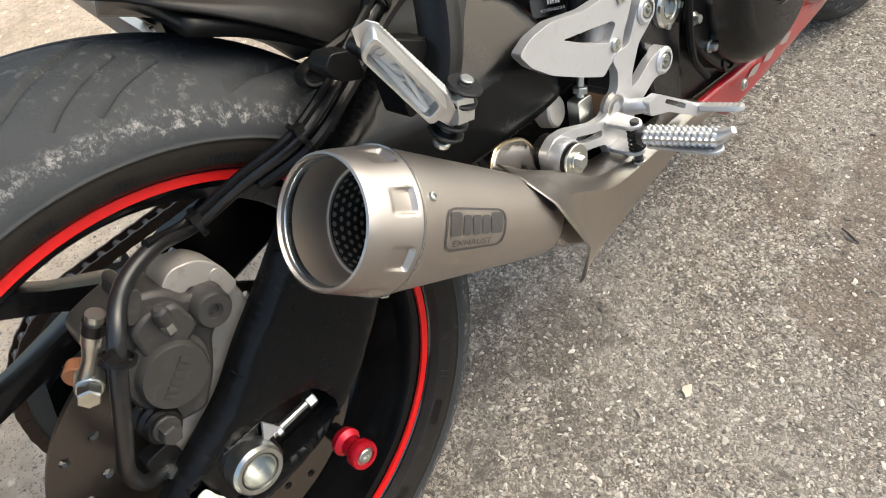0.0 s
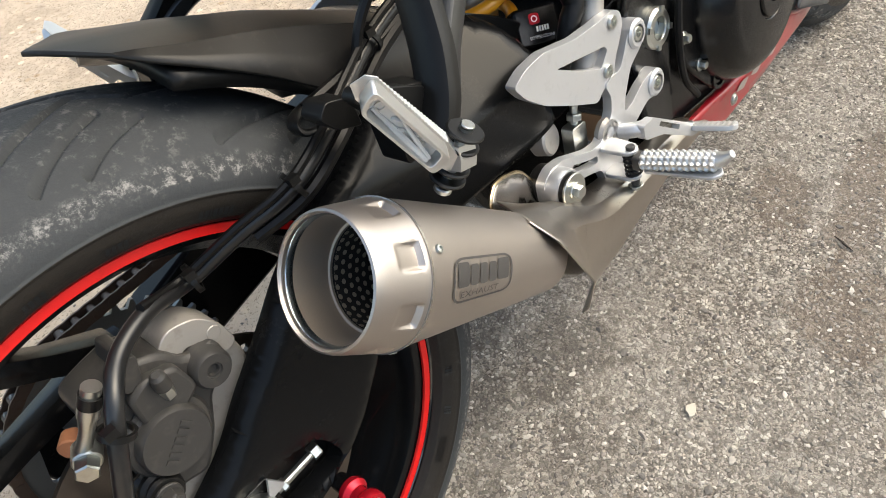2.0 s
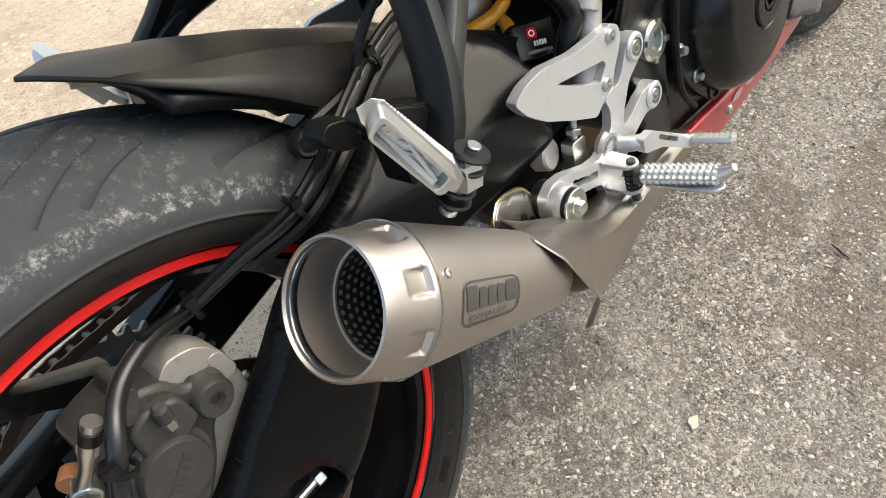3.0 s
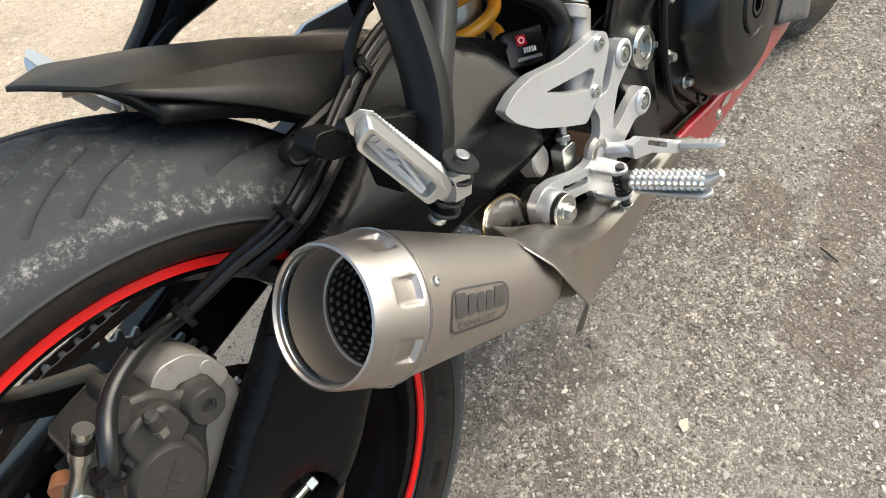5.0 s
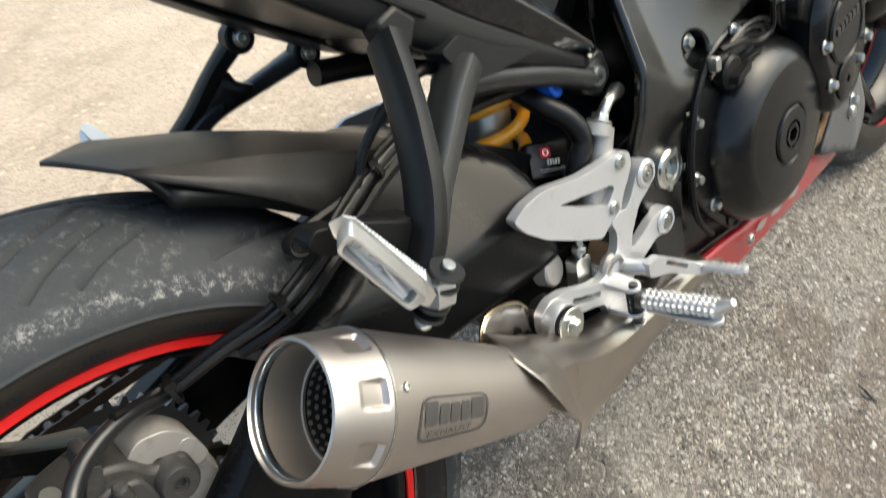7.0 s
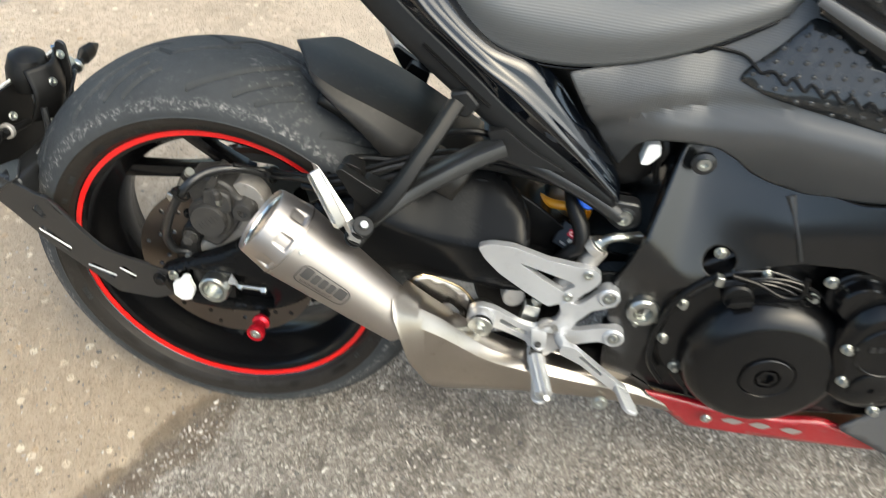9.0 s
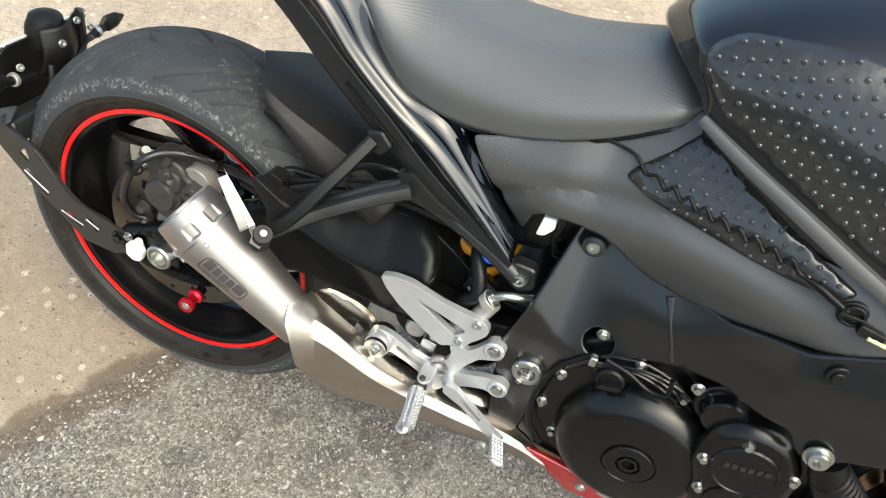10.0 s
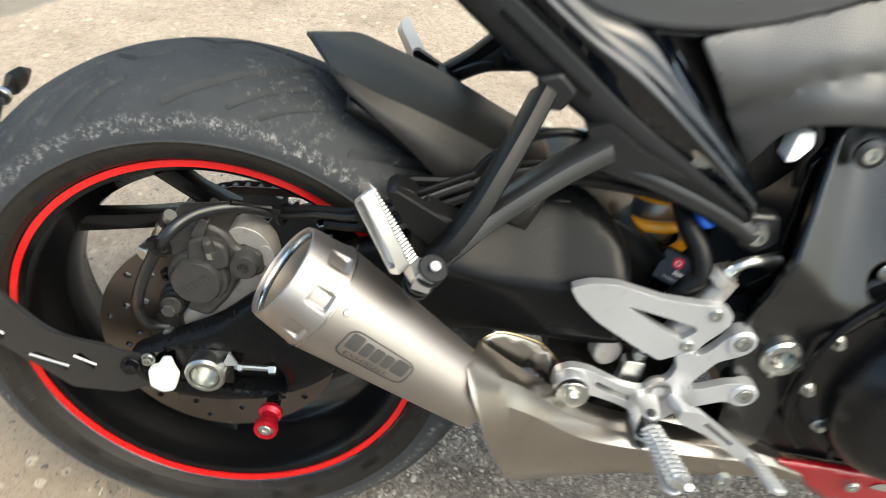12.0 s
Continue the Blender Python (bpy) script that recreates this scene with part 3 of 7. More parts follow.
def stone_flake():
    """A flat broken chip with an uneven edge."""
    rng = np.random.default_rng(12)
    edge = [(r * math.cos(a), r * math.sin(a) * 0.6) for a, r in zip(np.linspace(0, 2 * math.pi, 11, endpoint=False), rng.uniform(0.008, 0.013, 11))]
    bm = prism(edge, -0.0022, 0.0022)
    place(bm, Matrix.Translation((0.450, -0.211, 0.0020)) @ pose(0, 0, 0, 90, 0, 0) @ pose(0, 0, 0, 0, 25, 0))
    ob = part("stone_flake", bm, M_FLAKE, None, bevel=0.0006, smooth=25)
    return tagged(ob, "flat pale limestone flake lying on the asphalt", "stone")


twig()
stone_flake()

# ---- the motorcycle, leaning on its side stand ----
LEAN_DEG = 13.2
bike = new("motorcycle")
bike.matrix_world = pose(0, 0, -0.0069, -LEAN_DEG, 0, 0)
bike.empty_display_size = 0.1
tagged(bike, "black naked motorcycle with red rim tape and titanium silencer", "motorcycle")


# -- wheels --
def tread_depth(theta, y, repeat, lines):
    """How deep the tread is cut at each place: curved grooves that come again round the tyre."""
    depth = np.zeros_like(theta)
    period = 360.0 / repeat
    for shift, sign, line, width in lines:
        for a, b in zip(line, line[1:]):
            for wrap in (-1, 0, 1):
                u = ((np.degrees(theta) - shift) % period) + wrap * period
                px, py = u * 0.0053, sign * y
                ax, ay, bx, by = a[0] * 0.0053, a[1], b[0] * 0.0053, b[1]
                t = np.clip(((px - ax) * (bx - ax) + (py - ay) * (by - ay)) / ((bx - ax) ** 2 + (by - ay) ** 2), 0, 1)
                d = np.hypot(px - ax - t * (bx - ax), py - ay - t * (by - ay))
                depth = np.maximum(depth, np.clip((width + 0.0004 - d) / 0.0013, 0, 1))
    return depth


MAIN_GROOVE = [(24, -0.080), (15, -0.060), (6, -0.030), (0.5, -0.008), (-4.7, -0.028), (-11, -0.016), (-20, -0.003)]
SIDE_GROOVE = [(6, -0.082), (1, -0.068), (-4, -0.056)]
THIRD_GROOVE = [(-24, -0.079), (-30, -0.060), (-36, -0.042)]


def tyre_mesh(R, half, bead, segs, cuts):
    """A tyre with rounded tread, shoulders, sidewalls and cut grooves, turned round y."""
    prof = [(0.0, R), (0.31, R - 0.0025), (0.57, R - 0.010), (0.78, R - 0.022), (0.917, R - 0.036), (0.985, R - 0.049), (1.0, R - 0.059), (0.985, R - 0.069), (0.93, R - 0.079), (0.85, bead)]
    line = spline([(w * half, r, 0) for w, r in prof], 5)
    ys = np.array([-p.x for p in reversed(line)] + [p.x for p in line[1:]])
    rs = np.array([p.y for p in reversed(line)] + [p.y for p in line[1:]])
    # finer steps over the tread
    k = np.linspace(0, len(ys) - 1, 241 if segs > 1000 else 121)
    ys, rs = np.interp(k, range(len(ys)), ys), np.interp(k, range(len(rs)), rs)
    th = np.linspace(0, 2 * np.pi, segs, endpoint=False)
    T, Y = np.meshgrid(th, ys, indexing="ij")
    cut = tread_depth(T, Y * 0.096 / half, 10, cuts) * ((np.abs(Y) < 0.9 * half) & (rs[None] > R - 0.045))
    Rr = rs[None] - 0.006 * cut
    # moulding line on the sidewall
    side = (np.exp(-(((rs - (bead + 0.0242)) / 0.0012) ** 2)) * 0.0011 + np.exp(-(((rs - (bead + 0.005)) / 0.0012) ** 2)) * 0.0006) * np.sign(ys)
    V = np.stack([Rr * np.cos(T), Y + side[None], Rr * np.sin(T)], -1)
    m = len(ys)
    i, j = np.meshgrid(np.arange(segs), np.arange(m - 1), indexing="ij")
    n = (i + 1) % segs
    F = np.stack([i * m + j, i * m + j + 1, n * m + j + 1, n * m + j], -1).reshape(-1, 4)
    return V.reshape(-1, 3), F


def wheel(name, c, R, half, bead, flange, rim_half, segs, turn=0.0, label=""):
    """Cast wheel with drop-centre rim, three forked spokes, hub, tape and tyre."""
    m = pose(*c, 0, 0, turn)
    f, w = flange, rim_half
    rim = lathe([(f, -w), (f + 0.001, -w + 0.003), (f - 0.004, -w + 0.006), (f - 0.012, -w + 0.010), (f - 0.014, -w + 0.03), (f - 0.034, -w + 0.045), (f - 0.038, 0), (f - 0.034, w - 0.045), (f - 0.014, w - 0.03), (f - 0.012, w - 0.010), (f - 0.004, w - 0.006), (f, w - 0.002), (f - 0.006, w), (f - 0.02, w - 0.004), (f - 0.024, w - 0.03), (f - 0.041, w - 0.047), (f - 0.045, 0), (f - 0.041, -w + 0.047), (f - 0.024, -w + 0.03), (f - 0.02, -w + 0.004), (f - 0.006, -w - 0.001)], segs=128, close=True)
    top = part(name, place(rim, m), M_RIM, bike, label)
    V, F = tyre_mesh(R, half, bead, segs, [(0, 1, MAIN_GROOVE, 0.0030), (0, 1, SIDE_GROOVE, 0.0022), (0, 1, THIRD_GROOVE, 0.0025), (18, -1, MAIN_GROOVE, 0.0030), (18, -1, SIDE_GROOVE, 0.0022)])
    me = bpy.data.meshes.new("tyre")
    me.from_pydata(V.tolist(), [], F.tolist())
    me.materials.append(M_TYRE)
    me.polygons.foreach_set("use_smooth", [True] * len(me.polygons))
    ty = new("tyre", me)
    ty.parent, ty.matrix_local = top, m
    tagged(ty, "worn black rubber tyre with dusty tread and scuffed shoulders")
    # moulded lettering on the sidewalls, as plain raised bars
    rng, bars = np.random.default_rng(7), bmesh.new()
    for s in (-1, 1):
        a = 0.0
        while a < 6.1:
            for _ in range(rng.integers(3, 8)):
                h, wd = (0.0065, 0.011) if rng.random() < 0.9 else (0.0065, 0.004)
                q = [bars.verts.new(((bead + 0.0075 + r) * math.cos(a + t), s * (0.932 * half + 0.0019 + r * 0.55), (bead + 0.0075 + r) * math.sin(a + t))) for r, t in ((0, 0), (h, 0), (h, wd), (0, wd))]
                bars.faces.new(q)
                a += wd + 0.006
            a += rng.uniform(0.05, 0.35)
    bmesh.ops.solidify(bars, geom=bars.faces[:], thickness=0.0008)
    tagged(part("sidewall_lettering", place(bars, m), M_TYRE, top, "raised rubber lettering, too worn to read", smooth=0), kind="stuff")
    for s in (-1, 1):
        y = s * (w + 0.0026)
        tape = lathe([(f - 0.0135, y), (f - 0.0065, y), (f - 0.0065, y - s * 0.003), (f - 0.0135, y - s * 0.003)], segs=128, close=True)
        part("rim_tape", place(tape, m), M_RED, top, "thin red stripe tape on the rim edge")
        lip = lathe([(f - 0.004, s * (w + 0.0005)), (f - 0.002, s * (w + 0.0022)), (f, s * (w + 0.0005)), (f - 0.002, s * (w - 0.002))], segs=128, close=True)
        part("rim_lip", place(lip, m), M_LIP, top, "glossy black rim lip")
    hub = join(lathe([(0.02, -0.055), (0.038, -0.055), (0.045, -0.04), (0.04, 0), (0.05, 0.045), (0.05, 0.06), (0.02, 0.06)], segs=40, close=True))
    part("hub", place(hub, m), M_RIM, top)
    for k in range(3):
        a0 = radians(85.3 + 120 * k)
        rad = lambda r, a: (r * math.cos(a), 0, r * math.sin(a))
        fork, ends = rad(0.1355, a0), (rad(f - 0.034, a0 + radians(61.3)), rad(f - 0.034, a0 + radians(23.7)))
        y = lambda p, v: (p[0], v, p[2])
        spoke = join(sweep([y(rad(0.03, a0), -0.005), y(rad(0.08, a0), -0.010), y(fork, -0.016)], [0.026, 0.022, 0.019], 12, 0.8, square=True), *[sweep([y(fork, -0.018), y(tuple((fork[i] + e[i]) / 2 for i in range(3)), -0.02), y(e, -0.018)], [0.015, 0.0115, 0.013], 12, 0.8, square=True) for e in ends])
        part("spoke", place(spoke, m), M_RIM, top)
    return top


rear = wheel("rear_wheel", (0, 0, 0.311), 0.311, 0.097, 0.2265, 0.231, 0.0775, 1900, label="black cast rear wheel with red rim tape")
front = wheel("front_wheel", (1.400, 0, 0.283), 0.290, 0.062, 0.2265, 0.231, 0.047, 600, turn=0, label="black cast front wheel with red rim tape")


def ring_plate(c, r0, r1, y0, y1, holes, hole_r):
    """A drilled ring: inner and outer edge, and round holes at (radius, degrees)."""
    out = [(r1 * math.cos(a), r1 * math.sin(a)) for a in np.linspace(0, 2 * math.pi, 96, endpoint=False)]
    loops = [[(r0 * math.cos(a), r0 * math.sin(a)) for a in np.linspace(0, 2 * math.pi, 64, endpoint=False)]]
    for r, deg in holes:
        x, z = r * math.cos(radians(deg)), r * math.sin(radians(deg))
        loops.append([(x + hole_r * math.cos(a), z + hole_r * math.sin(a)) for a in np.linspace(0, 2 * math.pi, 8, endpoint=False)])
    return place(prism(out, y0, y1, loops), pose(*c))


disc_holes = [(0.090 + 0.0155 * (i % 3), 10 * i) for i in range(36)]
brake_disc = part("brake_disc", ring_plate((0, 0, 0.311), 0.078, 0.132, -0.073, -0.068, disc_holes, 0.0042), M_DISC, rear, "drilled steel brake disc with brownish swept face")
part("disc_carrier", lathe([(0.03, -0.071), (0.079, -0.071), (0.079, -0.066), (0.04, -0.058), (0.03, -0.058)], (0, 0, 0.311), segs=48, close=True), M_DISC, rear)


def sprocket():
    teeth, pts = 44, []
    for i in range(teeth):
        a = 2 * math.pi * i / teeth
        for da, r in ((0.0, 0.112), (0.025, 0.112), (0.05, 0.104), (0.11, 0.104)):
            pts.append((r * math.cos(a + da), r * math.sin(a + da)))
    holes = []
    for k in range(5):
        a = 2 * math.pi * k / 5 + 0.3
        loop = [(r * math.cos(a + d), r * math.sin(a + d)) for r, d in ((0.06, -0.32), (0.06, 0.32), (0.09, 0.38), (0.09, -0.38))]
        holes.append(rounded(loop, 0.012))
    holes.append([(0.035 * math.cos(a), 0.035 * math.sin(a)) for a in np.linspace(0, 2 * math.pi, 40, endpoint=False)])
    return place(prism(pts, 0.084, 0.089, holes), pose(0, 0, 0.311))


part("sprocket", sprocket(), M_SPROCKET, rear, "grey alloy rear sprocket")


# -- drive chain: link after link round the rear sprocket and forward to the engine --
def chain():
    R, r, cx, cz, fx, fz = 0.108, 0.035, 0.0, 0.311, 0.66, 0.40
    ang = math.atan2(fz - cz, fx - cx)
    dist = math.hypot(fx - cx, fz - cz)
    off = math.acos((R - r) / dist)
    a1, a2 = ang + off, ang - off
    path = []
    for a in np.linspace(a1, a2 + 2 * math.pi, 40):
        path.append((cx + R * math.cos(a), cz + R * math.sin(a)))
    for a in np.linspace(a2, a1, 10):
        path.append((fx + r * math.cos(a), fz + r * math.sin(a)))
    p = np.array(path + [path[0]])
    s = np.r_[0, np.cumsum(np.hypot(*np.diff(p, axis=0).T))]
    n = int(s[-1] / 0.0159)
    at = [(np.interp(k * s[-1] / n, s, p[:, 0]), np.interp(k * s[-1] / n, s, p[:, 1])) for k in range(n)]
    top = part("drive_chain", disc((at[0][0], 0.078, at[0][1]), (0, 1, 0), 0.0045, 0.018, 10), M_CHAIN, bike, "dirty rust-brown drive chain")
    shape = rounded([(-0.012, -0.0065), (0.0, -0.0045), (0.012, -0.0065), (0.012, 0.0065), (0.0, 0.0045), (-0.012, 0.0065)], 0.006, 3)
    link = join(prism(shape, -0.0085, -0.0065), prism(shape, 0.0065, 0.0085), disc((-0.008, -0.009, 0), (0, 1, 0), 0.004, 0.018, 8), disc((0.008, -0.009, 0), (0, 1, 0), 0.004, 0.018, 8))
    first = part("link", link, M_CHAIN, top)
    for k in range(n):
        (x0, z0), (x1, z1) = at[k], at[(k + 1) % n]
        ob = first if k == 0 else new("link", first.data)
        ob.parent = top
        ob.matrix_local = pose((x0 + x1) / 2, 0.0865 if k % 2 else 0.0868, (z0 + z1) / 2, 0, -math.degrees(math.atan2(z1 - z0, x1 - x0)), 0)


chain()


# -- swingarm --
arm_outline = [(-0.088, 0.285), (-0.088, 0.318), (-0.055, 0.336), (0.014, 0.372), (0.042, 0.398), (0.09, 0.434), (0.12, 0.460), (0.16, 0.482), (0.215, 0.495), (0.27, 0.511), (0.313, 0.531), (0.345, 0.534), (0.375, 0.527), (0.400, 0.512), (0.420, 0.488), (0.426, 0.455), (0.428, 0.42), (0.440, 0.384), (0.402, 0.379), (0.284, 0.387), (0.215, 0.383), (0.175, 0.355), (0.150, 0.328), (0.115, 0.291), (0.065, 0.265), (0.02, 0.258), (-0.05, 0.260)]
arm_slot = [(-0.055, 0.292), (-0.055, 0.325), (0.0, 0.337), (0.048, 0.333), (0.07, 0.327), (0.082, 0.306), (0.082, 0.282), (0.03, 0.281), (-0.03, 0.286)]


arm_edge = rounded(arm_outline, 0.022)
arm_window = rounded(arm_slot, 0.01)


def from_edge(x, z, *loops):
    """How far a place lies from the nearest outline."""
    best = 1.0
    for lp in loops:
        p = np.array(lp)
        q = np.roll(p, -1, axis=0) - p
        t = np.clip(((x - p[:, 0]) * q[:, 0] + (z - p[:, 1]) * q[:, 1]) / np.maximum((q**2).sum(1), 1e-12), 0, 1)
        best = min(best, float(np.min(np.hypot(p[:, 0] + t * q[:, 0] - x, p[:, 1] + t * q[:, 1] - z))))
    return best


def arm_face(x, z):
    """Upright below a long crease, sloping inwards above it, with well rounded edges."""
    crease = np.interp(x, [0.12, 0.218, 0.30, 0.35, 0.40, 0.50], [0.49, 0.469, 0.455, 0.452, 0.46, 0.48])
    slope = 0.8 * min(1, max(0, (x - 0.15) / 0.12))
    y = -0.122 + slope * max(0.0, z - crease) + 0.10 * max(0, x - 0.42)
    r, d = 0.014, from_edge(x, z, arm_edge)
    if d < r:
        y += r - math.sqrt(r * r - (r - d) ** 2)
    e, d = 0.004, from_edge(x, z, arm_window)
    if d < e:
        y += e - math.sqrt(e * e - (e - d) ** 2)
    return y


def swingarm():
    bm = skin(arm_edge, arm_face, [arm_window], 0.009, rims=(0.0012, 0.004, 0.008, 0.014))
    back = bmesh.ops.extrude_face_region(bm, geom=bm.faces[:], use_keep_orig=True)
    for v in back["geom"]:
        if isinstance(v, bmesh.types.BMVert):
            v.co.y = max(v.co.y + 0.004, float(np.interp(v.co.x, [0.24, 0.34], [-0.1, -0.06])))
    return bm


swing = part("swingarm", swingarm(), M_SWING, bike, "textured black aluminium swingarm", smooth=50)
part("arm_recess", prism(rounded([(-0.06, 0.286), (-0.06, 0.33), (0.0, 0.342), (0.07, 0.335), (0.09, 0.306), (0.085, 0.275)], 0.01), -0.098, -0.092), M_ENGINE, swing)
left_arm = prism(rounded([(-0.09, 0.28), (-0.09, 0.33), (0.05, 0.37), (0.25, 0.43), (0.45, 0.46), (0.62, 0.44), (0.62, 0.36), (0.4, 0.35), (0.1, 0.29)], 0.02), 0.112, 0.145)
part("left_arm", left_arm, M_SWING, swing, bevel=0.006)
bridge_shape = rounded([(0.330, 0.43), (0.322, 0.512), (0.345, 0.524), (0.375, 0.518), (0.41, 0.505), (0.44, 0.488), (0.48, 0.458), (0.53, 0.440), (0.60, 0.435), (0.60, 0.38), (0.40, 0.39)], 0.012)
part("arm_bridge", prism(bridge_shape, -0.068, 0.115), M_SWING, swing, "satin black swingarm bridge", bevel=0.012, seg=3)
part("pivot_arm", prism(rounded([(0.40, 0.395), (0.42, 0.44), (0.50, 0.425), (0.61, 0.44), (0.63, 0.40), (0.61, 0.36), (0.50, 0.372), (0.42, 0.372)], 0.012), -0.104, -0.07), M_SWING, swing, bevel=0.006)
part("suspension_link", prism(rounded([(0.37, 0.30), (0.35, 0.375), (0.40, 0.395), (0.52, 0.385), (0.56, 0.33), (0.52, 0.275), (0.43, 0.265)], 0.02), -0.052, 0.08), M_ENGINE, swing, "black suspension linkage", bevel=0.006)
# axle, adjuster, spool, mark
part("axle_block", prism(rounded([(-0.035, 0.288), (-0.035, 0.334), (0.026, 0.334), (0.026, 0.288)], 0.004), -0.118, -0.095), M_ENGINE, swing, bevel=0.001)
part("axle_nut", join(lathe([(0.0145, -0.112), (0.0215, -0.112), (0.0215, -0.133), (0.0195, -0.136), (0.016, -0.136), (0.0145, -0.131)], (0, 0, 0.311), segs=44, close=True), lathe([(0.0145, -0.12), (0.0145, -0.135), (0.013, -0.135), (0.013, -0.122), (0.0005, -0.122)], (0, 0, 0.311), segs=32)), M_ZINC, swing, "plated hollow axle nut", smooth=25)
part("chain_adjuster", join(disc((0.026, -0.113, 0.309), (1, 0, 0.02), 0.0035, 0.045, 12), hexhead((0.03, -0.113, 0.309), (1, 0, 0), 0.0058, 0.005), hexhead((0.063, -0.113, 0.31), (1, 0, 0), 0.007, 0.008)), M_ZINC, swing, "bright plated adjuster bolt", smooth=25)
part("axle_plate", prism(rounded([(0.016, 0.318), (0.024, 0.337), (0.033, 0.320)], 0.002), -0.124, -0.121), M_ALU, swing)
spool = lathe([(0.004, 0.0), (0.012, 0.0), (0.0128, 0.002), (0.0128, 0.006), (0.009, 0.010), (0.0085, 0.017), (0.012, 0.021), (0.0128, 0.023), (0.0128, 0.029), (0.0118, 0.031), (0.0085, 0.031), (0.0085, 0.0285), (0.0005, 0.0285)], (0.068, -0.133, 0.268), RIGHT, 32)
sp = part("stand_spool", spool, M_REDALU, swing, "red anodised stand spool")
part("spool_bolt", sockethead((0.068, -0.1612, 0.268), RIGHT, 0.0065, 0.003), M_ZINC, sp)
part("spool_spacer", disc((0.068, -0.118, 0.268), RIGHT, 0.008, 0.016), M_ENGINE, sp)
mark = rounded([(-0.060, 0.290), (-0.060, 0.312), (-0.050, 0.315), (-0.046, 0.325), (-0.036, 0.326), (-0.033, 0.312), (-0.029, 0.304), (-0.034, 0.286), (-0.048, 0.282)], 0.004)
part("alignment_mark", prism(mark, -0.134, -0.122), M_WHITE, swing, "white alignment marker", bevel=0.002)

# -- rear brake --
caliper = part("brake_caliper", prism(rounded([(-0.036, 0.452), (-0.034, 0.476), (-0.014, 0.480), (0.008, 0.482), (0.026, 0.472), (0.034, 0.456), (0.058, 0.452), (0.060, 0.426), (0.036, 0.420), (0.022, 0.392), (0.002, 0.368), (-0.024, 0.376), (-0.038, 0.398), (-0.026, 0.430)], 0.007), -0.106, -0.06), M_CALIPER, bike, "dark grey sliding rear brake caliper", bevel=0.004)
part("piston_cover", lathe([(0.0005, 0.0), (0.0255, 0.0), (0.0255, 0.012), (0.0235, 0.0155), (0.0005, 0.016)], (-0.004, -0.106, 0.421), RIGHT, 48), M_CALIPER, caliper)
part("piston_body", lathe([(0.03, 0.0), (0.031, 0.004), (0.029, 0.007), (0.025, 0.008)], (-0.004, -0.1045, 0.421), RIGHT, 40), M_CALIPER, caliper)
turned = Matrix.Translation((-0.004, 0, 0.421)) @ Matrix.Rotation(radians(-38), 4, "Y") @ Matrix.Translation((0.004, 0, -0.421))
for k in range(6):
    x = -0.020 + 0.0056 * k
    part("maker_bar", place(prism([(x, 0.4245), (x + 0.0035, 0.4245), (x + 0.0035, 0.4165), (x, 0.4165)], -0.1226, -0.1215), turned), M_CALIPER, caliper, smooth=0)
part("bleed_boss", prism(rounded([(-0.012, 0.440), (-0.010, 0.466), (0.004, 0.472), (0.026, 0.464), (0.030, 0.440), (0.010, 0.430)], 0.005), -0.116, -0.095), M_CALIPER, caliper, bevel=0.003)
part("pad_rib", prism(rounded([(-0.008, 0.470), (0.004, 0.492), (0.012, 0.488), (0.004, 0.466)], 0.003), -0.112, -0.07), M_CALIPER, caliper, bevel=0.002)
part("bleed_nipple", join(hexhead((0.012, -0.114, 0.450), (0, -0.35, 1), 0.0052, 0.009), disc((0.012, -0.117, 0.458), (0, -0.35, 1), 0.0035, 0.006)), M_ZINC, caliper, "plated bleed nipple")
part("nipple_cap", lathe([(0.0005, 0), (0.006, 0), (0.006, 0.006), (0.0052, 0.008), (0.0052, 0.012), (0.003, 0.0145), (0.0005, 0.0145)], (0.012, -0.119, 0.462), (0, -0.35, 1), 20), M_CALIPER, caliper, "rubber nipple cap")
part("slide_boss", lathe([(0.0005, 0), (0.0145, 0), (0.0145, 0.03), (0.0125, 0.033), (0.006, 0.033), (0.005, 0.028), (0.0005, 0.028)], (0.043, -0.084, 0.441), RIGHT, 32), M_CALIPER, caliper)
bolt((0.043, -0.111, 0.441), caliper, 0.0085, 0.004, mat=M_CALIPER)
brk = part("caliper_bracket", prism(rounded([(0.026, 0.466), (0.045, 0.474), (0.064, 0.456), (0.074, 0.420), (0.068, 0.385), (0.045, 0.345), (0.01, 0.325), (-0.022, 0.326), (-0.040, 0.340), (-0.028, 0.364), (0.010, 0.380), (0.028, 0.404), (0.036, 0.430)], 0.010), -0.092, -0.07), M_CALBRK, bike, "cast alloy caliper bracket", bevel=0.004)
knuckle = rounded([(0.020, 0.452), (0.024, 0.470), (0.036, 0.478), (0.056, 0.472), (0.068, 0.456), (0.072, 0.434), (0.060, 0.430), (0.052, 0.450), (0.040, 0.458), (0.030, 0.452)], 0.007)
part("bracket_knuckle", prism(knuckle, -0.098, -0.07), M_CALBRK, brk, bevel=0.006, seg=3)
part("knuckle_dimple", disc((0.061, -0.0975, 0.452), RIGHT, 0.0055, 0.0012, 20, 0.0005), M_CALBRK, brk)
slide = part("slide_bush", lathe([(0.0005, 0), (0.0135, 0), (0.0150, 0.004), (0.0125, 0.007), (0.0150, 0.010), (0.0150, 0.014), (0.0125, 0.017), (0.0140, 0.021), (0.0125, 0.024), (0.0005, 0.024)], (-0.030, -0.096, 0.392), RIGHT, 28), M_RUBBERPART, brk, "ribbed black rubber bush", smooth=30)
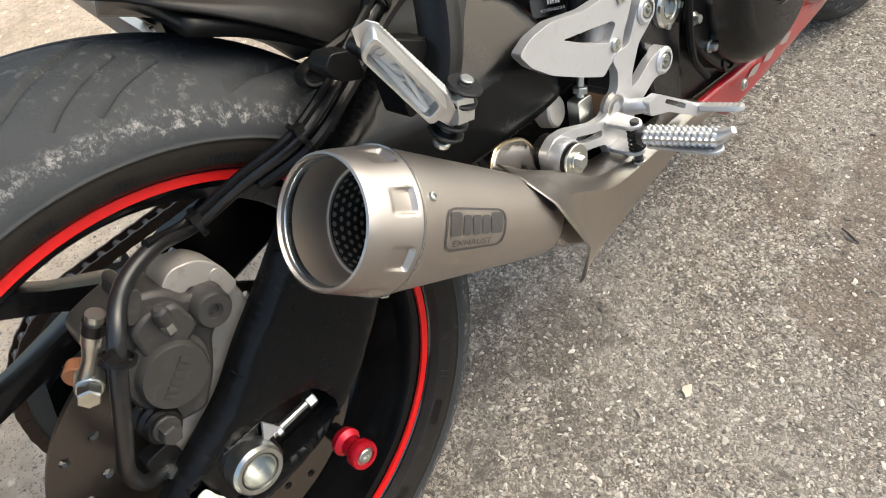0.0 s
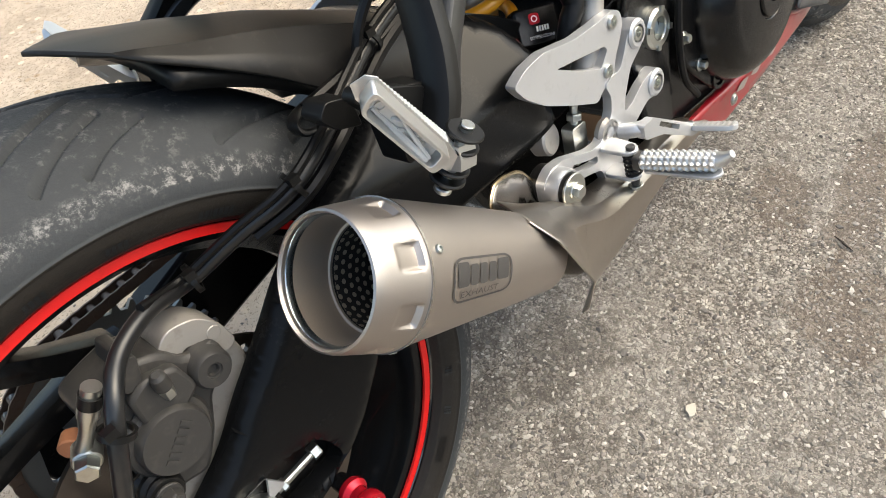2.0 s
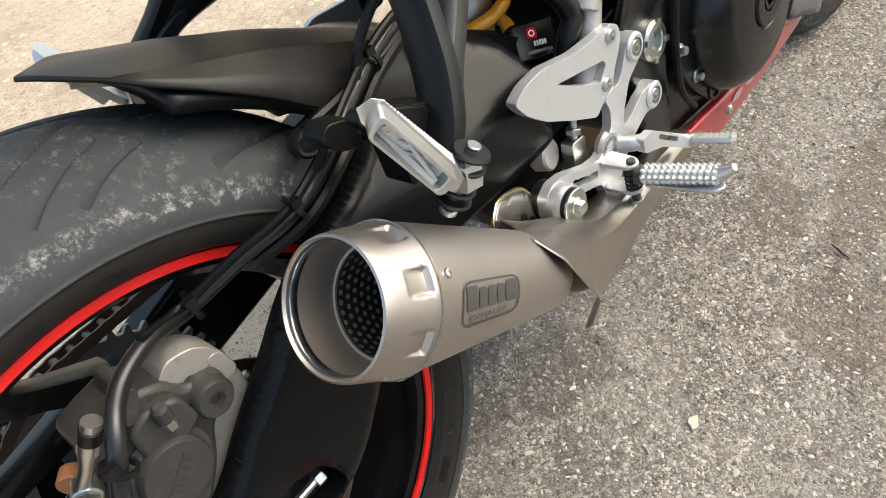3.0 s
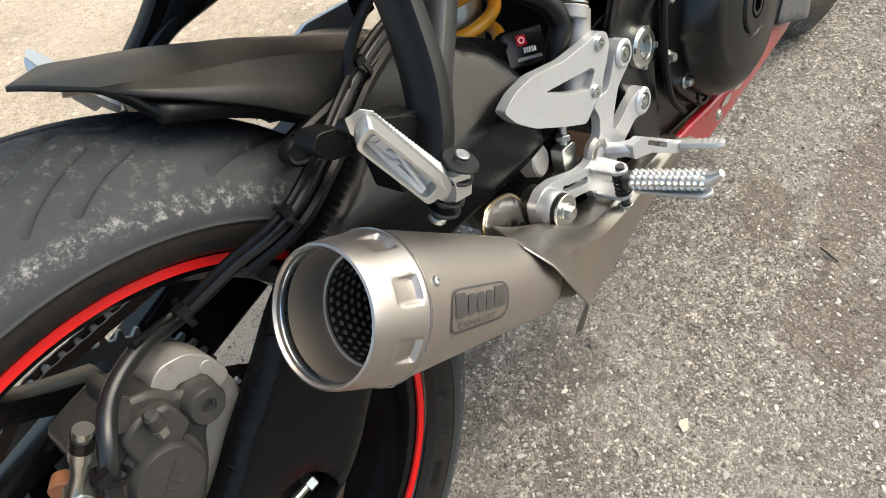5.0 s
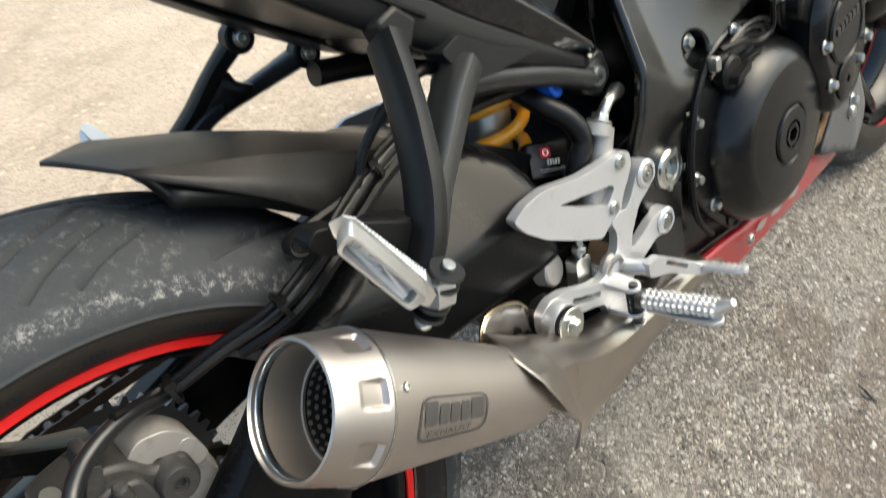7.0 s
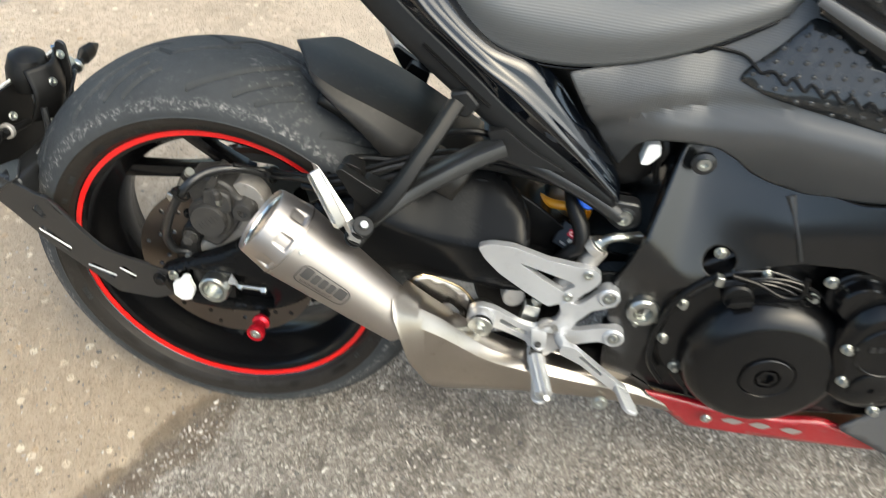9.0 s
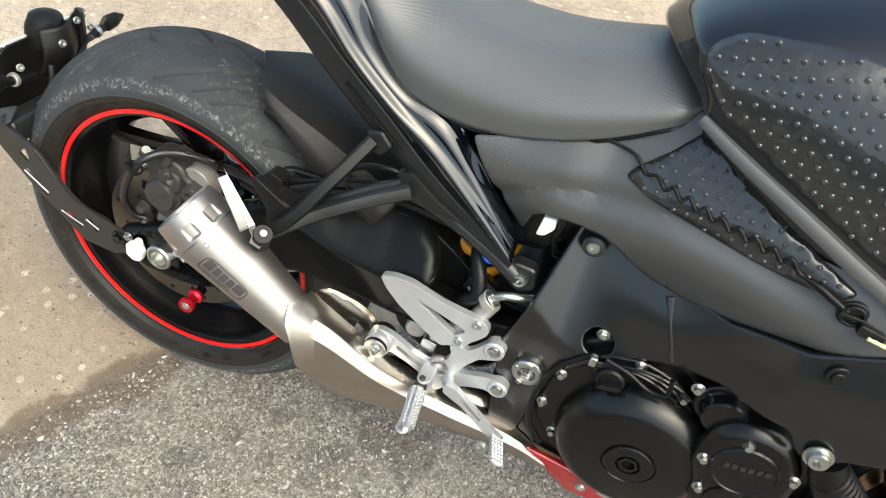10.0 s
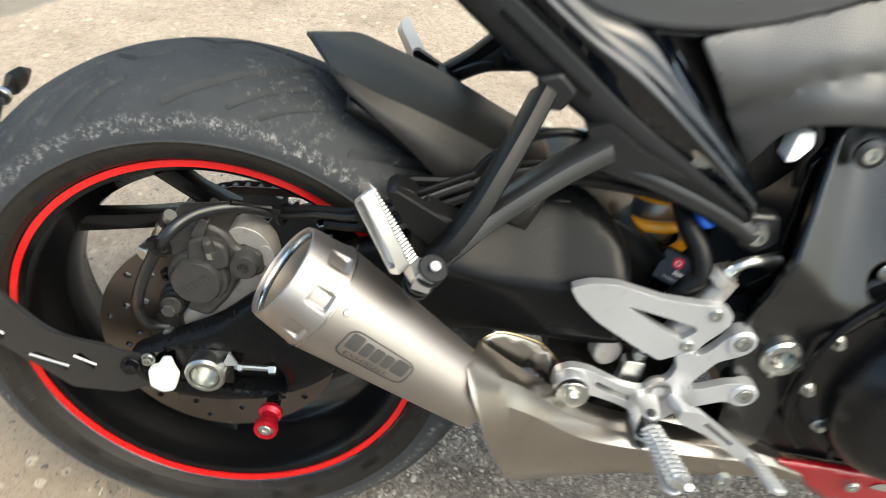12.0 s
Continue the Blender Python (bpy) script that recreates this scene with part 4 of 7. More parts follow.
part("slide_bolt", join(disc((-0.030, -0.120, 0.392), RIGHT, 0.0100, 0.003, 24, 0.0006), hexhead((-0.030, -0.123, 0.392), RIGHT, 0.0078, 0.010)), M_CALIPER, slide, "dull grey bolt head", smooth=28)
part("banjo_bolt", join(disc((-0.043, -0.098, 0.451), (-0.45, -0.88, -0.1), 0.0095, 0.014, 24, 0.001), hexhead((-0.0495, -0.1105, 0.4495), (-0.45, -0.88, -0.1), 0.0082, 0.009)), M_ZINC, caliper, "bright banjo bolt", smooth=25)
part("banjo_neck", sweep([(-0.046, -0.106, 0.456), (-0.037, -0.113, 0.470), (-0.029, -0.118, 0.484)], [0.0055, 0.0048, 0.006], 12), M_ZINC, caliper)
part("hose_ferrule", join(disc((-0.031, -0.117, 0.480), (0.5, -0.3, 0.8), 0.0068, 0.013, 20, 0.001), disc((-0.022, -0.1224, 0.4944), (0.5, -0.3, 0.8), 0.006, 0.007, 20)), M_ZINC, caliper)
part("ferrule_sleeve", disc((-0.026, -0.120, 0.488), (0.5, -0.3, 0.8), 0.0073, 0.009, 20), M_RUBBERPART, caliper)
part("rusty_pin", disc((-0.044, -0.076, 0.447), (-0.6, -0.8, 0), 0.009, 0.012, 20, 0.001), M_RUST, caliper, "rust-brown pin head")
bolt((-0.036, -0.104, 0.418), caliper, 0.006, 0.006, mat=M_ENGINE)
bolt((-0.045, -0.098, 0.341), caliper, 0.0055, 0.008, style="hex", label="plated bolt with green tint")
part("cable_clip", prism(rounded([(-0.058, 0.345), (-0.056, 0.362), (-0.033, 0.364), (-0.030, 0.342)], 0.004), -0.100, -0.086), M_RUBBERPART, caliper, bevel=0.001)

# hoses of the rear brake
hose_line = [(-0.040, -0.092, 0.342), (-0.062, -0.105, 0.352), (-0.066, -0.118, 0.382), (-0.054, -0.134, 0.418), (-0.036, -0.142, 0.458), (-0.017, -0.138, 0.489), (0.004, -0.118, 0.500), (0.036, -0.100, 0.500), (0.073, -0.078, 0.484), (0.115, -0.098, 0.500), (0.155, -0.116, 0.512), (0.20, -0.113, 0.528), (0.24, -0.103, 0.543), (0.28, -0.094, 0.556), (0.33, -0.090, 0.566), (0.40, -0.085, 0.560), (0.47, -0.075, 0.545)]
hose = part("brake_hose", sweep(hose_line, 0.0060, 14), M_HOSE, bike, "thick black sleeved brake hose")
part("sensor_cable", sweep([(x - 0.004, y - 0.005, z + 0.008) for x, y, z in hose_line[7:]], 0.0032, 8), M_CARBON, hose)
part("loop_cable", sweep([(0.255, -0.100, 0.552), (0.272, -0.103, 0.578), (0.300, -0.110, 0.602), (0.335, -0.108, 0.610), (0.37, -0.10, 0.60)], 0.0042, 8), M_CARBON, hose)
part("second_cable", sweep([(x + 0.007, y - 0.004, z - 0.009) for x, y, z in hose_line[9:]], 0.005, 8), M_CARBON, hose)
for p, d in (((0.075, -0.080, 0.485), (1, -0.3, 0.1)), ((0.158, -0.117, 0.514), (1, -0.2, 0.4)), ((0.275, -0.095, 0.556), (1, 0.2, 0.3)), ((-0.026, -0.141, 0.475), (0.6, 0.0, 0.8))):
    part("cable_tie", join(lathe([(0.0095, -0.002), (0.0115, -0.002), (0.0115, 0.002), (0.0095, 0.002)], p, d, 20, close=True), place(prism([(-0.004, -0.003), (-0.004, 0.003), (0.004, 0.003), (0.004, -0.003)], -0.004, 0.003), Matrix.Translation(Vector(p) + Vector((-0.003, -0.008, 0.009))))), M_RUBBERPART, hose)

# -- silencer --
OUT, END = Vector((0.103, -0.2115, 0.510)), Vector((0.283, -0.1965, 0.3705))
AX = (END - OUT).normalized()
can_profile = [(0.048, 0.039), (0.0462, 0.06), (0.0427, 0.10), (0.0392, 0.14), (0.0357, 0.18), (0.0339, 0.20), (0.0318, 0.222), (0.0308, 0.223), (0.0235, 0.220)]
exhaust = part("silencer", lathe(can_profile, OUT, AX, 96), M_TI, bike, "brushed titanium conical silencer")


def end_cap():
    """Turned cap with eight wedge-shaped pockets and a rolled lip."""
    prof = [(0.0392, 0.006), (0.0394, 0.001), (0.0405, -0.001), (0.042, -0.0003), (0.043, 0.003), (0.0438, 0.008)] + [(0.0438 + 0.0044 * t, 0.008 + 0.031 * t) for t in np.linspace(0.04, 1, 26)]
    bm, m, rings, segs = bmesh.new(), aim(OUT, AX), [], 240
    for r, s in prof:
        ring = []
        for k in range(segs):
            a = 2 * math.pi * k / segs
            u = ((math.degrees(a) + 6) % 45) - 22.5
            v = (s - 0.0255) / 0.0100
            inside = min(1, max(0, (11.5 - abs(u)) / 3.5)) * min(1, max(0, (1.05 - abs(v)) / 0.32))
            inside = inside * inside * (3 - 2 * inside)
            ring.append(bm.verts.new(m @ Vector(((r - inside * 0.0040 * (0.55 + 0.45 * v)) * math.cos(a), (r - inside * 0.0040 * (0.55 + 0.45 * v)) * math.sin(a), s))))
        rings.append(ring)
    for p, q in zip(rings, rings[1:]):
        for i in range(segs):
            j = (i + 1) % segs
            bm.faces.new((p[i], p[j], q[j], q[i]))
    return bm


cap = part("end_cap", end_cap(), M_TI, exhaust, "turned end cap with milled pockets", smooth=25)
part("seam_ring", lathe([(0.0478, 0.0385), (0.0490, 0.0385), (0.0490, 0.0400), (0.0478, 0.0400)], OUT, AX, 96, close=True), M_STEEL, cap)
part("heat_ring", lathe([(0.0394, 0.004), (0.0390, 0.0035), (0.0383, 0.005), (0.0385, 0.009), (0.0394, 0.009)], OUT, AX, 96, close=True), M_BLUED, cap, "heat-blued weld ring")
part("outlet_sleeve", lathe([(0.0388, 0.0088), (0.0366, 0.036), (0.0350, 0.0365), (0.0347, 0.040), (0.0362, 0.041), (0.0392, 0.036), (0.0396, 0.010)], OUT, AX, 72, close=True), M_TIIN, cap, "sooty inner sleeve")


def perforated():
    """The perforated core: a tube with a hole in every cell."""
    bm, m = bmesh.new(), aim(OUT, AX)
    n, rows, r = 34, 14, 0.0347
    da, ds = 2 * math.pi / n, 0.0062
    for j in range(rows):
        for i in range(n):
            a0, s0 = da * (i + 0.5 * (j % 2)), 0.038 + ds * j
            at = lambda u, v: m @ Vector((r * math.cos(a0 + da * u), r * math.sin(a0 + da * u), s0 + ds * v))
            sq = [at(*p) for p in ((0, 0), (0.5, 0), (1, 0), (1, 0.5), (1, 1), (0.5, 1), (0, 1), (0, 0.5))]
            ho = [at(0.5 + 0.3 * math.cos(t), 0.5 + 0.3 * math.sin(t)) for t in (math.radians(225 + 45 * k) for k in range(8))]
            v, w = [bm.verts.new(p) for p in sq], [bm.verts.new(p) for p in ho]
            for k in range(8):
                bm.faces.new((v[k], v[(k + 1) % 8], w[(k + 1) % 8], w[k]))
    return bm


part("perforated_core", perforated(), M_SOOT, cap, "dark perforated tube", smooth=0)
part("core_wool", lathe([(0.0362, 0.040), (0.0362, 0.126), (0.0005, 0.126)], OUT, AX, 40), M_WOOL, cap)


def on_can(s, deg, lift=0.0004):
    """A place on the silencer's skin: s along it, degrees round it from the outer side, upwards positive."""
    r = float(np.interp(s, [q[1] for q in can_profile], [q[0] for q in can_profile])) + lift
    side = Vector((0, -1, 0)) - AX * Vector((0, -1, 0)).dot(AX)
    side.normalize()
    up = AX.cross(side)
    up = up if up.z > 0 else -up
    return OUT + AX * s + r * (math.cos(radians(deg)) * side + math.sin(radians(deg)) * up)


def on_can_shape(outline, holes=(), lift=0.0005):
    """A thin mark on the skin: outline in metres along it and up round it, about the badge's middle."""
    bm = skin(outline, lambda x, z: 0.0, holes, 0.003)
    for v in bm.verts:
        x, z = v.co.x, v.co.z
        v.co = on_can(0.097 + 0.85 * x, 8 + math.degrees(0.72 * z / 0.0475), lift)
    return bm


for s, deg in ((0.050, 34), (0.044, -64)):
    p = on_can(s, deg)
    out = (p - (OUT + AX * s)).normalized()
    part("rivet", lathe([(0.0005, 0.0005), (0.0013, 0.0005), (0.0014, 0.0016), (0.0026, 0.0014), (0.0032, 0.0)], p, out, 20), M_ZINC, exhaust)
frame_out = rounded([(-0.042, -0.021), (-0.042, 0.021), (0.042, 0.021), (0.042, -0.021)], 0.014, 6)
frame_in = rounded([(-0.0398, -0.0188), (-0.0398, 0.0188), (0.0398, 0.0188), (0.0398, -0.0188)], 0.012, 6)
part("badge_border", on_can_shape(frame_out, [frame_in]), M_GREYINK, exhaust, "dark engraved badge outline", smooth=0)
badge = []
for x, w, top in ((-0.0365, 0.0150, 0.0165), (-0.0195, 0.0110, 0.0140), (-0.0065, 0.0110, 0.0140), (0.0065, 0.0110, 0.0140), (0.0195, 0.0170, 0.0165)):
    badge.append(on_can_shape(rounded([(x, -0.0060), (x, top), (x + w, top), (x + w, -0.0060)], 0.0035, 5)))
part("badge_mark", join(*badge), M_GREYINK, exhaust, "dark maker's mark of plain rounded blocks", smooth=0)


def word(text, size):
    """A word in the built-in font as a flat mesh in x and z, its left foot at the origin."""
    cu = bpy.data.curves.new("word", "FONT")
    cu.body, cu.size, cu.resolution_u = text, size, 2
    ob = new("word", cu)
    bpy.context.view_layer.update()
    me = ob.to_mesh()
    bm = bmesh.new()
    bm.from_mesh(me)
    ob.to_mesh_clear()
    bpy.data.objects.remove(ob)
    bpy.data.curves.remove(cu)
    for v in bm.verts:
        v.co = (v.co.x, 0, v.co.y)
    bmesh.ops.subdivide_edges(bm, edges=[e for e in bm.edges if e.calc_length() > 0.004], cuts=1)
    return bm


def word_on_can(text, size, x, z, stretch):
    bm = word(text, size)
    for v in bm.verts:
        v.co = on_can(0.097 + 0.85 * (x + v.co.x * stretch), 8 + math.degrees(0.72 * (z + v.co.z) / 0.0475), 0.0007)
    return bm


part("badge_word", word_on_can("EXHAUST", 0.0085, -0.032, -0.0158, 1.45), M_GREYINK, exhaust, smooth=0)

# heat shield and link pipe
shield_rows = [
    [(0.276, -0.176, 0.424), (0.264, -0.218, 0.426), (0.270, -0.236, 0.408), (0.294, -0.240, 0.345), (0.320, -0.203, 0.271)],
    [(0.325, -0.160, 0.379), (0.322, -0.196, 0.388), (0.323, -0.212, 0.372), (0.330, -0.210, 0.305), (0.338, -0.178, 0.240)],
    [(0.40, -0.145, 0.328), (0.40, -0.176, 0.327), (0.40, -0.187, 0.316), (0.40, -0.183, 0.266), (0.40, -0.158, 0.230)],
    [(0.50, -0.135, 0.298), (0.50, -0.158, 0.296), (0.50, -0.168, 0.286), (0.50, -0.162, 0.250), (0.50, -0.143, 0.230)],
    [(0.60, -0.130, 0.277), (0.60, -0.146, 0.274), (0.605, -0.152, 0.264), (0.61, -0.148, 0.242), (0.61, -0.135, 0.226)],
    [(0.650, -0.128, 0.248), (0.658, -0.138, 0.244), (0.664, -0.141, 0.238), (0.670, -0.140, 0.230), (0.672, -0.135, 0.224)],
]
shield = part("heat_shield", patch(shield_rows, 8, 8, creased=True), M_SHIELD, exhaust, "satin steel heat shield with dirty outer face", solid=0.0015, bevel=0.004, smooth=60)
part("link_pipe", sweep([(0.270, -0.1935, 0.386), (0.30, -0.187, 0.358), (0.36, -0.165, 0.305), (0.45, -0.12, 0.275), (0.6, -0.08, 0.25), (0.8, -0.05, 0.24)], [0.0225, 0.024, 0.029, 0.033, 0.036, 0.034], 24), M_STEEL, exhaust)
tab = rounded([(0.274, 0.394), (0.281, 0.414), (0.295, 0.4215), (0.318, 0.411), (0.346, 0.393), (0.367, 0.364), (0.384, 0.350), (0.384, 0.332), (0.345, 0.315), (0.30, 0.345)], 0.008)
tab_hole = rounded([(0.317, 0.367), (0.333, 0.3695), (0.350, 0.350), (0.342, 0.331), (0.322, 0.343)], 0.006)
tab_y = lambda x, z: -0.153 + 0.38 * (x - 0.305)
tb = part("hanger_plate", skin(tab, tab_y, [tab_hole], 0.01), M_STEEL, exhaust, "polished hanger plate with heat-tinted edge", solid=0.003)
part("plate_edge", sweep([(x, tab_y(x, z), z) for x, z in ((0.276, 0.398), (0.282, 0.4135), (0.290, 0.4185), (0.298, 0.4195), (0.318, 0.411), (0.345, 0.393), (0.366, 0.365))], 0.0019, 8), M_GOLDEDGE, tb)
bolt((0.565, -0.160, 0.243), shield, 0.0085, 0.005, d=(0, -1, 0.15))

# -- right rearset: footrest bracket, heel guard, pedal, peg --
heel_outline = rounded([(0.358, 0.470), (0.376, 0.477), (0.402, 0.478), (0.448, 0.466), (0.483, 0.463), (0.507, 0.463), (0.518, 0.456), (0.520, 0.444), (0.511, 0.430), (0.502, 0.420), (0.490, 0.398), (0.475, 0.399), (0.462, 0.391), (0.428, 0.410), (0.391, 0.433), (0.369, 0.453)], 0.005)
heel_hole = rounded([(0.414, 0.455), (0.447, 0.447), (0.486, 0.437), (0.490, 0.432), (0.476, 0.419), (0.444, 0.436)], 0.0035)
main_outline = rounded([(0.520, 0.428), (0.527, 0.437), (0.540, 0.437), (0.549, 0.427), (0.548, 0.412), (0.538, 0.406), (0.519, 0.397), (0.503, 0.373), (0.498, 0.358), (0.510, 0.359), (0.535, 0.3695), (0.546, 0.371), (0.559, 0.372), (0.571, 0.362), (0.571, 0.348), (0.562, 0.341), (0.540, 0.346), (0.516, 0.337), (0.490, 0.322), (0.476, 0.304), (0.462, 0.299), (0.450, 0.306), (0.446, 0.324), (0.425, 0.333), (0.398, 0.341), (0.386, 0.336), (0.370, 0.336), (0.359, 0.347), (0.361, 0.368), (0.376, 0.376), (0.395, 0.373), (0.434, 0.355), (0.452, 0.352), (0.464, 0.360), (0.477, 0.370), (0.481, 0.386), (0.475, 0.401), (0.488, 0.406), (0.500, 0.403), (0.510, 0.413)], 0.005)
slot = rounded([(0.402, 0.352), (0.405, 0.359), (0.428, 0.348), (0.444, 0.343), (0.442, 0.336), (0.425, 0.341)], 0.003)
rearset = part("footrest_bracket", prism(main_outline, -0.147, -0.137, [slot]), M_ALU, bike, "silver cast footrest bracket", bevel=0.0035, seg=3)
guard = part("heel_guard", prism(heel_outline, -0.145, -0.134, [heel_hole]), M_ALU, rearset, "silver heel guard with scuffed edge", bevel=0.0045, seg=3)
for x, z in ((0.502, 0.453), (0.484, 0.413)):
    bolt((x, -0.1442, z), guard, 0.0065, 0.004)
for x, z in ((0.535, 0.424), (0.557, 0.357)):
    part("mount_boss", lathe([(0.0145, 0), (0.0145, 0.016), (0.012, 0.018), (0.009, 0.018)], (x, -0.1325, z), RIGHT, 28), M_ALU, rearset)
    bolt((x, -0.1455, z), rearset, 0.0075, 0.005)
    part("mount_spacer", disc((x, -0.115, z), RIGHT, 0.014, 0.018), M_RUBBERPART, rearset)
part("rubber_bush", disc((0.378, -0.126, 0.355), RIGHT, 0.0180, 0.016, 32, 0.001), M_RUBBERPART, rearset)
part("hanger_boss", lathe([(0.0005, 0), (0.0182, 0), (0.0190, 0.002), (0.0190, 0.016), (0.0178, 0.019), (0.0005, 0.019)], (0.378, -0.141, 0.355), RIGHT, 36), M_ALU, rearset)
part("outer_bush", disc((0.378, -0.16, 0.355), RIGHT, 0.0165, 0.004, 32), M_RUBBERPART, rearset)
part("hanger_washer", disc((0.378, -0.164, 0.355), RIGHT, 0.0165, 0.003, 36, 0.0006), M_ZINC, rearset)
part("hanger_bolt", hexhead((0.378, -0.167, 0.355), RIGHT, 0.0066, 0.008, 0.0085), M_ZINC, rearset, "plated hanger bolt", smooth=25)


def knurled(length, r, rows, round_n, squash=0.8):
    """A footpeg with rows of pyramid teeth round it, along z."""
    bm, rings = bmesh.new(), []
    for j in range(rows * 2 + 1):
        ring = []
        for i in range(round_n * 2):
            a = math.pi * i / round_n
            up = (i % 2) and (j % 2)
            q = r + (0.0022 if up else 0.0) - (0.0008 if not (i % 2) and not (j % 2) else 0.0)
            ring.append(bm.verts.new((q * math.cos(a), q * squash * math.sin(a), length * j / (rows * 2))))
        rings.append(ring)
    for p, q in zip(rings, rings[1:]):
        for i in range(len(p)):
            k = (i + 1) % len(p)
            bm.faces.new((p[i], p[k], q[k], q[i]))
    bm.faces.new(rings[0])
    bm.faces.new(rings[-1])
    return bm


peg_root, peg_tip = Vector((0.4565, -0.188, 0.3385)), Vector((0.467, -0.258, 0.3455))
peg = part("footpeg", place(knurled((peg_tip - peg_root).length, 0.0100, 12, 10), aim(peg_root, peg_tip - peg_root)), M_WORN, rearset, "worn knurled aluminium footpeg", smooth=0)
part("peg_tip", sweep([(0.467, -0.256, 0.3455), (0.468, -0.263, 0.349), (0.469, -0.271, 0.355)], [0.0085, 0.0065, 0.0035], 12), M_WORN, peg)
part("peg_plate", place(prism(rounded([(-0.009, -0.038), (-0.009, 0.034), (0.0, 0.040), (0.009, 0.034), (0.009, -0.038)], 0.004), -0.0018, 0.0018), aim((0.462, -0.226, 0.331), (0, -1, 0.13), (0, 0, 1)) @ pose(0, 0, 0, 0, 0, 0)), M_ALU, peg, bevel=0.001)
part("peg_hinge", join(prism(rounded([(0.448, 0.329), (0.448, 0.345), (0.464, 0.345), (0.464, 0.329)], 0.004), -0.190, -0.181), disc((0.457, -0.176, 0.306), (0, 0, 1), 0.0045, 0.046, 16)), M_CALIPER, peg, "dark steel hinge block", bevel=0.001)
part("peg_fork", join(*[place(prism(rounded([(-0.011, -0.020), (-0.009, 0.012), (0.0, 0.018), (0.009, 0.012), (0.012, -0.020)], 0.006), -0.0022, 0.0022), Matrix.Translation((0.458, -0.166, z)) @ pose(0, 0, 0, 90, 0, 0)) for z in (0.346, 0.316)]), M_ALU, rearset, bevel=0.001)
spring = []
for k in range(81):
    a = 2 * math.pi * k / 16
    spring.append((0.457 + 0.0075 * math.cos(a), -0.176 + 0.0075 * math.sin(a), 0.318 + 0.026 * k / 80))
part("peg_spring", sweep(spring, 0.0013, 6, per=2), M_RUBBERPART, peg, "dark coil return spring")
part("hinge_pin", hexhead((0.457, -0.176, 0.306), (0, 0, -1), 0.005, 0.006, 0.007), M_ZINC, peg, smooth=25)
pedal = part("brake_pedal", prism(rounded([(0.488, 0.352), (0.506, 0.351), (0.538, 0.327), (0.578, 0.297), (0.592, 0.289), (0.588, 0.279), (0.574, 0.283), (0.520, 0.322), (0.488, 0.336)], 0.004), -0.173, -0.164, [rounded([(0.514, 0.336), (0.518, 0.339), (0.552, 0.3125), (0.549, 0.308)], 0.0015)]), M_ALU, bike, "silver cast brake pedal", bevel=0.003)
part("pedal_shank", sweep([(0.486, -0.140, 0.342), (0.490, -0.158, 0.344), (0.498, -0.168, 0.344)], 0.008, 12), M_ALU, pedal)
pad_m = aim((0.587, -0.191, 0.290), (0.35, 0.10, 0.9)) @ pose(0, 0, 0, 0, 0, 90)
toe = bmesh.new()
for i in range(8):
    for j in range(4):
        c = Vector((-0.0075 + 0.005 * j, -0.0195 + 0.0056 * i, 0.003))
        vs = [toe.verts.new(pad_m @ (c + Vector(o))) for o in ((-0.0024, -0.0028, 0), (0.0024, -0.0028, 0), (0.0024, 0.0028, 0), (-0.0024, 0.0028, 0), (0, 0, 0.0018))]
        for a, b in ((0, 1), (1, 2), (2, 3), (3, 0)):
            toe.faces.new((vs[a], vs[b], vs[4]))
part("pedal_tread", toe, M_WORN, pedal, smooth=0)
plate = prism(rounded([(-0.0105, -0.0235), (-0.0105, 0.018), (-0.004, 0.0245), (0.0105, 0.021), (0.0105, -0.018), (0.003, -0.0245)], 0.004), -0.003, 0.003)
part("pedal_pad", place(plate, pad_m @ pose(0, 0, 0, 90, 0, 0)), M_ALU, pedal, bevel=0.001)
part("push_rod", join(disc((0.440, -0.124, 0.35), (0.3, 0.02, 1), 0.004, 0.065, 14), hexhead((0.448, -0.124, 0.378), (0.3, 0.02, 1), 0.008, 0.007), prism(rounded([(0.430, 0.335), (0.434, 0.376), (0.456, 0.374), (0.452, 0.335)], 0.004), -0.131, -0.117)), M_ZINC, pedal, "yellowish plated push rod with lock nut", bevel=0.0006)
part("pedal_spring_cup", join(lathe([(0.006, 0), (0.014, 0.002), (0.016, 0.008), (0.014, 0.012), (0.006, 0.012)], (0.470, -0.135, 0.352), RIGHT, 28, close=True)), M_CALBRK, pedal)
part("pedal_spring_drum", disc((0.415, -0.10, 0.372), (0.2, -1, 0.1), 0.016, 0.018, 24, 0.002), M_CALBRK, pedal)

left_guard = rounded([(0.380, 0.505), (0.400, 0.512), (0.466, 0.506), (0.488, 0.497), (0.489, 0.484), (0.455, 0.480), (0.405, 0.488)], 0.005)
part("left_heel_guard", prism(left_guard, 0.138, 0.146), M_ALU, bike, "silver heel guard", bevel=0.003)
part("left_guard_cap", prism(rounded([(0.462, 0.510), (0.489, 0.500), (0.494, 0.482), (0.462, 0.478)], 0.004), 0.135, 0.1375), M_RUBBERPART, bike, "black guard cap", bevel=0.001)

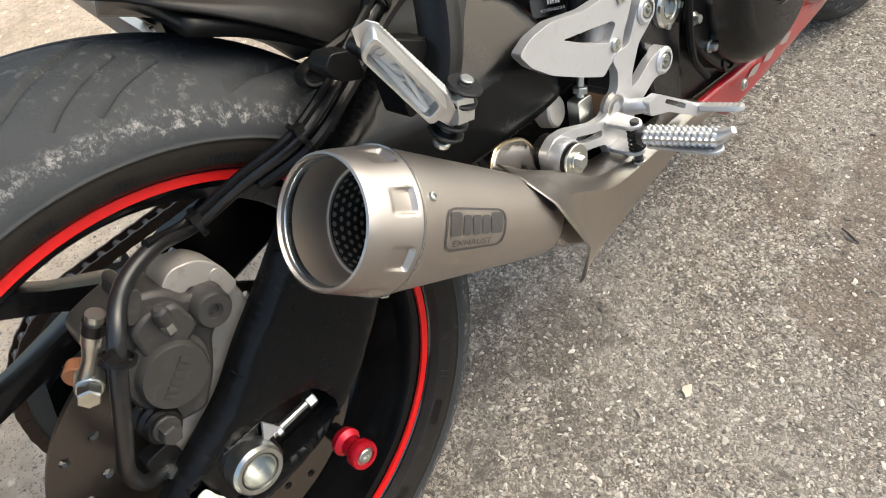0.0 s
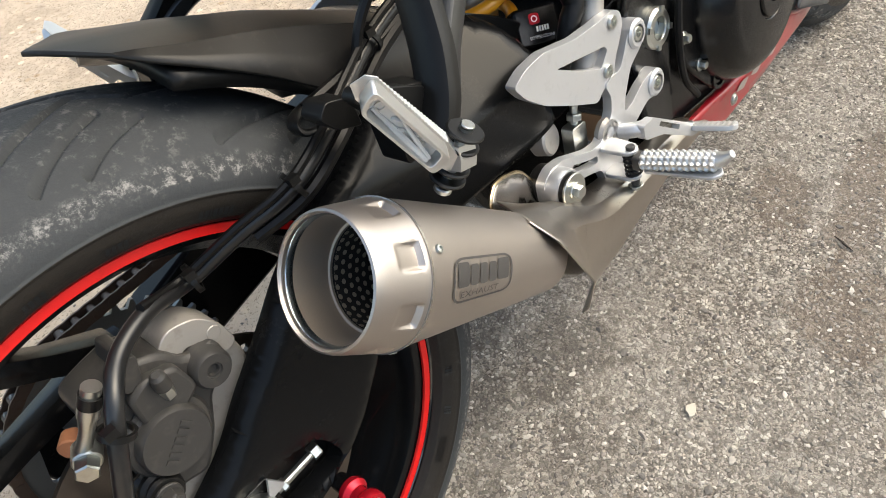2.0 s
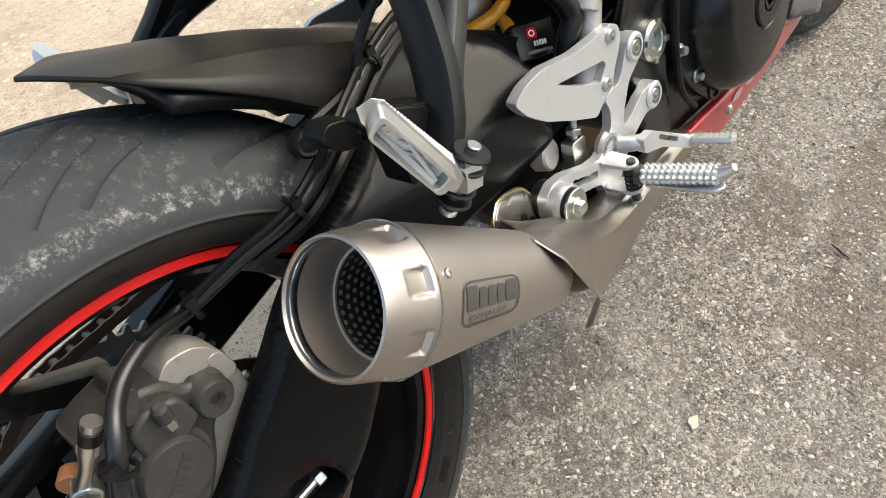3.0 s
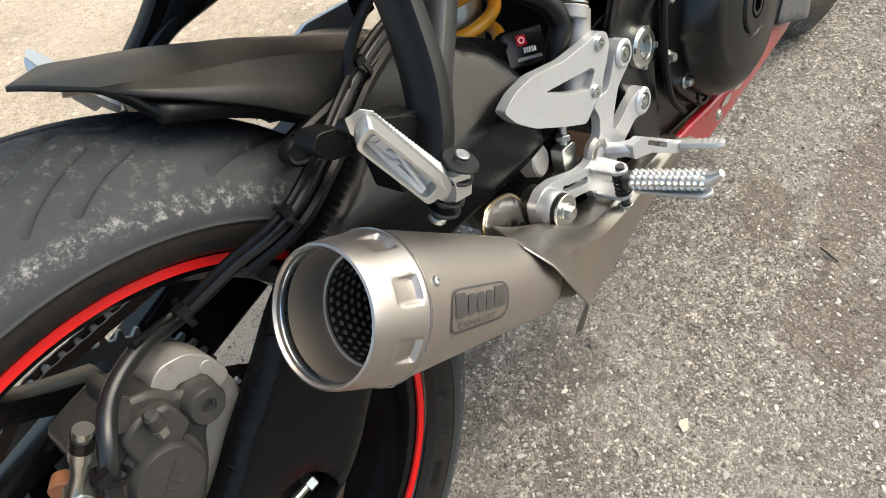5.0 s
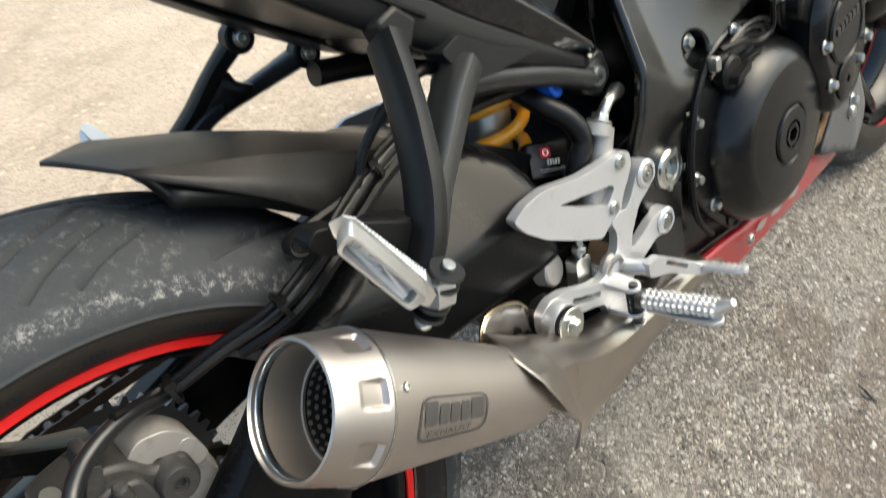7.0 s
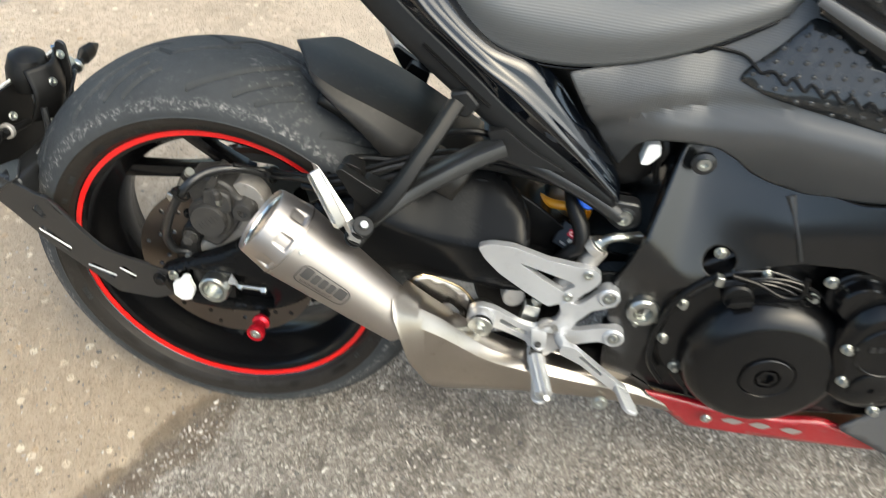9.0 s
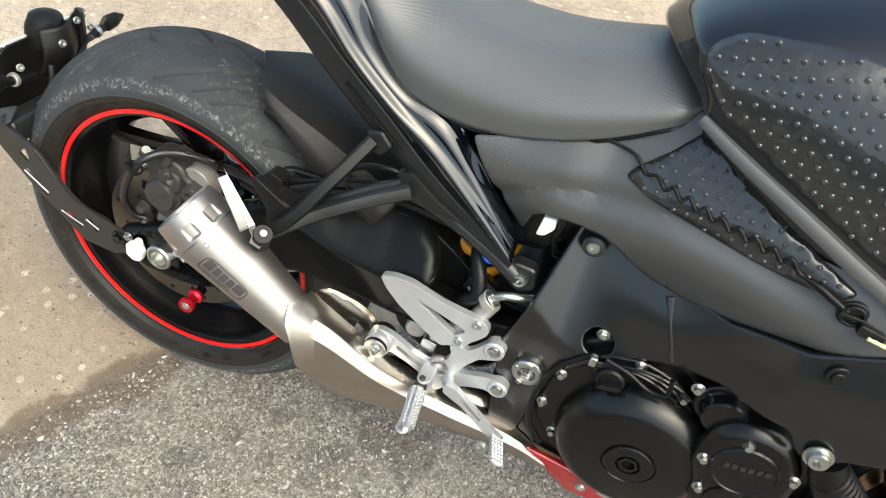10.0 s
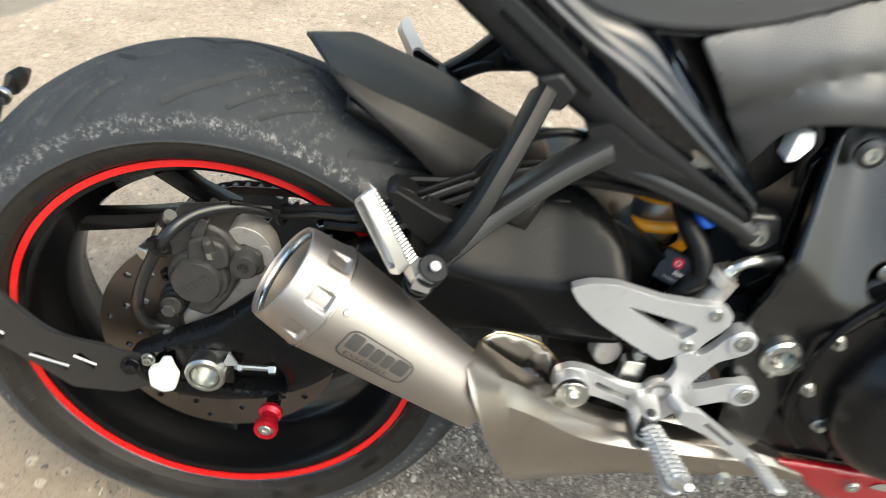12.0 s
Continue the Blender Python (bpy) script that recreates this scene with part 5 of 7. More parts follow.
# master cylinder and its hoses
master = part("master_cylinder", join(sweep([(0.462, -0.122, 0.395), (0.488, -0.124, 0.432), (0.511, -0.124, 0.482)], [0.011, 0.0135, 0.0115], 18), disc((0.500, -0.124, 0.478), (0.55, 0.03, 0.83), 0.0135, 0.012, 24, 0.001)), M_CALBRK, bike, "cast alloy rear master cylinder")
part("top_bolt", hexhead((0.508, -0.124, 0.489), (0.55, 0.03, 0.83), 0.009, 0.008, 0.012), M_ZINC, master, smooth=25)
part("outlet_pipe", sweep([(0.508, -0.126, 0.492), (0.522, -0.126, 0.503), (0.54, -0.12, 0.503), (0.556, -0.11, 0.498)], [0.006, 0.0055, 0.006, 0.0085], 14), M_ZINC, master)
part("feed_hose", sweep([(0.462, -0.118, 0.440), (0.476, -0.120, 0.466), (0.486, -0.120, 0.480), (0.482, -0.112, 0.502), (0.470, -0.095, 0.520), (0.465, -0.07, 0.535)], 0.0105, 14), M_CARBON, master, "black rubber feed hose")
part("brake_line", sweep([(0.548, -0.112, 0.500), (0.565, -0.10, 0.49), (0.58, -0.08, 0.46), (0.56, -0.06, 0.42)], 0.007, 12), M_CARBON, master)
part("pressure_clip", sweep([(0.455, -0.122, 0.446), (0.452, -0.132, 0.450), (0.462, -0.132, 0.452)], 0.0016, 6), M_ZINC, master)


# -- passenger footrests, one on each side --
def passenger_rest(s):
    y = lambda p: (p[0], s * p[1], p[2])
    upper = [(0.224, 0.200, 0.524), (0.240, 0.194, 0.542), (0.258, 0.182, 0.567), (0.275, 0.164, 0.596), (0.291, 0.142, 0.622), (0.306, 0.118, 0.647)] if s < 0 else [(0.226, 0.196, 0.548), (0.258, 0.174, 0.580), (0.283, 0.150, 0.612), (0.312, 0.127, 0.640)]
    lower = [(0.226, 0.199, 0.520), (0.244, 0.190, 0.537), (0.268, 0.174, 0.555), (0.298, 0.158, 0.573), (0.332, 0.138, 0.590), (0.365, 0.120, 0.603)] if s < 0 else [(0.226, 0.196, 0.542), (0.272, 0.166, 0.574), (0.318, 0.140, 0.588), (0.368, 0.116, 0.603)]
    top = part("passenger_bracket", sweep([y(p) for p in upper], [0.0130, 0.0150, 0.0155, 0.0150, 0.0150, 0.0150] if s < 0 else [0.013, 0.011, 0.010, 0.012], 16, 0.6 if s < 0 else 0.8, square=True), M_MATTE, bike, "matte black forked passenger footrest bracket")
    part("lower_arm", sweep([y(p) for p in lower], [0.0115, 0.0135, 0.0145, 0.0155, 0.0165, 0.0170] if s < 0 else [0.013, 0.011, 0.010, 0.013], 16, 0.68 if s < 0 else 0.8, square=True), M_FRAME, top)
    part("web", prism(rounded([(0.206, 0.512), (0.206, 0.545), (0.216, 0.565), (0.247, 0.552), (0.238, 0.514)], 0.004), s * 0.160, s * 0.186), M_MATTE, top, bevel=0.003)
    part("guard_fin", prism(rounded([(0.183, 0.576), (0.190, 0.581), (0.238, 0.554), (0.222, 0.530), (0.203, 0.545)], 0.004), s * 0.176, s * 0.189), M_MATTE, top, bevel=0.002)
    lo, hi = Vector(y((0.212, 0.208, 0.500))), Vector(y((0.227, 0.228, 0.537)))
    pin_d = (hi - lo).normalized()
    for t in (0.06, 0.26, 0.66, 0.88):
        part("pivot_lug", disc(lo.lerp(hi, t), pin_d, 0.0125, 0.0030, 28, 0.001), M_RUBBERPART, top)
    part("peg_tongue", sweep([lo.lerp(hi, 0.5) + Vector((-0.008, 0, 0.004)), lo.lerp(hi, 0.5) + Vector((0.006, 0, 0))], 0.0125, 12, 0.7, square=True), M_WORN, top, "bare aluminium hinge tongue")
    part("pivot_pin", disc(lo - pin_d * 0.002, pin_d, 0.0045, 0.046, 14), M_ZINC, top)
    part("pin_head", disc(hi, pin_d, 0.0048, 0.002, 24, 0.0006), M_ZINC, top)
    part("pin_clip", disc(lo - pin_d * 0.008, pin_d, 0.0062, 0.0045, 12, 0.001), M_ZINC, top)
    if s > 0:
        web = rounded([(0.222, 0.540), (0.232, 0.560), (0.262, 0.585), (0.284, 0.612), (0.296, 0.612), (0.298, 0.600), (0.312, 0.592), (0.300, 0.580), (0.265, 0.566)], 0.004)
        part("fork_web", skin(web, lambda x, z: 0.196 - 0.80 * (x - 0.226), step=0.012), M_MATTE, top, solid=0.006)
        for c in ((0.312, 0.127, 0.640), (0.368, 0.116, 0.603)):
            part("bracket_lug", disc(Vector(c) + Vector((0, 0.008, 0)), RIGHT, 0.0155, 0.018, 28, 0.002), M_MATTE, top)
            bolt(Vector(c) - Vector((0, 0.010, 0)), top, 0.0065, 0.006)
    # the folded peg: a tapered alloy bar with saw teeth along its tread and a cast pocket in its side
    a, b = Vector(y((0.169, 0.222, 0.604))), Vector(y((0.214, 0.222, 0.512)))
    d = (b - a).normalized()
    n1 = Vector((0.63, s * 0.71, 0.32))
    n1 = (n1 - d * n1.dot(d)).normalized()
    n2 = d.cross(n1) * (-s)
    L = (b - a).length
    peg_m = Matrix.Translation(a) @ Matrix((n1, n2, d)).transposed().to_4x4()
    teeth = [(0.0094 + (0.0007 if k % 2 else 0.0), L * (0.05 + 0.70 * k / 44)) for k in range(45)]
    bar = [(-0.004, 0.0), (0.006, 0.0), *teeth, (0.0085, L * 0.80), (0.006, L), (-0.004, L), (-0.0085, L * 0.80), (-0.0085, L * 0.10)]
    peg_bm = prism(bar, -0.010, 0.0015)
    for v in peg_bm.verts:
        if v.co.y < 0:
            v.co.y = 0.001 - 0.011 * v.co.z / L
    p = part("passenger_peg", place(peg_bm, peg_m), M_WORN, top, "folded bare aluminium passenger peg", bevel=0.0008)
    win = rounded([(0.0055, L * 0.07), (0.0060, L * 0.70), (-0.0058, L * 0.74), (-0.0060, L * 0.13)], 0.004)
    rim = rounded([(0.0080, L * 0.03), (0.0082, L * 0.77), (-0.0078, L * 0.80), (-0.0080, L * 0.10)], 0.005)
    part("pocket_rim", place(prism(rim, 0.0012, 0.0125, [win]), peg_m), M_WORN, p, bevel=0.0022, seg=3)
    part("peg_pocket", place(prism(win, 0.0010, 0.0042), peg_m), M_CLEAR, p, "pale cast recess", bevel=0.0004)
    part("pocket_ring", place(lathe([(0.0024, 0), (0.0034, 0), (0.0034, 0.0008), (0.0024, 0.0008)], (0.0, 0.0043, L * 0.20), (0, 1, 0), 18, close=True), peg_m), M_WORN, p)
    for u, w, q in ((0.001, 0.34, 0.0022), (-0.002, 0.42, 0.0016), (0.0018, 0.50, 0.002), (-0.001, 0.57, 0.0018)):
        part("cast_bump", place(sweep([(u - 0.002, 0.0046, L * w - 0.003), (u, 0.0056, L * w), (u + 0.002, 0.0046, L * w + 0.004)], [q * 0.5, q, q * 0.5], 8, 0.7), peg_m), M_CLEAR, p)
    part("bowl_ridge", place(sweep([(0.0035, 0.0045, L * 0.30), (0.001, 0.0075, L * 0.48), (-0.003, 0.0075, L * 0.70)], [0.0008, 0.0016, 0.0014], 8), peg_m), M_CLEAR, p)
    part("bowl_slope", place(sweep([(-0.0045, 0.0040, L * 0.18), (-0.0050, 0.0055, L * 0.45), (-0.0055, 0.0070, L * 0.70)], [0.0012, 0.0024, 0.0030], 8), peg_m), M_CLEAR, p)
    return top


passenger_rest(-1)
passenger_rest(1)

# -- rear mudguard --
hugger_rows = [
    mirrored([(0.119, -0.060, 0.628), (0.1185, -0.058, 0.629), (0.117, -0.054, 0.630), (0.094, -0.012, 0.640), (0.087, 0.0, 0.6425)]),
    mirrored([(0.132, -0.074, 0.619), (0.1325, -0.070, 0.6225), (0.133, -0.066, 0.626), (0.133, -0.018, 0.629), (0.133, 0.0, 0.630)]),
    mirrored([(0.159, -0.085, 0.601), (0.160, -0.077, 0.608), (0.162, -0.070, 0.6145), (0.164, -0.018, 0.619), (0.163, 0.0, 0.620)]),
    mirrored([(0.193, -0.091, 0.575), (0.202, -0.080, 0.586), (0.209, -0.070, 0.597), (0.206, -0.018, 0.603), (0.205, 0.0, 0.604)]),
    mirrored([(0.226, -0.094, 0.546), (0.238, -0.080, 0.563), (0.249, -0.067, 0.579), (0.248, -0.018, 0.586), (0.247, 0.0, 0.587)]),
    mirrored([(0.268, -0.092, 0.520), (0.278, -0.078, 0.541), (0.286, -0.064, 0.561), (0.286, -0.018, 0.567), (0.286, 0.0, 0.568)]),
    mirrored([(0.315, -0.088, 0.495), (0.330, -0.074, 0.516), (0.340, -0.062, 0.535), (0.342, -0.018, 0.538), (0.342, 0.0, 0.538)]),
]
hugger = part("mudguard", patch(hugger_rows, 8, 6, creased=True), M_HUGGER, bike, "dusty matte black plastic rear mudguard, sky light in its colour", solid=0.003, smooth=9)
liner_rows = []
for deg in np.linspace(66, 33, 6):
    r, a = (0.334 if deg > 40 else 0.338), radians(deg)
    liner_rows.append([(r * math.cos(a), y, 0.311 + (r - 0.000) * math.sin(a) - 2.2 * y * y) for y in np.linspace(-0.078, 0.078, 7)])
part("mudguard_liner", patch(liner_rows, 4, 3), M_MATTE, hugger, "black inner liner under the mudguard", solid=0.012)
part("mudguard_stay", sweep([(0.20, -0.118, 0.535), (0.185, -0.112, 0.538), (0.19, -0.10, 0.545), (0.23, -0.09, 0.545)], [0.003, 0.006, 0.006, 0.004], 10, 0.5), M_MATTE, hugger)
part("hose_guide", prism(rounded([(0.179, 0.558), (0.188, 0.566), (0.207, 0.559), (0.208, 0.536), (0.188, 0.545)], 0.004), -0.150, -0.128), M_MATTE, hugger, bevel=0.002)

# -- tail: matte lower cover, gloss upper cover, on both sides --
low = [(0.02, 0.862), (0.149, 0.779), (0.222, 0.718), (0.305, 0.654), (0.394, 0.594), (0.465, 0.562), (0.512, 0.540)]
mid = [(0.05, 0.880), (0.186, 0.792), (0.255, 0.737), (0.321, 0.687), (0.384, 0.637), (0.463, 0.584), (0.516, 0.548)]
top_line = [(0.13, 0.905), (0.245, 0.820), (0.292, 0.758), (0.338, 0.722), (0.392, 0.706), (0.452, 0.642), (0.512, 0.574)]
for s in (-1, 1):
    lower = [[(x - 0.015, s * 0.075, z + 0.015), (x, s * 0.108, z), (x * 0.6 + X * 0.4, s * 0.117, z * 0.6 + Z * 0.4), (X, s * 0.116, Z)] for (x, z), (X, Z) in zip(low, mid)]
    tail = part("tail_cover", patch(lower, 6, 5), M_TAIL, bike, "matte black lower tail cover", solid=0.003)
    across = ((0.0, 0.1165, 0.0), (0.18, 0.1225, 0.0), (0.34, 0.1280, 0.001), (0.40, 0.1270, 0.003), (0.48, 0.1215, 0.004), (0.60, 0.1185, 0.002), (0.72, 0.1165, 0.001), (0.80, 0.1110, 0.003), (0.93, 0.1000, 0.003), (1.0, 0.0960, 0.0))
    upper = [[(x + (X - x) * k, s * y, z + (Z - z) * k + lift) for k, y, lift in across] + [(X + 0.004, s * 0.080, Z - 0.016)] for (x, z), (X, Z) in zip(mid, top_line)]
    part("gloss_cover", patch(upper, 8, 5), M_GLOSS, tail, "gloss black upper tail cover", solid=0.003)
    vent = sweep([(0.262, s * 0.1185, 0.712), (0.30, s * 0.1190, 0.683), (0.345, s * 0.1190, 0.650)], 0.004, 8, 0.6)
    part("cover_slot", vent, M_ENGINE, tail)
for outline in ([(0.298, 0.662), (0.318, 0.668), (0.334, 0.652), (0.322, 0.634), (0.306, 0.636)], [(0.346, 0.622), (0.366, 0.628), (0.402, 0.604), (0.446, 0.584), (0.392, 0.586), (0.366, 0.590)]):
    mount = prism(rounded(outline, 0.004), -0.126, -0.100)
    part("arm_mount", mount, M_TAIL, bike, "matte black moulded mount on the tail cover", bevel=0.005)
part("tail_underside", patch([[(x - 0.012, y, z + 0.018) for y in (-0.078, -0.03, 0.03, 0.078)] for x, z in low], 3, 3), M_TAIL, bike, "matte black tail underside", solid=0.003)
rail_line = [(0.36, 0.095, 0.585), (0.42, 0.098, 0.570), (0.48, 0.102, 0.548), (0.528, 0.103, 0.522)]
sub = part("subframe", sweep([(x, -y, z) for x, y, z in rail_line], 0.013, 14), M_FRAME, bike, "satin black tubular subframe")
part("subframe_tube", sweep(rail_line, 0.013, 14), M_FRAME, sub)
part("subframe_lug", prism(rounded([(0.510, 0.515), (0.515, 0.545), (0.548, 0.545), (0.556, 0.515), (0.535, 0.500)], 0.008), -0.108, -0.088), M_FRAME, sub, bevel=0.003)
bolt((0.531, -0.108, 0.524), sub, 0.0095, 0.007, label="socket-head subframe bolt")
part("lug_collar", lathe([(0.011, 0), (0.0155, 0), (0.0155, 0.004), (0.011, 0.005)], (0.531, -0.106, 0.524), RIGHT, 30, close=True), M_FRAME, sub)

part("tail_inner", prism(rounded([(0.30, 0.70), (0.44, 0.72), (0.60, 0.70), (0.62, 0.64), (0.54, 0.55), (0.50, 0.545), (0.38, 0.60)], 0.01), -0.070, 0.070), M_ENGINE, bike, "black inner tail box behind the covers", bevel=0.004)

# -- seat --
seat_rows = [
    mirrored([(0.235, -0.085, 0.825), (0.235, -0.088, 0.845), (0.235, -0.05, 0.870), (0.235, 0.0, 0.875)]),
    mirrored([(0.300, -0.100, 0.742), (0.300, -0.103, 0.785), (0.300, -0.062, 0.822), (0.300, 0.0, 0.830)]),
    mirrored([(0.350, -0.106, 0.714), (0.350, -0.112, 0.762), (0.350, -0.070, 0.805), (0.350, 0.0, 0.814)]),
    mirrored([(0.420, -0.110, 0.709), (0.420, -0.118, 0.756), (0.420, -0.075, 0.800), (0.420, 0.0, 0.808)]),
    mirrored([(0.490, -0.112, 0.724), (0.490, -0.120, 0.766), (0.490, -0.072, 0.806), (0.490, 0.0, 0.814)]),
    mirrored([(0.560, -0.110, 0.752), (0.560, -0.114, 0.788), (0.558, -0.066, 0.823), (0.555, 0.0, 0.832)]),
    mirrored([(0.622, -0.106, 0.790), (0.622, -0.106, 0.812), (0.606, -0.060, 0.838), (0.585, 0.0, 0.846)]),
    mirrored([(0.640, -0.094, 0.800), (0.643, -0.090, 0.818), (0.616, -0.050, 0.838), (0.592, 0.0, 0.844)]),
]
part("seat", patch(seat_rows, 8, 8), M_SEAT, bike, "black rider seat in fine-grained vinyl", solid=0.004)
part("seat_base", patch([[(r[0][0], y, r[0][2] - 0.006) for y in np.linspace(r[0][1] * 0.97, -r[0][1] * 0.97, 5)] for r in seat_rows], 3, 3), M_ENGINE, bike, "black plastic seat base", solid=0.004)

# -- tank --
tank_rows = [
    mirrored([(0.652, -0.128, 0.806), (0.640, -0.122, 0.834), (0.606, -0.095, 0.858), (0.582, -0.045, 0.866), (0.574, 0.0, 0.868)]),
    mirrored([(0.664, -0.134, 0.802), (0.648, -0.132, 0.852), (0.622, -0.108, 0.888), (0.606, -0.05, 0.902), (0.602, 0.0, 0.905)]),
    mirrored([(0.72, -0.150, 0.775), (0.712, -0.150, 0.870), (0.70, -0.120, 0.920), (0.69, -0.06, 0.945), (0.688, 0.0, 0.950)]),
    mirrored([(0.80, -0.170, 0.740), (0.80, -0.172, 0.862), (0.80, -0.135, 0.935), (0.80, -0.07, 0.975), (0.80, 0.0, 0.985)]),
    mirrored([(0.92, -0.190, 0.715), (0.92, -0.192, 0.860), (0.92, -0.148, 0.945), (0.92, -0.08, 0.990), (0.92, 0.0, 1.002)]),
    mirrored([(1.05, -0.190, 0.700), (1.05, -0.192, 0.850), (1.05, -0.150, 0.930), (1.05, -0.08, 0.975), (1.05, 0.0, 0.985)]),
]
tank_bm = patch(tank_rows, 10, 8)
from mathutils.bvhtree import BVHTree

tank_tree = BVHTree.FromBMesh(tank_bm)
tank = part("fuel_tank", tank_bm, M_GLOSS, bike, "gloss black fuel tank", solid=0.002)


def beside(tree, lift, fall):
    """y of the skin seen from the right, a little outside it."""
    def f(x, z):
        hit = tree.ray_cast(Vector((x, -1, z)), Vector((0, 1, 0)))
        return hit[0].y - lift if hit[0] else fall
    return f


tank_y = beside(tank_tree, 0.0022, -0.15)
big_pad = rounded([(0.620, 0.868), (0.626, 0.890), (0.650, 0.908), (0.72, 0.924), (0.80, 0.932), (0.95, 0.935), (0.95, 0.735), (0.85, 0.765), (0.74, 0.803), (0.655, 0.838)], 0.012)
pad = part("tank_pad", skin(big_pad, tank_y, step=0.012), M_PAD, tank, "clear studded rubber tank grip pad", solid=0.0018)


def shrunk(poly, k):
    cx, cz = np.mean([p[0] for p in poly]), np.mean([p[1] for p in poly])
    return [(cx + (x - cx) * k, cz + (z - cz) * k) for x, z in poly]


def studs(poly, yfun, pitch, r, turn):
    """Rows of small domes on a pad."""
    bm, area = bmesh.new(), shrunk(poly, 0.955)
    c, s = math.cos(turn), math.sin(turn)
    for i in range(-60, 61):
        for j in range(-60, 61):
            u, v = pitch * (i + 0.5 * (j % 2)), pitch * 0.87 * j
            x, z = 0.75 + u * c - v * s, 0.80 + u * s + v * c
            if not within(area, x, z):
                continue
            y = yfun(x, z)
            rings = [[bm.verts.new((x + q * math.cos(a), y - h, z + q * math.sin(a))) for a in np.linspace(0, 2 * math.pi, 10, endpoint=False)] for q, h in ((r, 0), (r * 0.85, r * 0.45), (r * 0.5, r * 0.72))]
            for p, q in zip(rings, rings[1:]):
                for k in range(10):
                    bm.faces.new((p[k], p[(k + 1) % 10], q[(k + 1) % 10], q[k]))
            bm.faces.new(rings[-1])
    return bm


tagged(part("pad_studs", studs(big_pad, tank_y, 0.0148, 0.0034, 0.35), M_STUD, pad, "rows of small clear rubber studs"), kind="stuff")


# -- dark grey side panel below seat and tank --
def panel_y(x, z):
    """Leans outwards down to a soft ridge, then tucks under."""
    out = -0.120 - 0.245 * max(0, x - 0.58) + 0.010 * min(1, max(0, (0.54 - x) / 0.06))
    crease = float(np.interp(x, [0.43, 0.471, 0.525, 0.588, 0.663, 0.746, 0.85], [0.60, 0.636, 0.678, 0.694, 0.710, 0.711, 0.702]))
    d = z - max(0.668 - 0.10 * (x - 0.55), crease - 0.028)
    soft = math.sqrt(d * d + 0.018**2) - 0.018
    groove = 0.0080 * math.exp(-(((z - crease) / 0.012) ** 2)) * min(1, max(0, (0.84 - x) / 0.1))
    return out - 0.010 + soft * (0.30 if d > 0 else 0.60) + 0.18 * max(0, z - 0.70 - 0.35 * max(0, x - 0.6)) + groove


panel_outline = rounded([(0.424, 0.704), (0.480, 0.720), (0.553, 0.744), (0.620, 0.780), (0.642, 0.815), (0.70, 0.800), (0.771, 0.774), (0.881, 0.734), (0.96, 0.708), (0.96, 0.690), (0.903, 0.692), (0.848, 0.655), (0.772, 0.620), (0.715, 0.608), (0.675, 0.612), (0.652, 0.620), (0.628, 0.638), (0.602, 0.650), (0.561, 0.647), (0.532, 0.642), (0.519, 0.628), (0.514, 0.600), (0.511, 0.584), (0.500, 0.597), (0.458, 0.655)], 0.006)
panel = part("side_panel", skin(panel_outline, panel_y, step=0.009, rims=(0.003,)), M_PANEL, bike, "dark grey side panel with fine moulded lines", solid=0.004)
part("side_panel_left", skin(panel_outline, lambda x, z: -panel_y(x, z), step=0.02), M_PANEL, bike, "dark grey side panel with fine moulded lines", solid=0.004)
rail = [(0.645, 0.822), (0.70, 0.802), (0.771, 0.778), (0.83, 0.756), (0.881, 0.738), (0.96, 0.712)]
part("panel_rail", sweep([(x, min(panel_y(x, z) - 0.002, tank_y(x, z + 0.006) - 0.004), z) for x, z in rail], [0.006, 0.0075, 0.0085, 0.009, 0.009, 0.008], 14, 0.9, square=True), M_GREY, panel, "grey edge rail along the tank")
wedge = rounded([(0.600, 0.726), (0.606, 0.738), (0.634, 0.768), (0.656, 0.798), (0.672, 0.796), (0.712, 0.779), (0.784, 0.752), (0.848, 0.730), (0.836, 0.716), (0.790, 0.711), (0.745, 0.709), (0.673, 0.714), (0.632, 0.718)], 0.006)
wedge_y = lambda x, z: panel_y(x, z) - 0.0032
wp = part("side_pad", skin(wedge, wedge_y, step=0.01), M_PAD, panel, "clear studded rubber knee pad", solid=0.0018)
tagged(part("pad_studs", studs(wedge, wedge_y, 0.0140, 0.0032, 0.2), M_STUD, wp, "rows of small clear rubber studs"), kind="stuff")
curl = [(0.565, 0.752), (0.583, 0.751), (0.601, 0.750), (0.614, 0.742), (0.620, 0.739)]
for k in range(9):
    curl += [(0.631 + 0.0185 * k, 0.7425 - 0.0011 * k), (0.643 + 0.0185 * k, 0.7345 - 0.0012 * k)]
curl.append((0.800, 0.7235))
part("knee_cable", sweep([(x, wedge_y(x, z) - 0.004, z) for x, z in curl], 0.0019, 8), M_CARBON, wp, "thin wavy black cable")
part("cable_sleeve", sweep([(x, wedge_y(x, z) - 0.005, z) for x, z in ((0.797, 0.7235), (0.812, 0.722), (0.83, 0.717), (0.845, 0.713))], [0.002, 0.0042, 0.0045, 0.003], 10), M_CARBON, wp)
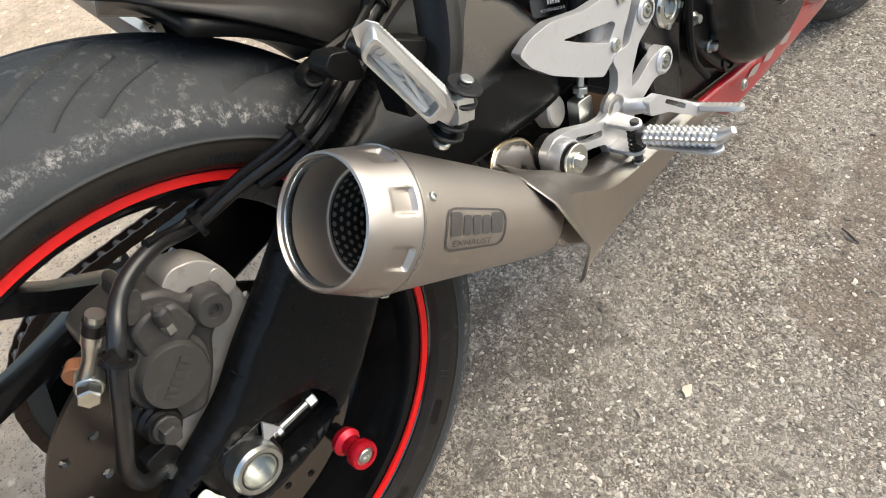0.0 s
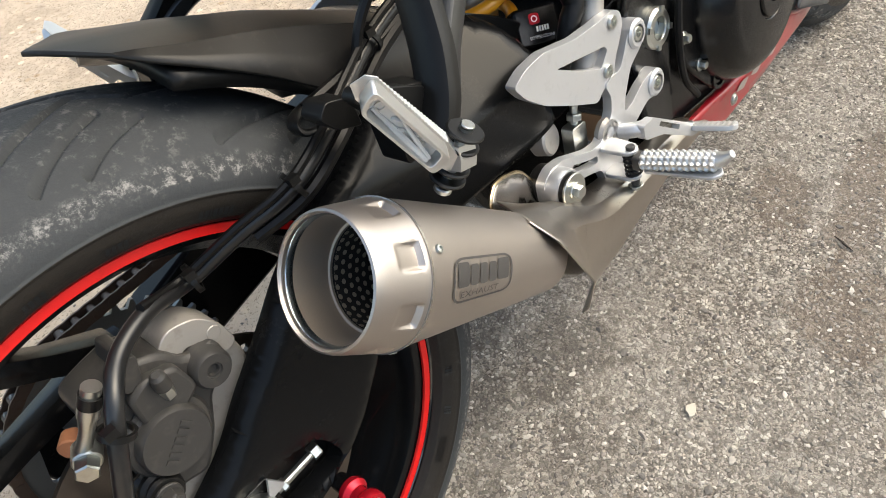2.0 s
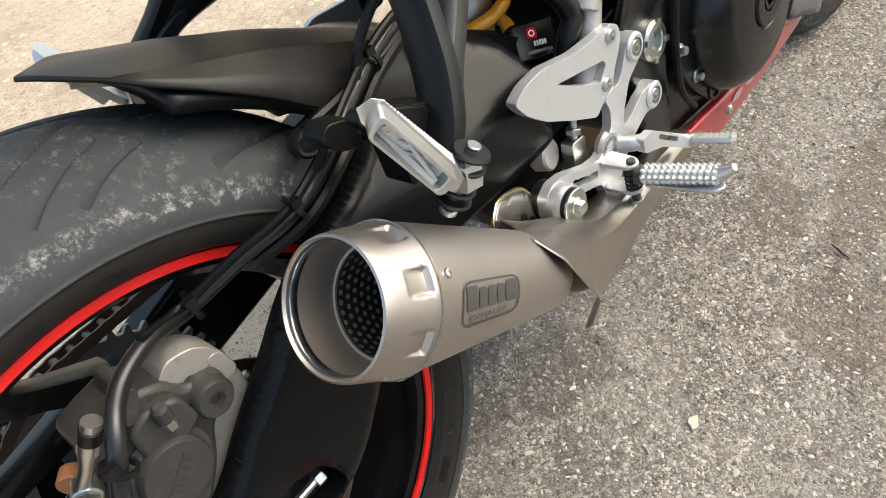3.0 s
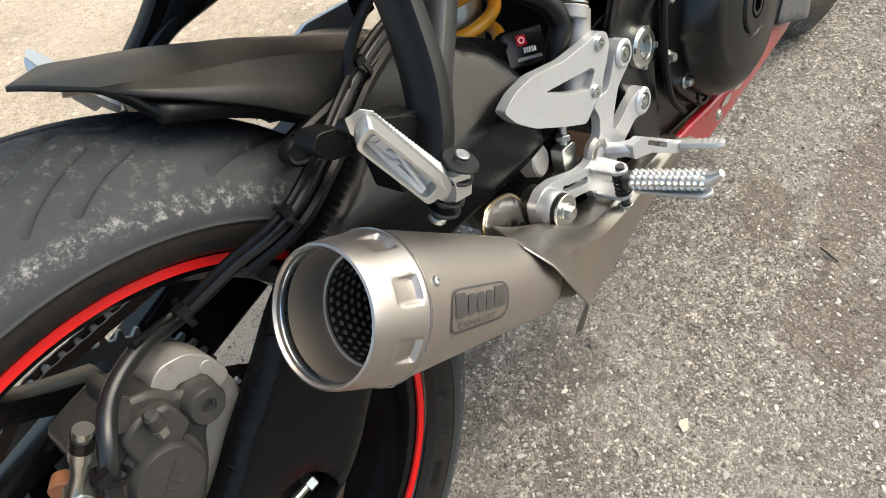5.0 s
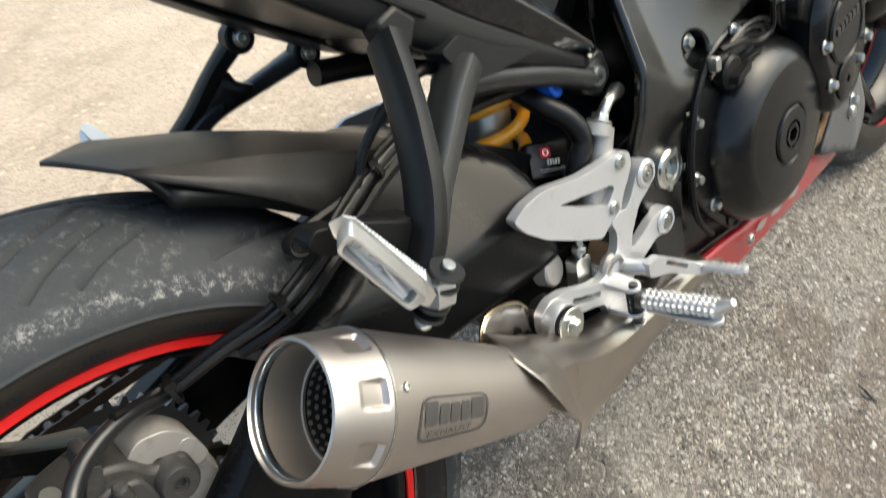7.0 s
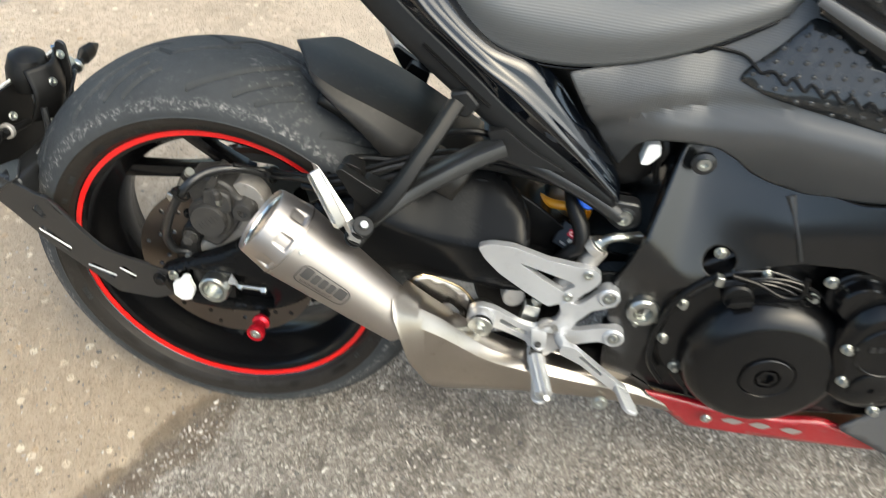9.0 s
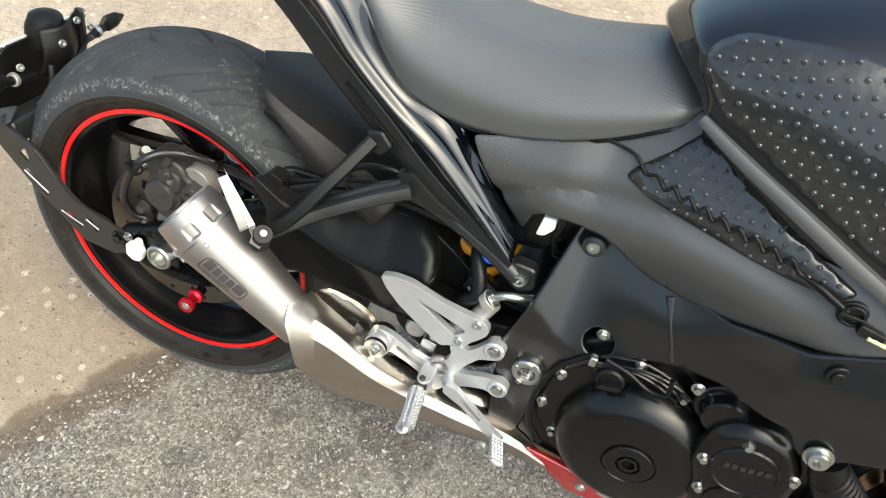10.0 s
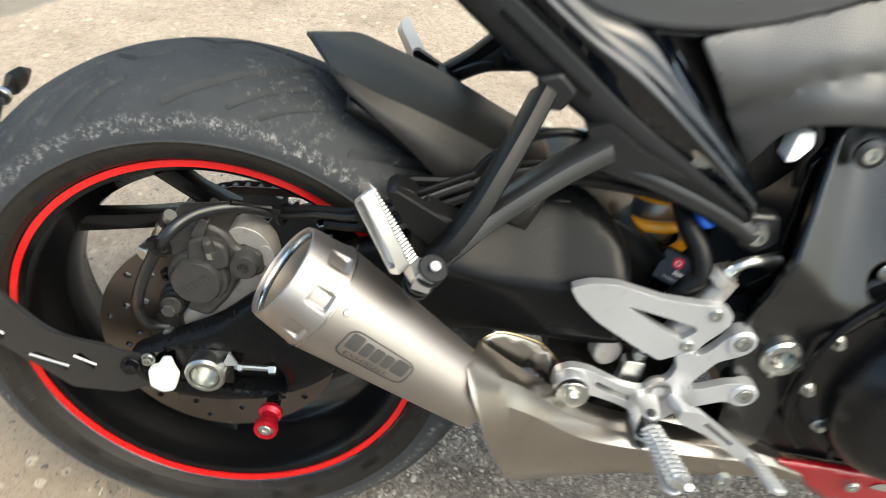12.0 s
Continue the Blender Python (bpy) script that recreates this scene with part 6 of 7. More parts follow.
plug = part("cable_plug", join(disc((0.851, panel_y(0.851, 0.711) - 0.001, 0.711), RIGHT, 0.015, 0.004, 28, 0.001), lathe([(0.009, 0.004), (0.0125, 0.004), (0.0125, 0.009), (0.009, 0.009)], (0.851, panel_y(0.851, 0.711), 0.711), RIGHT, 24, close=True), prism([(0.838, 0.709), (0.838, 0.713), (0.864, 0.713), (0.864, 0.709)], panel_y(0.851, 0.711) - 0.011, panel_y(0.851, 0.711) - 0.004), prism(rounded([(0.858, 0.700), (0.858, 0.712), (0.885, 0.708), (0.885, 0.698)], 0.003), panel_y(0.87, 0.705) - 0.012, panel_y(0.87, 0.705) - 0.003)), M_RUBBERPART, bike, "black round cable plug", bevel=0.0006)
part("yellow_tie", sweep([(0.868 + 0.004 * k, panel_y(0.88, 0.704) - 0.014, 0.7035 - 0.0004 * k) for k in range(8)], [0.0022, 0.0016] * 4, 8), M_YELLOW, plug, "ribbed pale yellow tie end")


# -- frame spar and engine plate --
def spar_y(x, z):
    """Flat foot plate; above a slanting crease the spar leans inwards at the rear and swells outwards ahead."""
    y = -0.140 - 0.217 * max(0, x - 0.6) + 0.012 * min(1, max(0, (0.475 - z) / 0.05))
    above = (x - 0.556) * 0.638 + (z - 0.520) * 0.770
    lean = max(0.0, 1 - max(0.0, x - 0.60) / 0.24)
    swell = math.exp(-(((z - 0.565 - 0.35 * max(0, x - 0.72)) / 0.035) ** 2)) * min(1, max(0, (x - 0.62) / 0.08))
    return y + 0.50 * lean * max(0.0, above) - 0.008 * swell


hole_c = (0.653, 0.500)
hole = [(hole_c[0] + 0.020 * math.cos(a), hole_c[1] + 0.020 * math.sin(a)) for a in np.linspace(0, 2 * math.pi, 28, endpoint=False)]
spar_outline = rounded([(0.578, 0.632), (0.604, 0.640), (0.628, 0.632), (0.655, 0.618), (0.701, 0.612), (0.772, 0.616), (0.848, 0.653), (0.903, 0.690), (1.02, 0.700), (1.05, 0.62), (0.97, 0.57), (0.93, 0.545), (0.915, 0.520), (0.890, 0.525), (0.874, 0.548), (0.797, 0.545), (0.745, 0.526), (0.700, 0.502), (0.640, 0.456), (0.622, 0.420), (0.610, 0.36), (0.602, 0.270), (0.560, 0.262), (0.548, 0.36), (0.535, 0.431), (0.556, 0.515)], 0.008)
frame_right = part("frame_spar", skin(spar_outline, spar_y, [hole], step=0.008, rims=(0.003,)), M_SPAR, bike, "satin black aluminium frame spar", solid=0.012)
part("frame_spar_left", skin(spar_outline, lambda x, z: -spar_y(x, z), [hole], step=0.02), M_SPAR, bike, "satin black aluminium frame spar", solid=0.012)
part("frame_inner", prism(rounded([(0.57, 0.60), (0.70, 0.60), (0.9, 0.66), (1.0, 0.66), (0.95, 0.58), (0.80, 0.55), (0.66, 0.48), (0.62, 0.30), (0.58, 0.28)], 0.02), -0.080, 0.080), M_ENGINE, bike, "dark inner frame", bevel=0.004)
part("weld_seam", sweep([(x, spar_y(x, z) - 0.006, z) for x, z in ((0.704, 0.601), (0.714, 0.580), (0.726, 0.555), (0.737, 0.530))], [0.006, 0.0022, 0.002, 0.003], 8), M_FRAME, frame_right)
bolt((0.655, -0.128, 0.508), frame_right, 0.006, 0.006, style="hex")
part("pivot_nut", join(lathe([(0.0115, 0), (0.0215, 0), (0.0215, 0.005), (0.019, 0.008), (0.0125, 0.008), (0.0115, 0.006)], (0.586, -0.134, 0.401), RIGHT, 48, close=True), lathe([(0.0115, 0.0065), (0.0115, 0.0), (0.0005, 0.0)], (0.586, -0.134, 0.401), RIGHT, 6), *[place(prism([(-0.003, 0.0165), (-0.003, 0.0222), (0.003, 0.0222), (0.003, 0.0165)], -0.1435, -0.141), Matrix.Translation((0.586, 0, 0.401)) @ Matrix.Rotation(radians(90 * k + 20), 4, "Y")) for k in range(4)]), M_ZINC, frame_right, "plated castellated pivot nut", smooth=28)
part("panel_bolt_collar", lathe([(0.008, 0), (0.014, 0), (0.014, 0.004), (0.008, 0.006)], (0.600, -0.112, 0.618), RIGHT, 28, close=True), M_FRAME, frame_right)
bolt((0.600, -0.113, 0.618), frame_right, 0.0085, 0.006)
part("panel_plug", join(disc((0.871, spar_y(0.871, 0.645) - 0.004, 0.645), (0.2, -1, 0), 0.013, 0.004, 28, 0.001), disc((0.871, spar_y(0.871, 0.645) - 0.008, 0.645), (0.2, -1, 0), 0.007, 0.003, 24, 0.001)), M_MATTE, frame_right)
bolt((0.908, -0.216, 0.538), frame_right, 0.012, 0.010, label="large plated engine bolt")
part("relay_cover", prism(rounded([(0.530, 0.602), (0.533, 0.630), (0.547, 0.632), (0.550, 0.618), (0.540, 0.604)], 0.003), -0.112, -0.09), M_WHITE, bike, "pale grey electrical connector", bevel=0.001)
part("wire_loom", join(sweep([(0.548, -0.10, 0.64), (0.556, -0.105, 0.622), (0.552, -0.10, 0.60), (0.560, -0.09, 0.57)], 0.004, 8), sweep([(0.39, -0.09, 0.58), (0.43, -0.10, 0.565), (0.47, -0.098, 0.55), (0.51, -0.09, 0.53)], 0.006, 8), sweep([(0.2, -0.10, 0.545), (0.28, -0.095, 0.55), (0.36, -0.09, 0.565), (0.44, -0.085, 0.555)], 0.005, 8)), M_CARBON, bike, "black wiring loom")

# -- shock absorber --
coil = []
for k in range(121):
    a = 2 * math.pi * k / 20
    base = Vector((0.448, -0.012, 0.40)).lerp(Vector((0.488, -0.012, 0.60)), k / 120)
    coil.append(base + Vector((0.040 * math.cos(a), 0.040 * math.sin(a), 0)))
shock = part("shock_spring", sweep(coil, 0.0068, 10, per=3), M_ORANGE, bike, "orange coil spring of the rear shock")
part("shock_body", sweep([(0.445, -0.012, 0.39), (0.467, -0.012, 0.50), (0.492, -0.012, 0.62)], [0.026, 0.028, 0.026], 20), M_ZINC, shock)
part("shock_collar", disc((0.470, -0.012, 0.515), (0.24, 0, 0.97), 0.033, 0.012, 36, 0.002), M_ZINC, shock)
part("damping_knob", disc((0.480, -0.078, 0.528), (0.3, -0.9, 0.3), 0.013, 0.024, 20, 0.002), M_BLUE, shock, "blue anodised adjuster")
su = Vector((0.0220, -0.0124, -0.0045)).normalized()
sn = Vector((0.35, 0.80, -0.50))
sn = (sn - su * sn.dot(su)).normalized()
sm = Matrix.Translation((0.480, -0.0747, 0.4635)) @ Matrix((su, sn, su.cross(sn))).transposed().to_4x4()
sticker = part("maker_sticker", place(prism(rounded([(-0.020, -0.026), (-0.020, 0.012), (0.026, 0.012), (0.026, -0.026)], 0.004), 0.0008, 0.03), sm), M_ENGINE, bike, "black cover sticker with red badge and white writing", bevel=0.003)
part("sticker_badge", place(join(prism(rounded([(-0.0052, -0.0052), (-0.0052, 0.0052), (0.0052, 0.0052), (0.0052, -0.0052)], 0.0025), -0.0002, 0.001)), sm), M_REDALU, sticker, "small red badge")
part("badge_ring", place(lathe([(0.0022, 0), (0.0032, 0), (0.0032, 0.0004), (0.0022, 0.0004)], (0, -0.0005, 0), (0, 1, 0), 20, close=True), sm), M_WHITE, sticker)
part("sticker_bars", place(join(*[prism([(0.0002 + 0.0027 * i, -0.0125), (0.0005 + 0.0027 * i, -0.0075), (0.0023 + 0.0027 * i, -0.0075), (0.0020 + 0.0027 * i, -0.0125)], 0.0001, 0.0009) for i in range(5)]), sm), M_WHITE, sticker, smooth=0)
wd = word("SOSPENSIONI", 0.0046)
wide = max(v.co.x for v in wd.verts)
for v in wd.verts:
    v.co = (-0.0085 + v.co.x * 0.0257 / wide, 0.0004, -0.0192 + v.co.z)
part("sticker_word", place(wd, sm), M_WHITE, sticker, smooth=0)

# -- engine --
engine = part("engine", prism(rounded([(0.60, 0.26), (0.60, 0.46), (0.68, 0.52), (0.80, 0.545), (0.95, 0.58), (1.02, 0.50), (1.0, 0.33), (0.95, 0.27), (0.75, 0.24)], 0.02), -0.128, 0.13), M_ENGINE, bike, "satin black four-cylinder engine", bevel=0.006)
cover_c = (0.750, -0.128, 0.367)
part("clutch_flange", prism(rounded([(0.612, 0.345), (0.615, 0.43), (0.65, 0.485), (0.71, 0.51), (0.78, 0.488), (0.815, 0.44), (0.835, 0.36), (0.815, 0.30), (0.75, 0.262), (0.68, 0.27)], 0.03), -0.146, -0.12), M_ENGINE, engine, bevel=0.003)
clutch = part("clutch_cover", lathe([(0.108, 0.006), (0.1065, 0.020), (0.1035, 0.031), (0.0985, 0.040), (0.0915, 0.0475), (0.0835, 0.0525), (0.0765, 0.0550), (0.074, 0.0548), (0.0715, 0.0555), (0.036, 0.0575), (0.0345, 0.0555), (0.033, 0.0555), (0.032, 0.059), (0.0305, 0.060), (0.0165, 0.060), (0.0155, 0.0565), (0.0145, 0.0565)], cover_c, RIGHT, 96), M_ENGINE, engine, "round black clutch cover", smooth=32)
part("cover_socket", lathe([(0.0145, 0.0565), (0.014, 0.060), (0.0095, 0.060), (0.009, 0.052), (0.0005, 0.052)], cover_c, RIGHT, 6), M_ENGINE, clutch, smooth=20)
for k, (dx, dz) in enumerate(((0.0, 0.0), (0.008, 0.010), (0.016, 0.020))):
    part("cover_fin", sweep([(0.655 + dx * 0.4, -0.150, 0.470 + dz * 0.5), (0.70 + dx, -0.154, 0.490 + dz * 0.5), (0.745 + dx, -0.154, 0.483 + dz * 0.6), (0.785 + dx * 0.7, -0.150, 0.455 + dz)], 0.0028, 8), M_ENGINE, clutch)
part("oil_filler_cap", join(disc((0.684, -0.145, 0.466), RIGHT, 0.0185, 0.016, 28, 0.003), prism(rounded([(0.669, 0.458), (0.673, 0.466), (0.699, 0.474), (0.697, 0.465)], 0.002), -0.172, -0.160)), M_MATTE, engine, "black oil filler cap", bevel=0.0015)
for x, z in ((0.627, 0.434), (0.619, 0.372), (0.648, 0.324), (0.710, 0.500), (0.775, 0.477), (0.799, 0.439), (0.818, 0.347), (0.831, 0.350)):
    bolt((x, -0.146, z), engine, 0.0050, 0.009, style="hex", label="plated cover bolt")
part("hose_bracket", prism(rounded([(0.650, 0.480), (0.650, 0.494), (0.659, 0.494), (0.659, 0.480)], 0.002), -0.162, -0.152), M_ZINC, engine, bevel=0.001)
part("drain_hose", sweep([(0.668, -0.156, 0.496), (0.70, -0.160, 0.492), (0.730, -0.164, 0.482), (0.750, -0.168, 0.490), (0.745, -0.172, 0.52)], 0.003, 8), M_CARBON, engine)
part("side_cable", sweep([(0.655, -0.148, 0.49), (0.622, -0.150, 0.45), (0.607, -0.150, 0.39), (0.612, -0.148, 0.33), (0.64, -0.146, 0.29)], 0.004, 8), M_CARBON, engine)
gen = part("signal_cover", prism(rounded([(0.806, 0.425), (0.812, 0.486), (0.846, 0.516), (0.898, 0.512), (0.932, 0.464), (0.935, 0.40), (0.915, 0.352), (0.870, 0.338), (0.830, 0.352), (0.826, 0.39)], 0.02), -0.192, -0.12), M_ENGINE, engine, "black ignition cover with plated bolts", bevel=0.013, seg=2)
part("cover_disc", lathe([(0.040, 0.0), (0.041, 0.002), (0.039, 0.0045), (0.037, 0.0045), (0.036, 0.003), (0.0005, 0.003)], (0.868, -0.191, 0.445), RIGHT, 48), M_ENGINE, gen)
part("maker_bars", join(*[prism([(0.842 + 0.0092 * i, 0.4435 + 0.002 * i), (0.842 + 0.0092 * i, 0.4515 + 0.002 * i), (0.8485 + 0.0092 * i, 0.4525 + 0.002 * i), (0.8485 + 0.0092 * i, 0.4445 + 0.002 * i)], -0.1955, -0.193) for i in range(6)]), M_FRAME, gen, smooth=0)
part("small_disc", lathe([(0.026, 0.0), (0.026, 0.003), (0.024, 0.004), (0.0045, 0.004), (0.004, 0.0), (0.0005, 0.0)], (0.872, -0.191, 0.382), RIGHT, 36), M_ENGINE, gen)
for x, z in ((0.820, 0.440), (0.836, 0.388), (0.854, 0.488), (0.920, 0.462), (0.926, 0.412), (0.905, 0.393), (0.893, 0.345)):
    bolt((x, -0.190, z), gen, 0.0054, 0.008, style="hex", label="plated cover bolt")
pump = part("water_neck", lathe([(0.022, -0.03), (0.036, -0.004), (0.037, 0.0), (0.037, 0.004), (0.035, 0.006), (0.030, 0.0065), (0.0285, 0.009), (0.0275, 0.022), (0.026, 0.025), (0.0005, 0.026)], (0.818, -0.152, 0.497), (0.04, -0.97, -0.06), 56), M_ENGINE, engine, "black round water pump neck", smooth=22)
bolt((0.779, -0.158, 0.512), pump, 0.0055, 0.008, style="hex", label="plated cover bolt")
part("sight_glass", join(lathe([(0.012, 0), (0.0165, 0), (0.0165, 0.008), (0.012, 0.008)], (0.690, -0.140, 0.286), RIGHT, 28, close=True), disc((0.690, -0.140, 0.286), RIGHT, 0.012, 0.004, 24)), M_ENGINE, engine)
part("radiator_hose", sweep([(0.93, -0.19, 0.52), (0.96, -0.185, 0.47), (1.0, -0.17, 0.43), (1.04, -0.14, 0.41), (1.08, -0.10, 0.42)], 0.022, 16), M_CARBON, engine, "ribbed black coolant hose")
for k in range(10):
    t = k / 9
    part("hose_rib", lathe([(0.022, -0.002), (0.0245, 0), (0.022, 0.002)], Vector((0.945, -0.188, 0.495)).lerp(Vector((1.02, -0.155, 0.418)), t), (0.075, 0.033, -0.077), 20), M_CARBON, engine)
part("header_pipe", sweep([(1.02, -0.07, 0.46), (1.06, -0.07, 0.38), (1.075, -0.07, 0.30), (1.05, -0.07, 0.22), (0.98, -0.06, 0.19)], 0.021, 18), M_TAN, engine, "heat-browned exhaust header")
part("header_pipe", sweep([(1.02, 0.0, 0.46), (1.06, 0.0, 0.38), (1.075, 0.0, 0.30), (1.05, 0.0, 0.22), (0.98, 0.0, 0.19)], 0.021, 18), M_TAN, engine, "heat-browned exhaust header")
part("radiator", prism(rounded([(1.04, 0.45), (1.10, 0.72), (1.13, 0.72), (1.08, 0.44)], 0.008), -0.18, 0.18), M_ENGINE, bike, "black radiator", bevel=0.003)
for s in (-1, 1):
    part("fork_leg", sweep([(1.40, s * 0.085, 0.285), (1.32, s * 0.09, 0.56), (1.22, s * 0.10, 0.86)], [0.028, 0.027, 0.026], 20), M_ENGINE, bike, "black fork leg")

# -- belly pan --
def belly_y(x, z):
    return -0.142 + 0.55 * max(0, 0.262 - z) * 0.35 + 0.03 * max(0, x - 0.85)


red_outline = rounded([(0.614, 0.262), (0.640, 0.262), (0.70, 0.252), (0.760, 0.243), (0.82, 0.246), (0.880, 0.256), (1.00, 0.212), (0.98, 0.207), (0.81, 0.198), (0.705, 0.194), (0.670, 0.222)], 0.004)
belly = part("belly_pan", skin(red_outline, belly_y, step=0.010), M_BELLY, bike, "dusty red painted belly pan", solid=0.004)
part("pan_flange", sweep([(x, belly_y(x, z) + 0.002, z) for x, z in ((0.614, 0.263), (0.70, 0.254), (0.76, 0.246), (0.82, 0.248), (0.88, 0.258), (0.94, 0.234), (1.0, 0.213))], [0.002, 0.006, 0.006, 0.006, 0.006, 0.005, 0.002], 10, 0.5), M_BELLY, belly)
part("pan_flake", join(*[skin(rounded([(x, 0.226), (x + 0.012, 0.236), (x + 0.035, 0.230), (x + 0.024, 0.218)], 0.005), lambda a, b: belly_y(a, b) - 0.0035, step=0.008) for x in (0.745, 0.785, 0.83)]), M_CALBRK, belly, "faded grey lettering remains", smooth=0)
bolt((0.722, -0.146, 0.232), belly, 0.006, 0.003)
part("front_pan", skin(rounded([(0.895, 0.262), (0.93, 0.305), (0.968, 0.345), (0.985, 0.40), (1.01, 0.34), (1.085, 0.250), (1.07, 0.226), (1.00, 0.216)], 0.008), lambda x, z: -0.150 + 0.25 * max(0, x - 1.0), step=0.012), M_GREY, bike, "dark grey front belly cover", solid=0.004)
bolt((0.985, -0.153, 0.282), belly, 0.008, 0.004)
part("sump", prism(rounded([(0.62, 0.20), (0.62, 0.27), (0.98, 0.28), (0.98, 0.20), (0.8, 0.17)], 0.02), -0.11, 0.11), M_TAN, bike, "brown heat-stained sump and collector", bevel=0.01)
part("pan_left", skin(red_outline, lambda x, z: -belly_y(x, z), step=0.02), M_BELLY, bike, "dusty red painted belly pan", solid=0.004)

# -- number plate holder on the swingarm --
arm_shape = rounded([(-0.300, 0.402), (-0.282, 0.440), (-0.243, 0.420), (-0.226, 0.416), (-0.222, 0.402), (-0.163, 0.343), (-0.085, 0.323), (-0.058, 0.318), (-0.052, 0.285), (-0.094, 0.266), (-0.150, 0.268), (-0.176, 0.290), (-0.235, 0.335), (-0.276, 0.378)], 0.005)
arm_slots = [rounded(q, 0.003) for q in ([(-0.255, 0.394), (-0.243, 0.406), (-0.234, 0.385), (-0.243, 0.382)], [(-0.251, 0.363), (-0.243, 0.369), (-0.208, 0.337), (-0.212, 0.327)], [(-0.190, 0.311), (-0.180, 0.315), (-0.148, 0.299), (-0.153, 0.290)], [(-0.143, 0.314), (-0.134, 0.318), (-0.118, 0.302), (-0.124, 0.294)])]
holder = part("plate_holder", prism(arm_shape, -0.121, -0.117, arm_slots), M_FRAME, bike, "black slotted number plate holder arm", bevel=0.0012)
for q in arm_slots[1:]:
    lower = sorted(q, key=lambda p: p[0] + p[1] * 0.2)
    part("slot_edge", sweep([(lower[0][0], -0.1212, lower[0][1]), (lower[-1][0], -0.1212, lower[-1][1])], 0.0013, 8), M_ALU, holder, "thin silver bar along the slot")
part("arm_tab", place(prism(rounded([(-0.03, -0.022), (-0.03, 0.024), (0.022, 0.016), (0.026, -0.018)], 0.006), -0.0015, 0.0015), Matrix.Translation((-0.287, -0.105, 0.436)) @ pose(0, 0, 0, -62, -35, 0)), M_FRAME, holder, bevel=0.0008)
part("arm_flange", sweep([(-0.280, -0.118, 0.437), (-0.243, -0.117, 0.418), (-0.226, -0.117, 0.411), (-0.163, -0.117, 0.342), (-0.10, -0.117, 0.325)], 0.004, 8, 0.4), M_FRAME, holder)
bolt((-0.082, -0.122, 0.306), holder, 0.0075, 0.008, style="hex", mat=M_ENGINE)
bolt((-0.062, -0.122, 0.318), holder, 0.0055, 0.006)
part("cross_arm", prism(rounded([(-0.300, 0.398), (-0.295, 0.440), (-0.262, 0.438), (-0.258, 0.405), (-0.275, 0.390)], 0.008), -0.116, 0.045), M_FRAME, holder, bevel=0.003)
pm = Matrix.Translation((-0.318, 0.010, 0.468)) @ Matrix.Rotation(radians(10), 4, "Y")
backing = rounded([(-0.090, -0.066), (-0.094, 0.050), (-0.078, 0.064), (0.076, 0.064), (0.092, 0.050), (0.072, -0.012), (0.052, -0.020), (0.040, -0.066)], 0.008)
up_m = pm @ Matrix.Rotation(radians(90), 4, "Z")
part("plate_back", place(prism(backing, -0.003, 0.001, [rounded([(0.012, 0.004), (0.006, 0.030), (0.052, 0.034), (0.064, 0.006)], 0.006)]), up_m), M_MATTE, holder, "black number plate backing", bevel=0.001)
part("number_plate", place(prism(rounded([(-0.0925, -0.068), (-0.0965, 0.052), (-0.079, 0.0665), (0.078, 0.0665), (0.0945, 0.052), (0.0945, -0.068)], 0.006), 0.0015, 0.0030), up_m), M_WHITE, holder, "white number plate seen from behind")
hood = lathe([(0.0005, 0.0), (0.030, 0.0), (0.034, 0.012), (0.033, 0.030), (0.027, 0.046), (0.012, 0.054), (0.0005, 0.055)], (-0.303, 0.010, 0.512), (0.12, 0, 1), 28)
for v in hood.verts:
    v.co.x = -0.303 + (v.co.x + 0.303) * 0.8
part("tail_light", hood, M_MATTE, holder, "black tail light housing")
part("light_bracket", prism(rounded([(-0.300, 0.470), (-0.288, 0.540), (-0.280, 0.566), (-0.268, 0.562), (-0.266, 0.525), (-0.272, 0.470)], 0.005), 0.052, 0.058), M_FRAME, holder, bevel=0.001)
part("light_cover", patch([[(-0.288, -0.028, 0.475), (-0.270, 0.010, 0.470), (-0.288, 0.050, 0.475)], [(-0.276, -0.026, 0.512), (-0.258, 0.010, 0.512), (-0.276, 0.050, 0.512)], [(-0.288, -0.020, 0.548), (-0.268, 0.012, 0.552), (-0.284, 0.052, 0.555)]], 6, 6), M_MATTE, holder, solid=0.003)
for k, (yy, zz) in enumerate(((-0.030, 0.455), (-0.006, 0.445), (0.018, 0.448))):
    part("bracket_rib", sweep([(-0.284, yy - 0.03, zz - 0.03), (-0.268, yy, zz), (-0.272, yy + 0.012, zz + 0.04)], 0.005, 8), M_FRAME, holder)
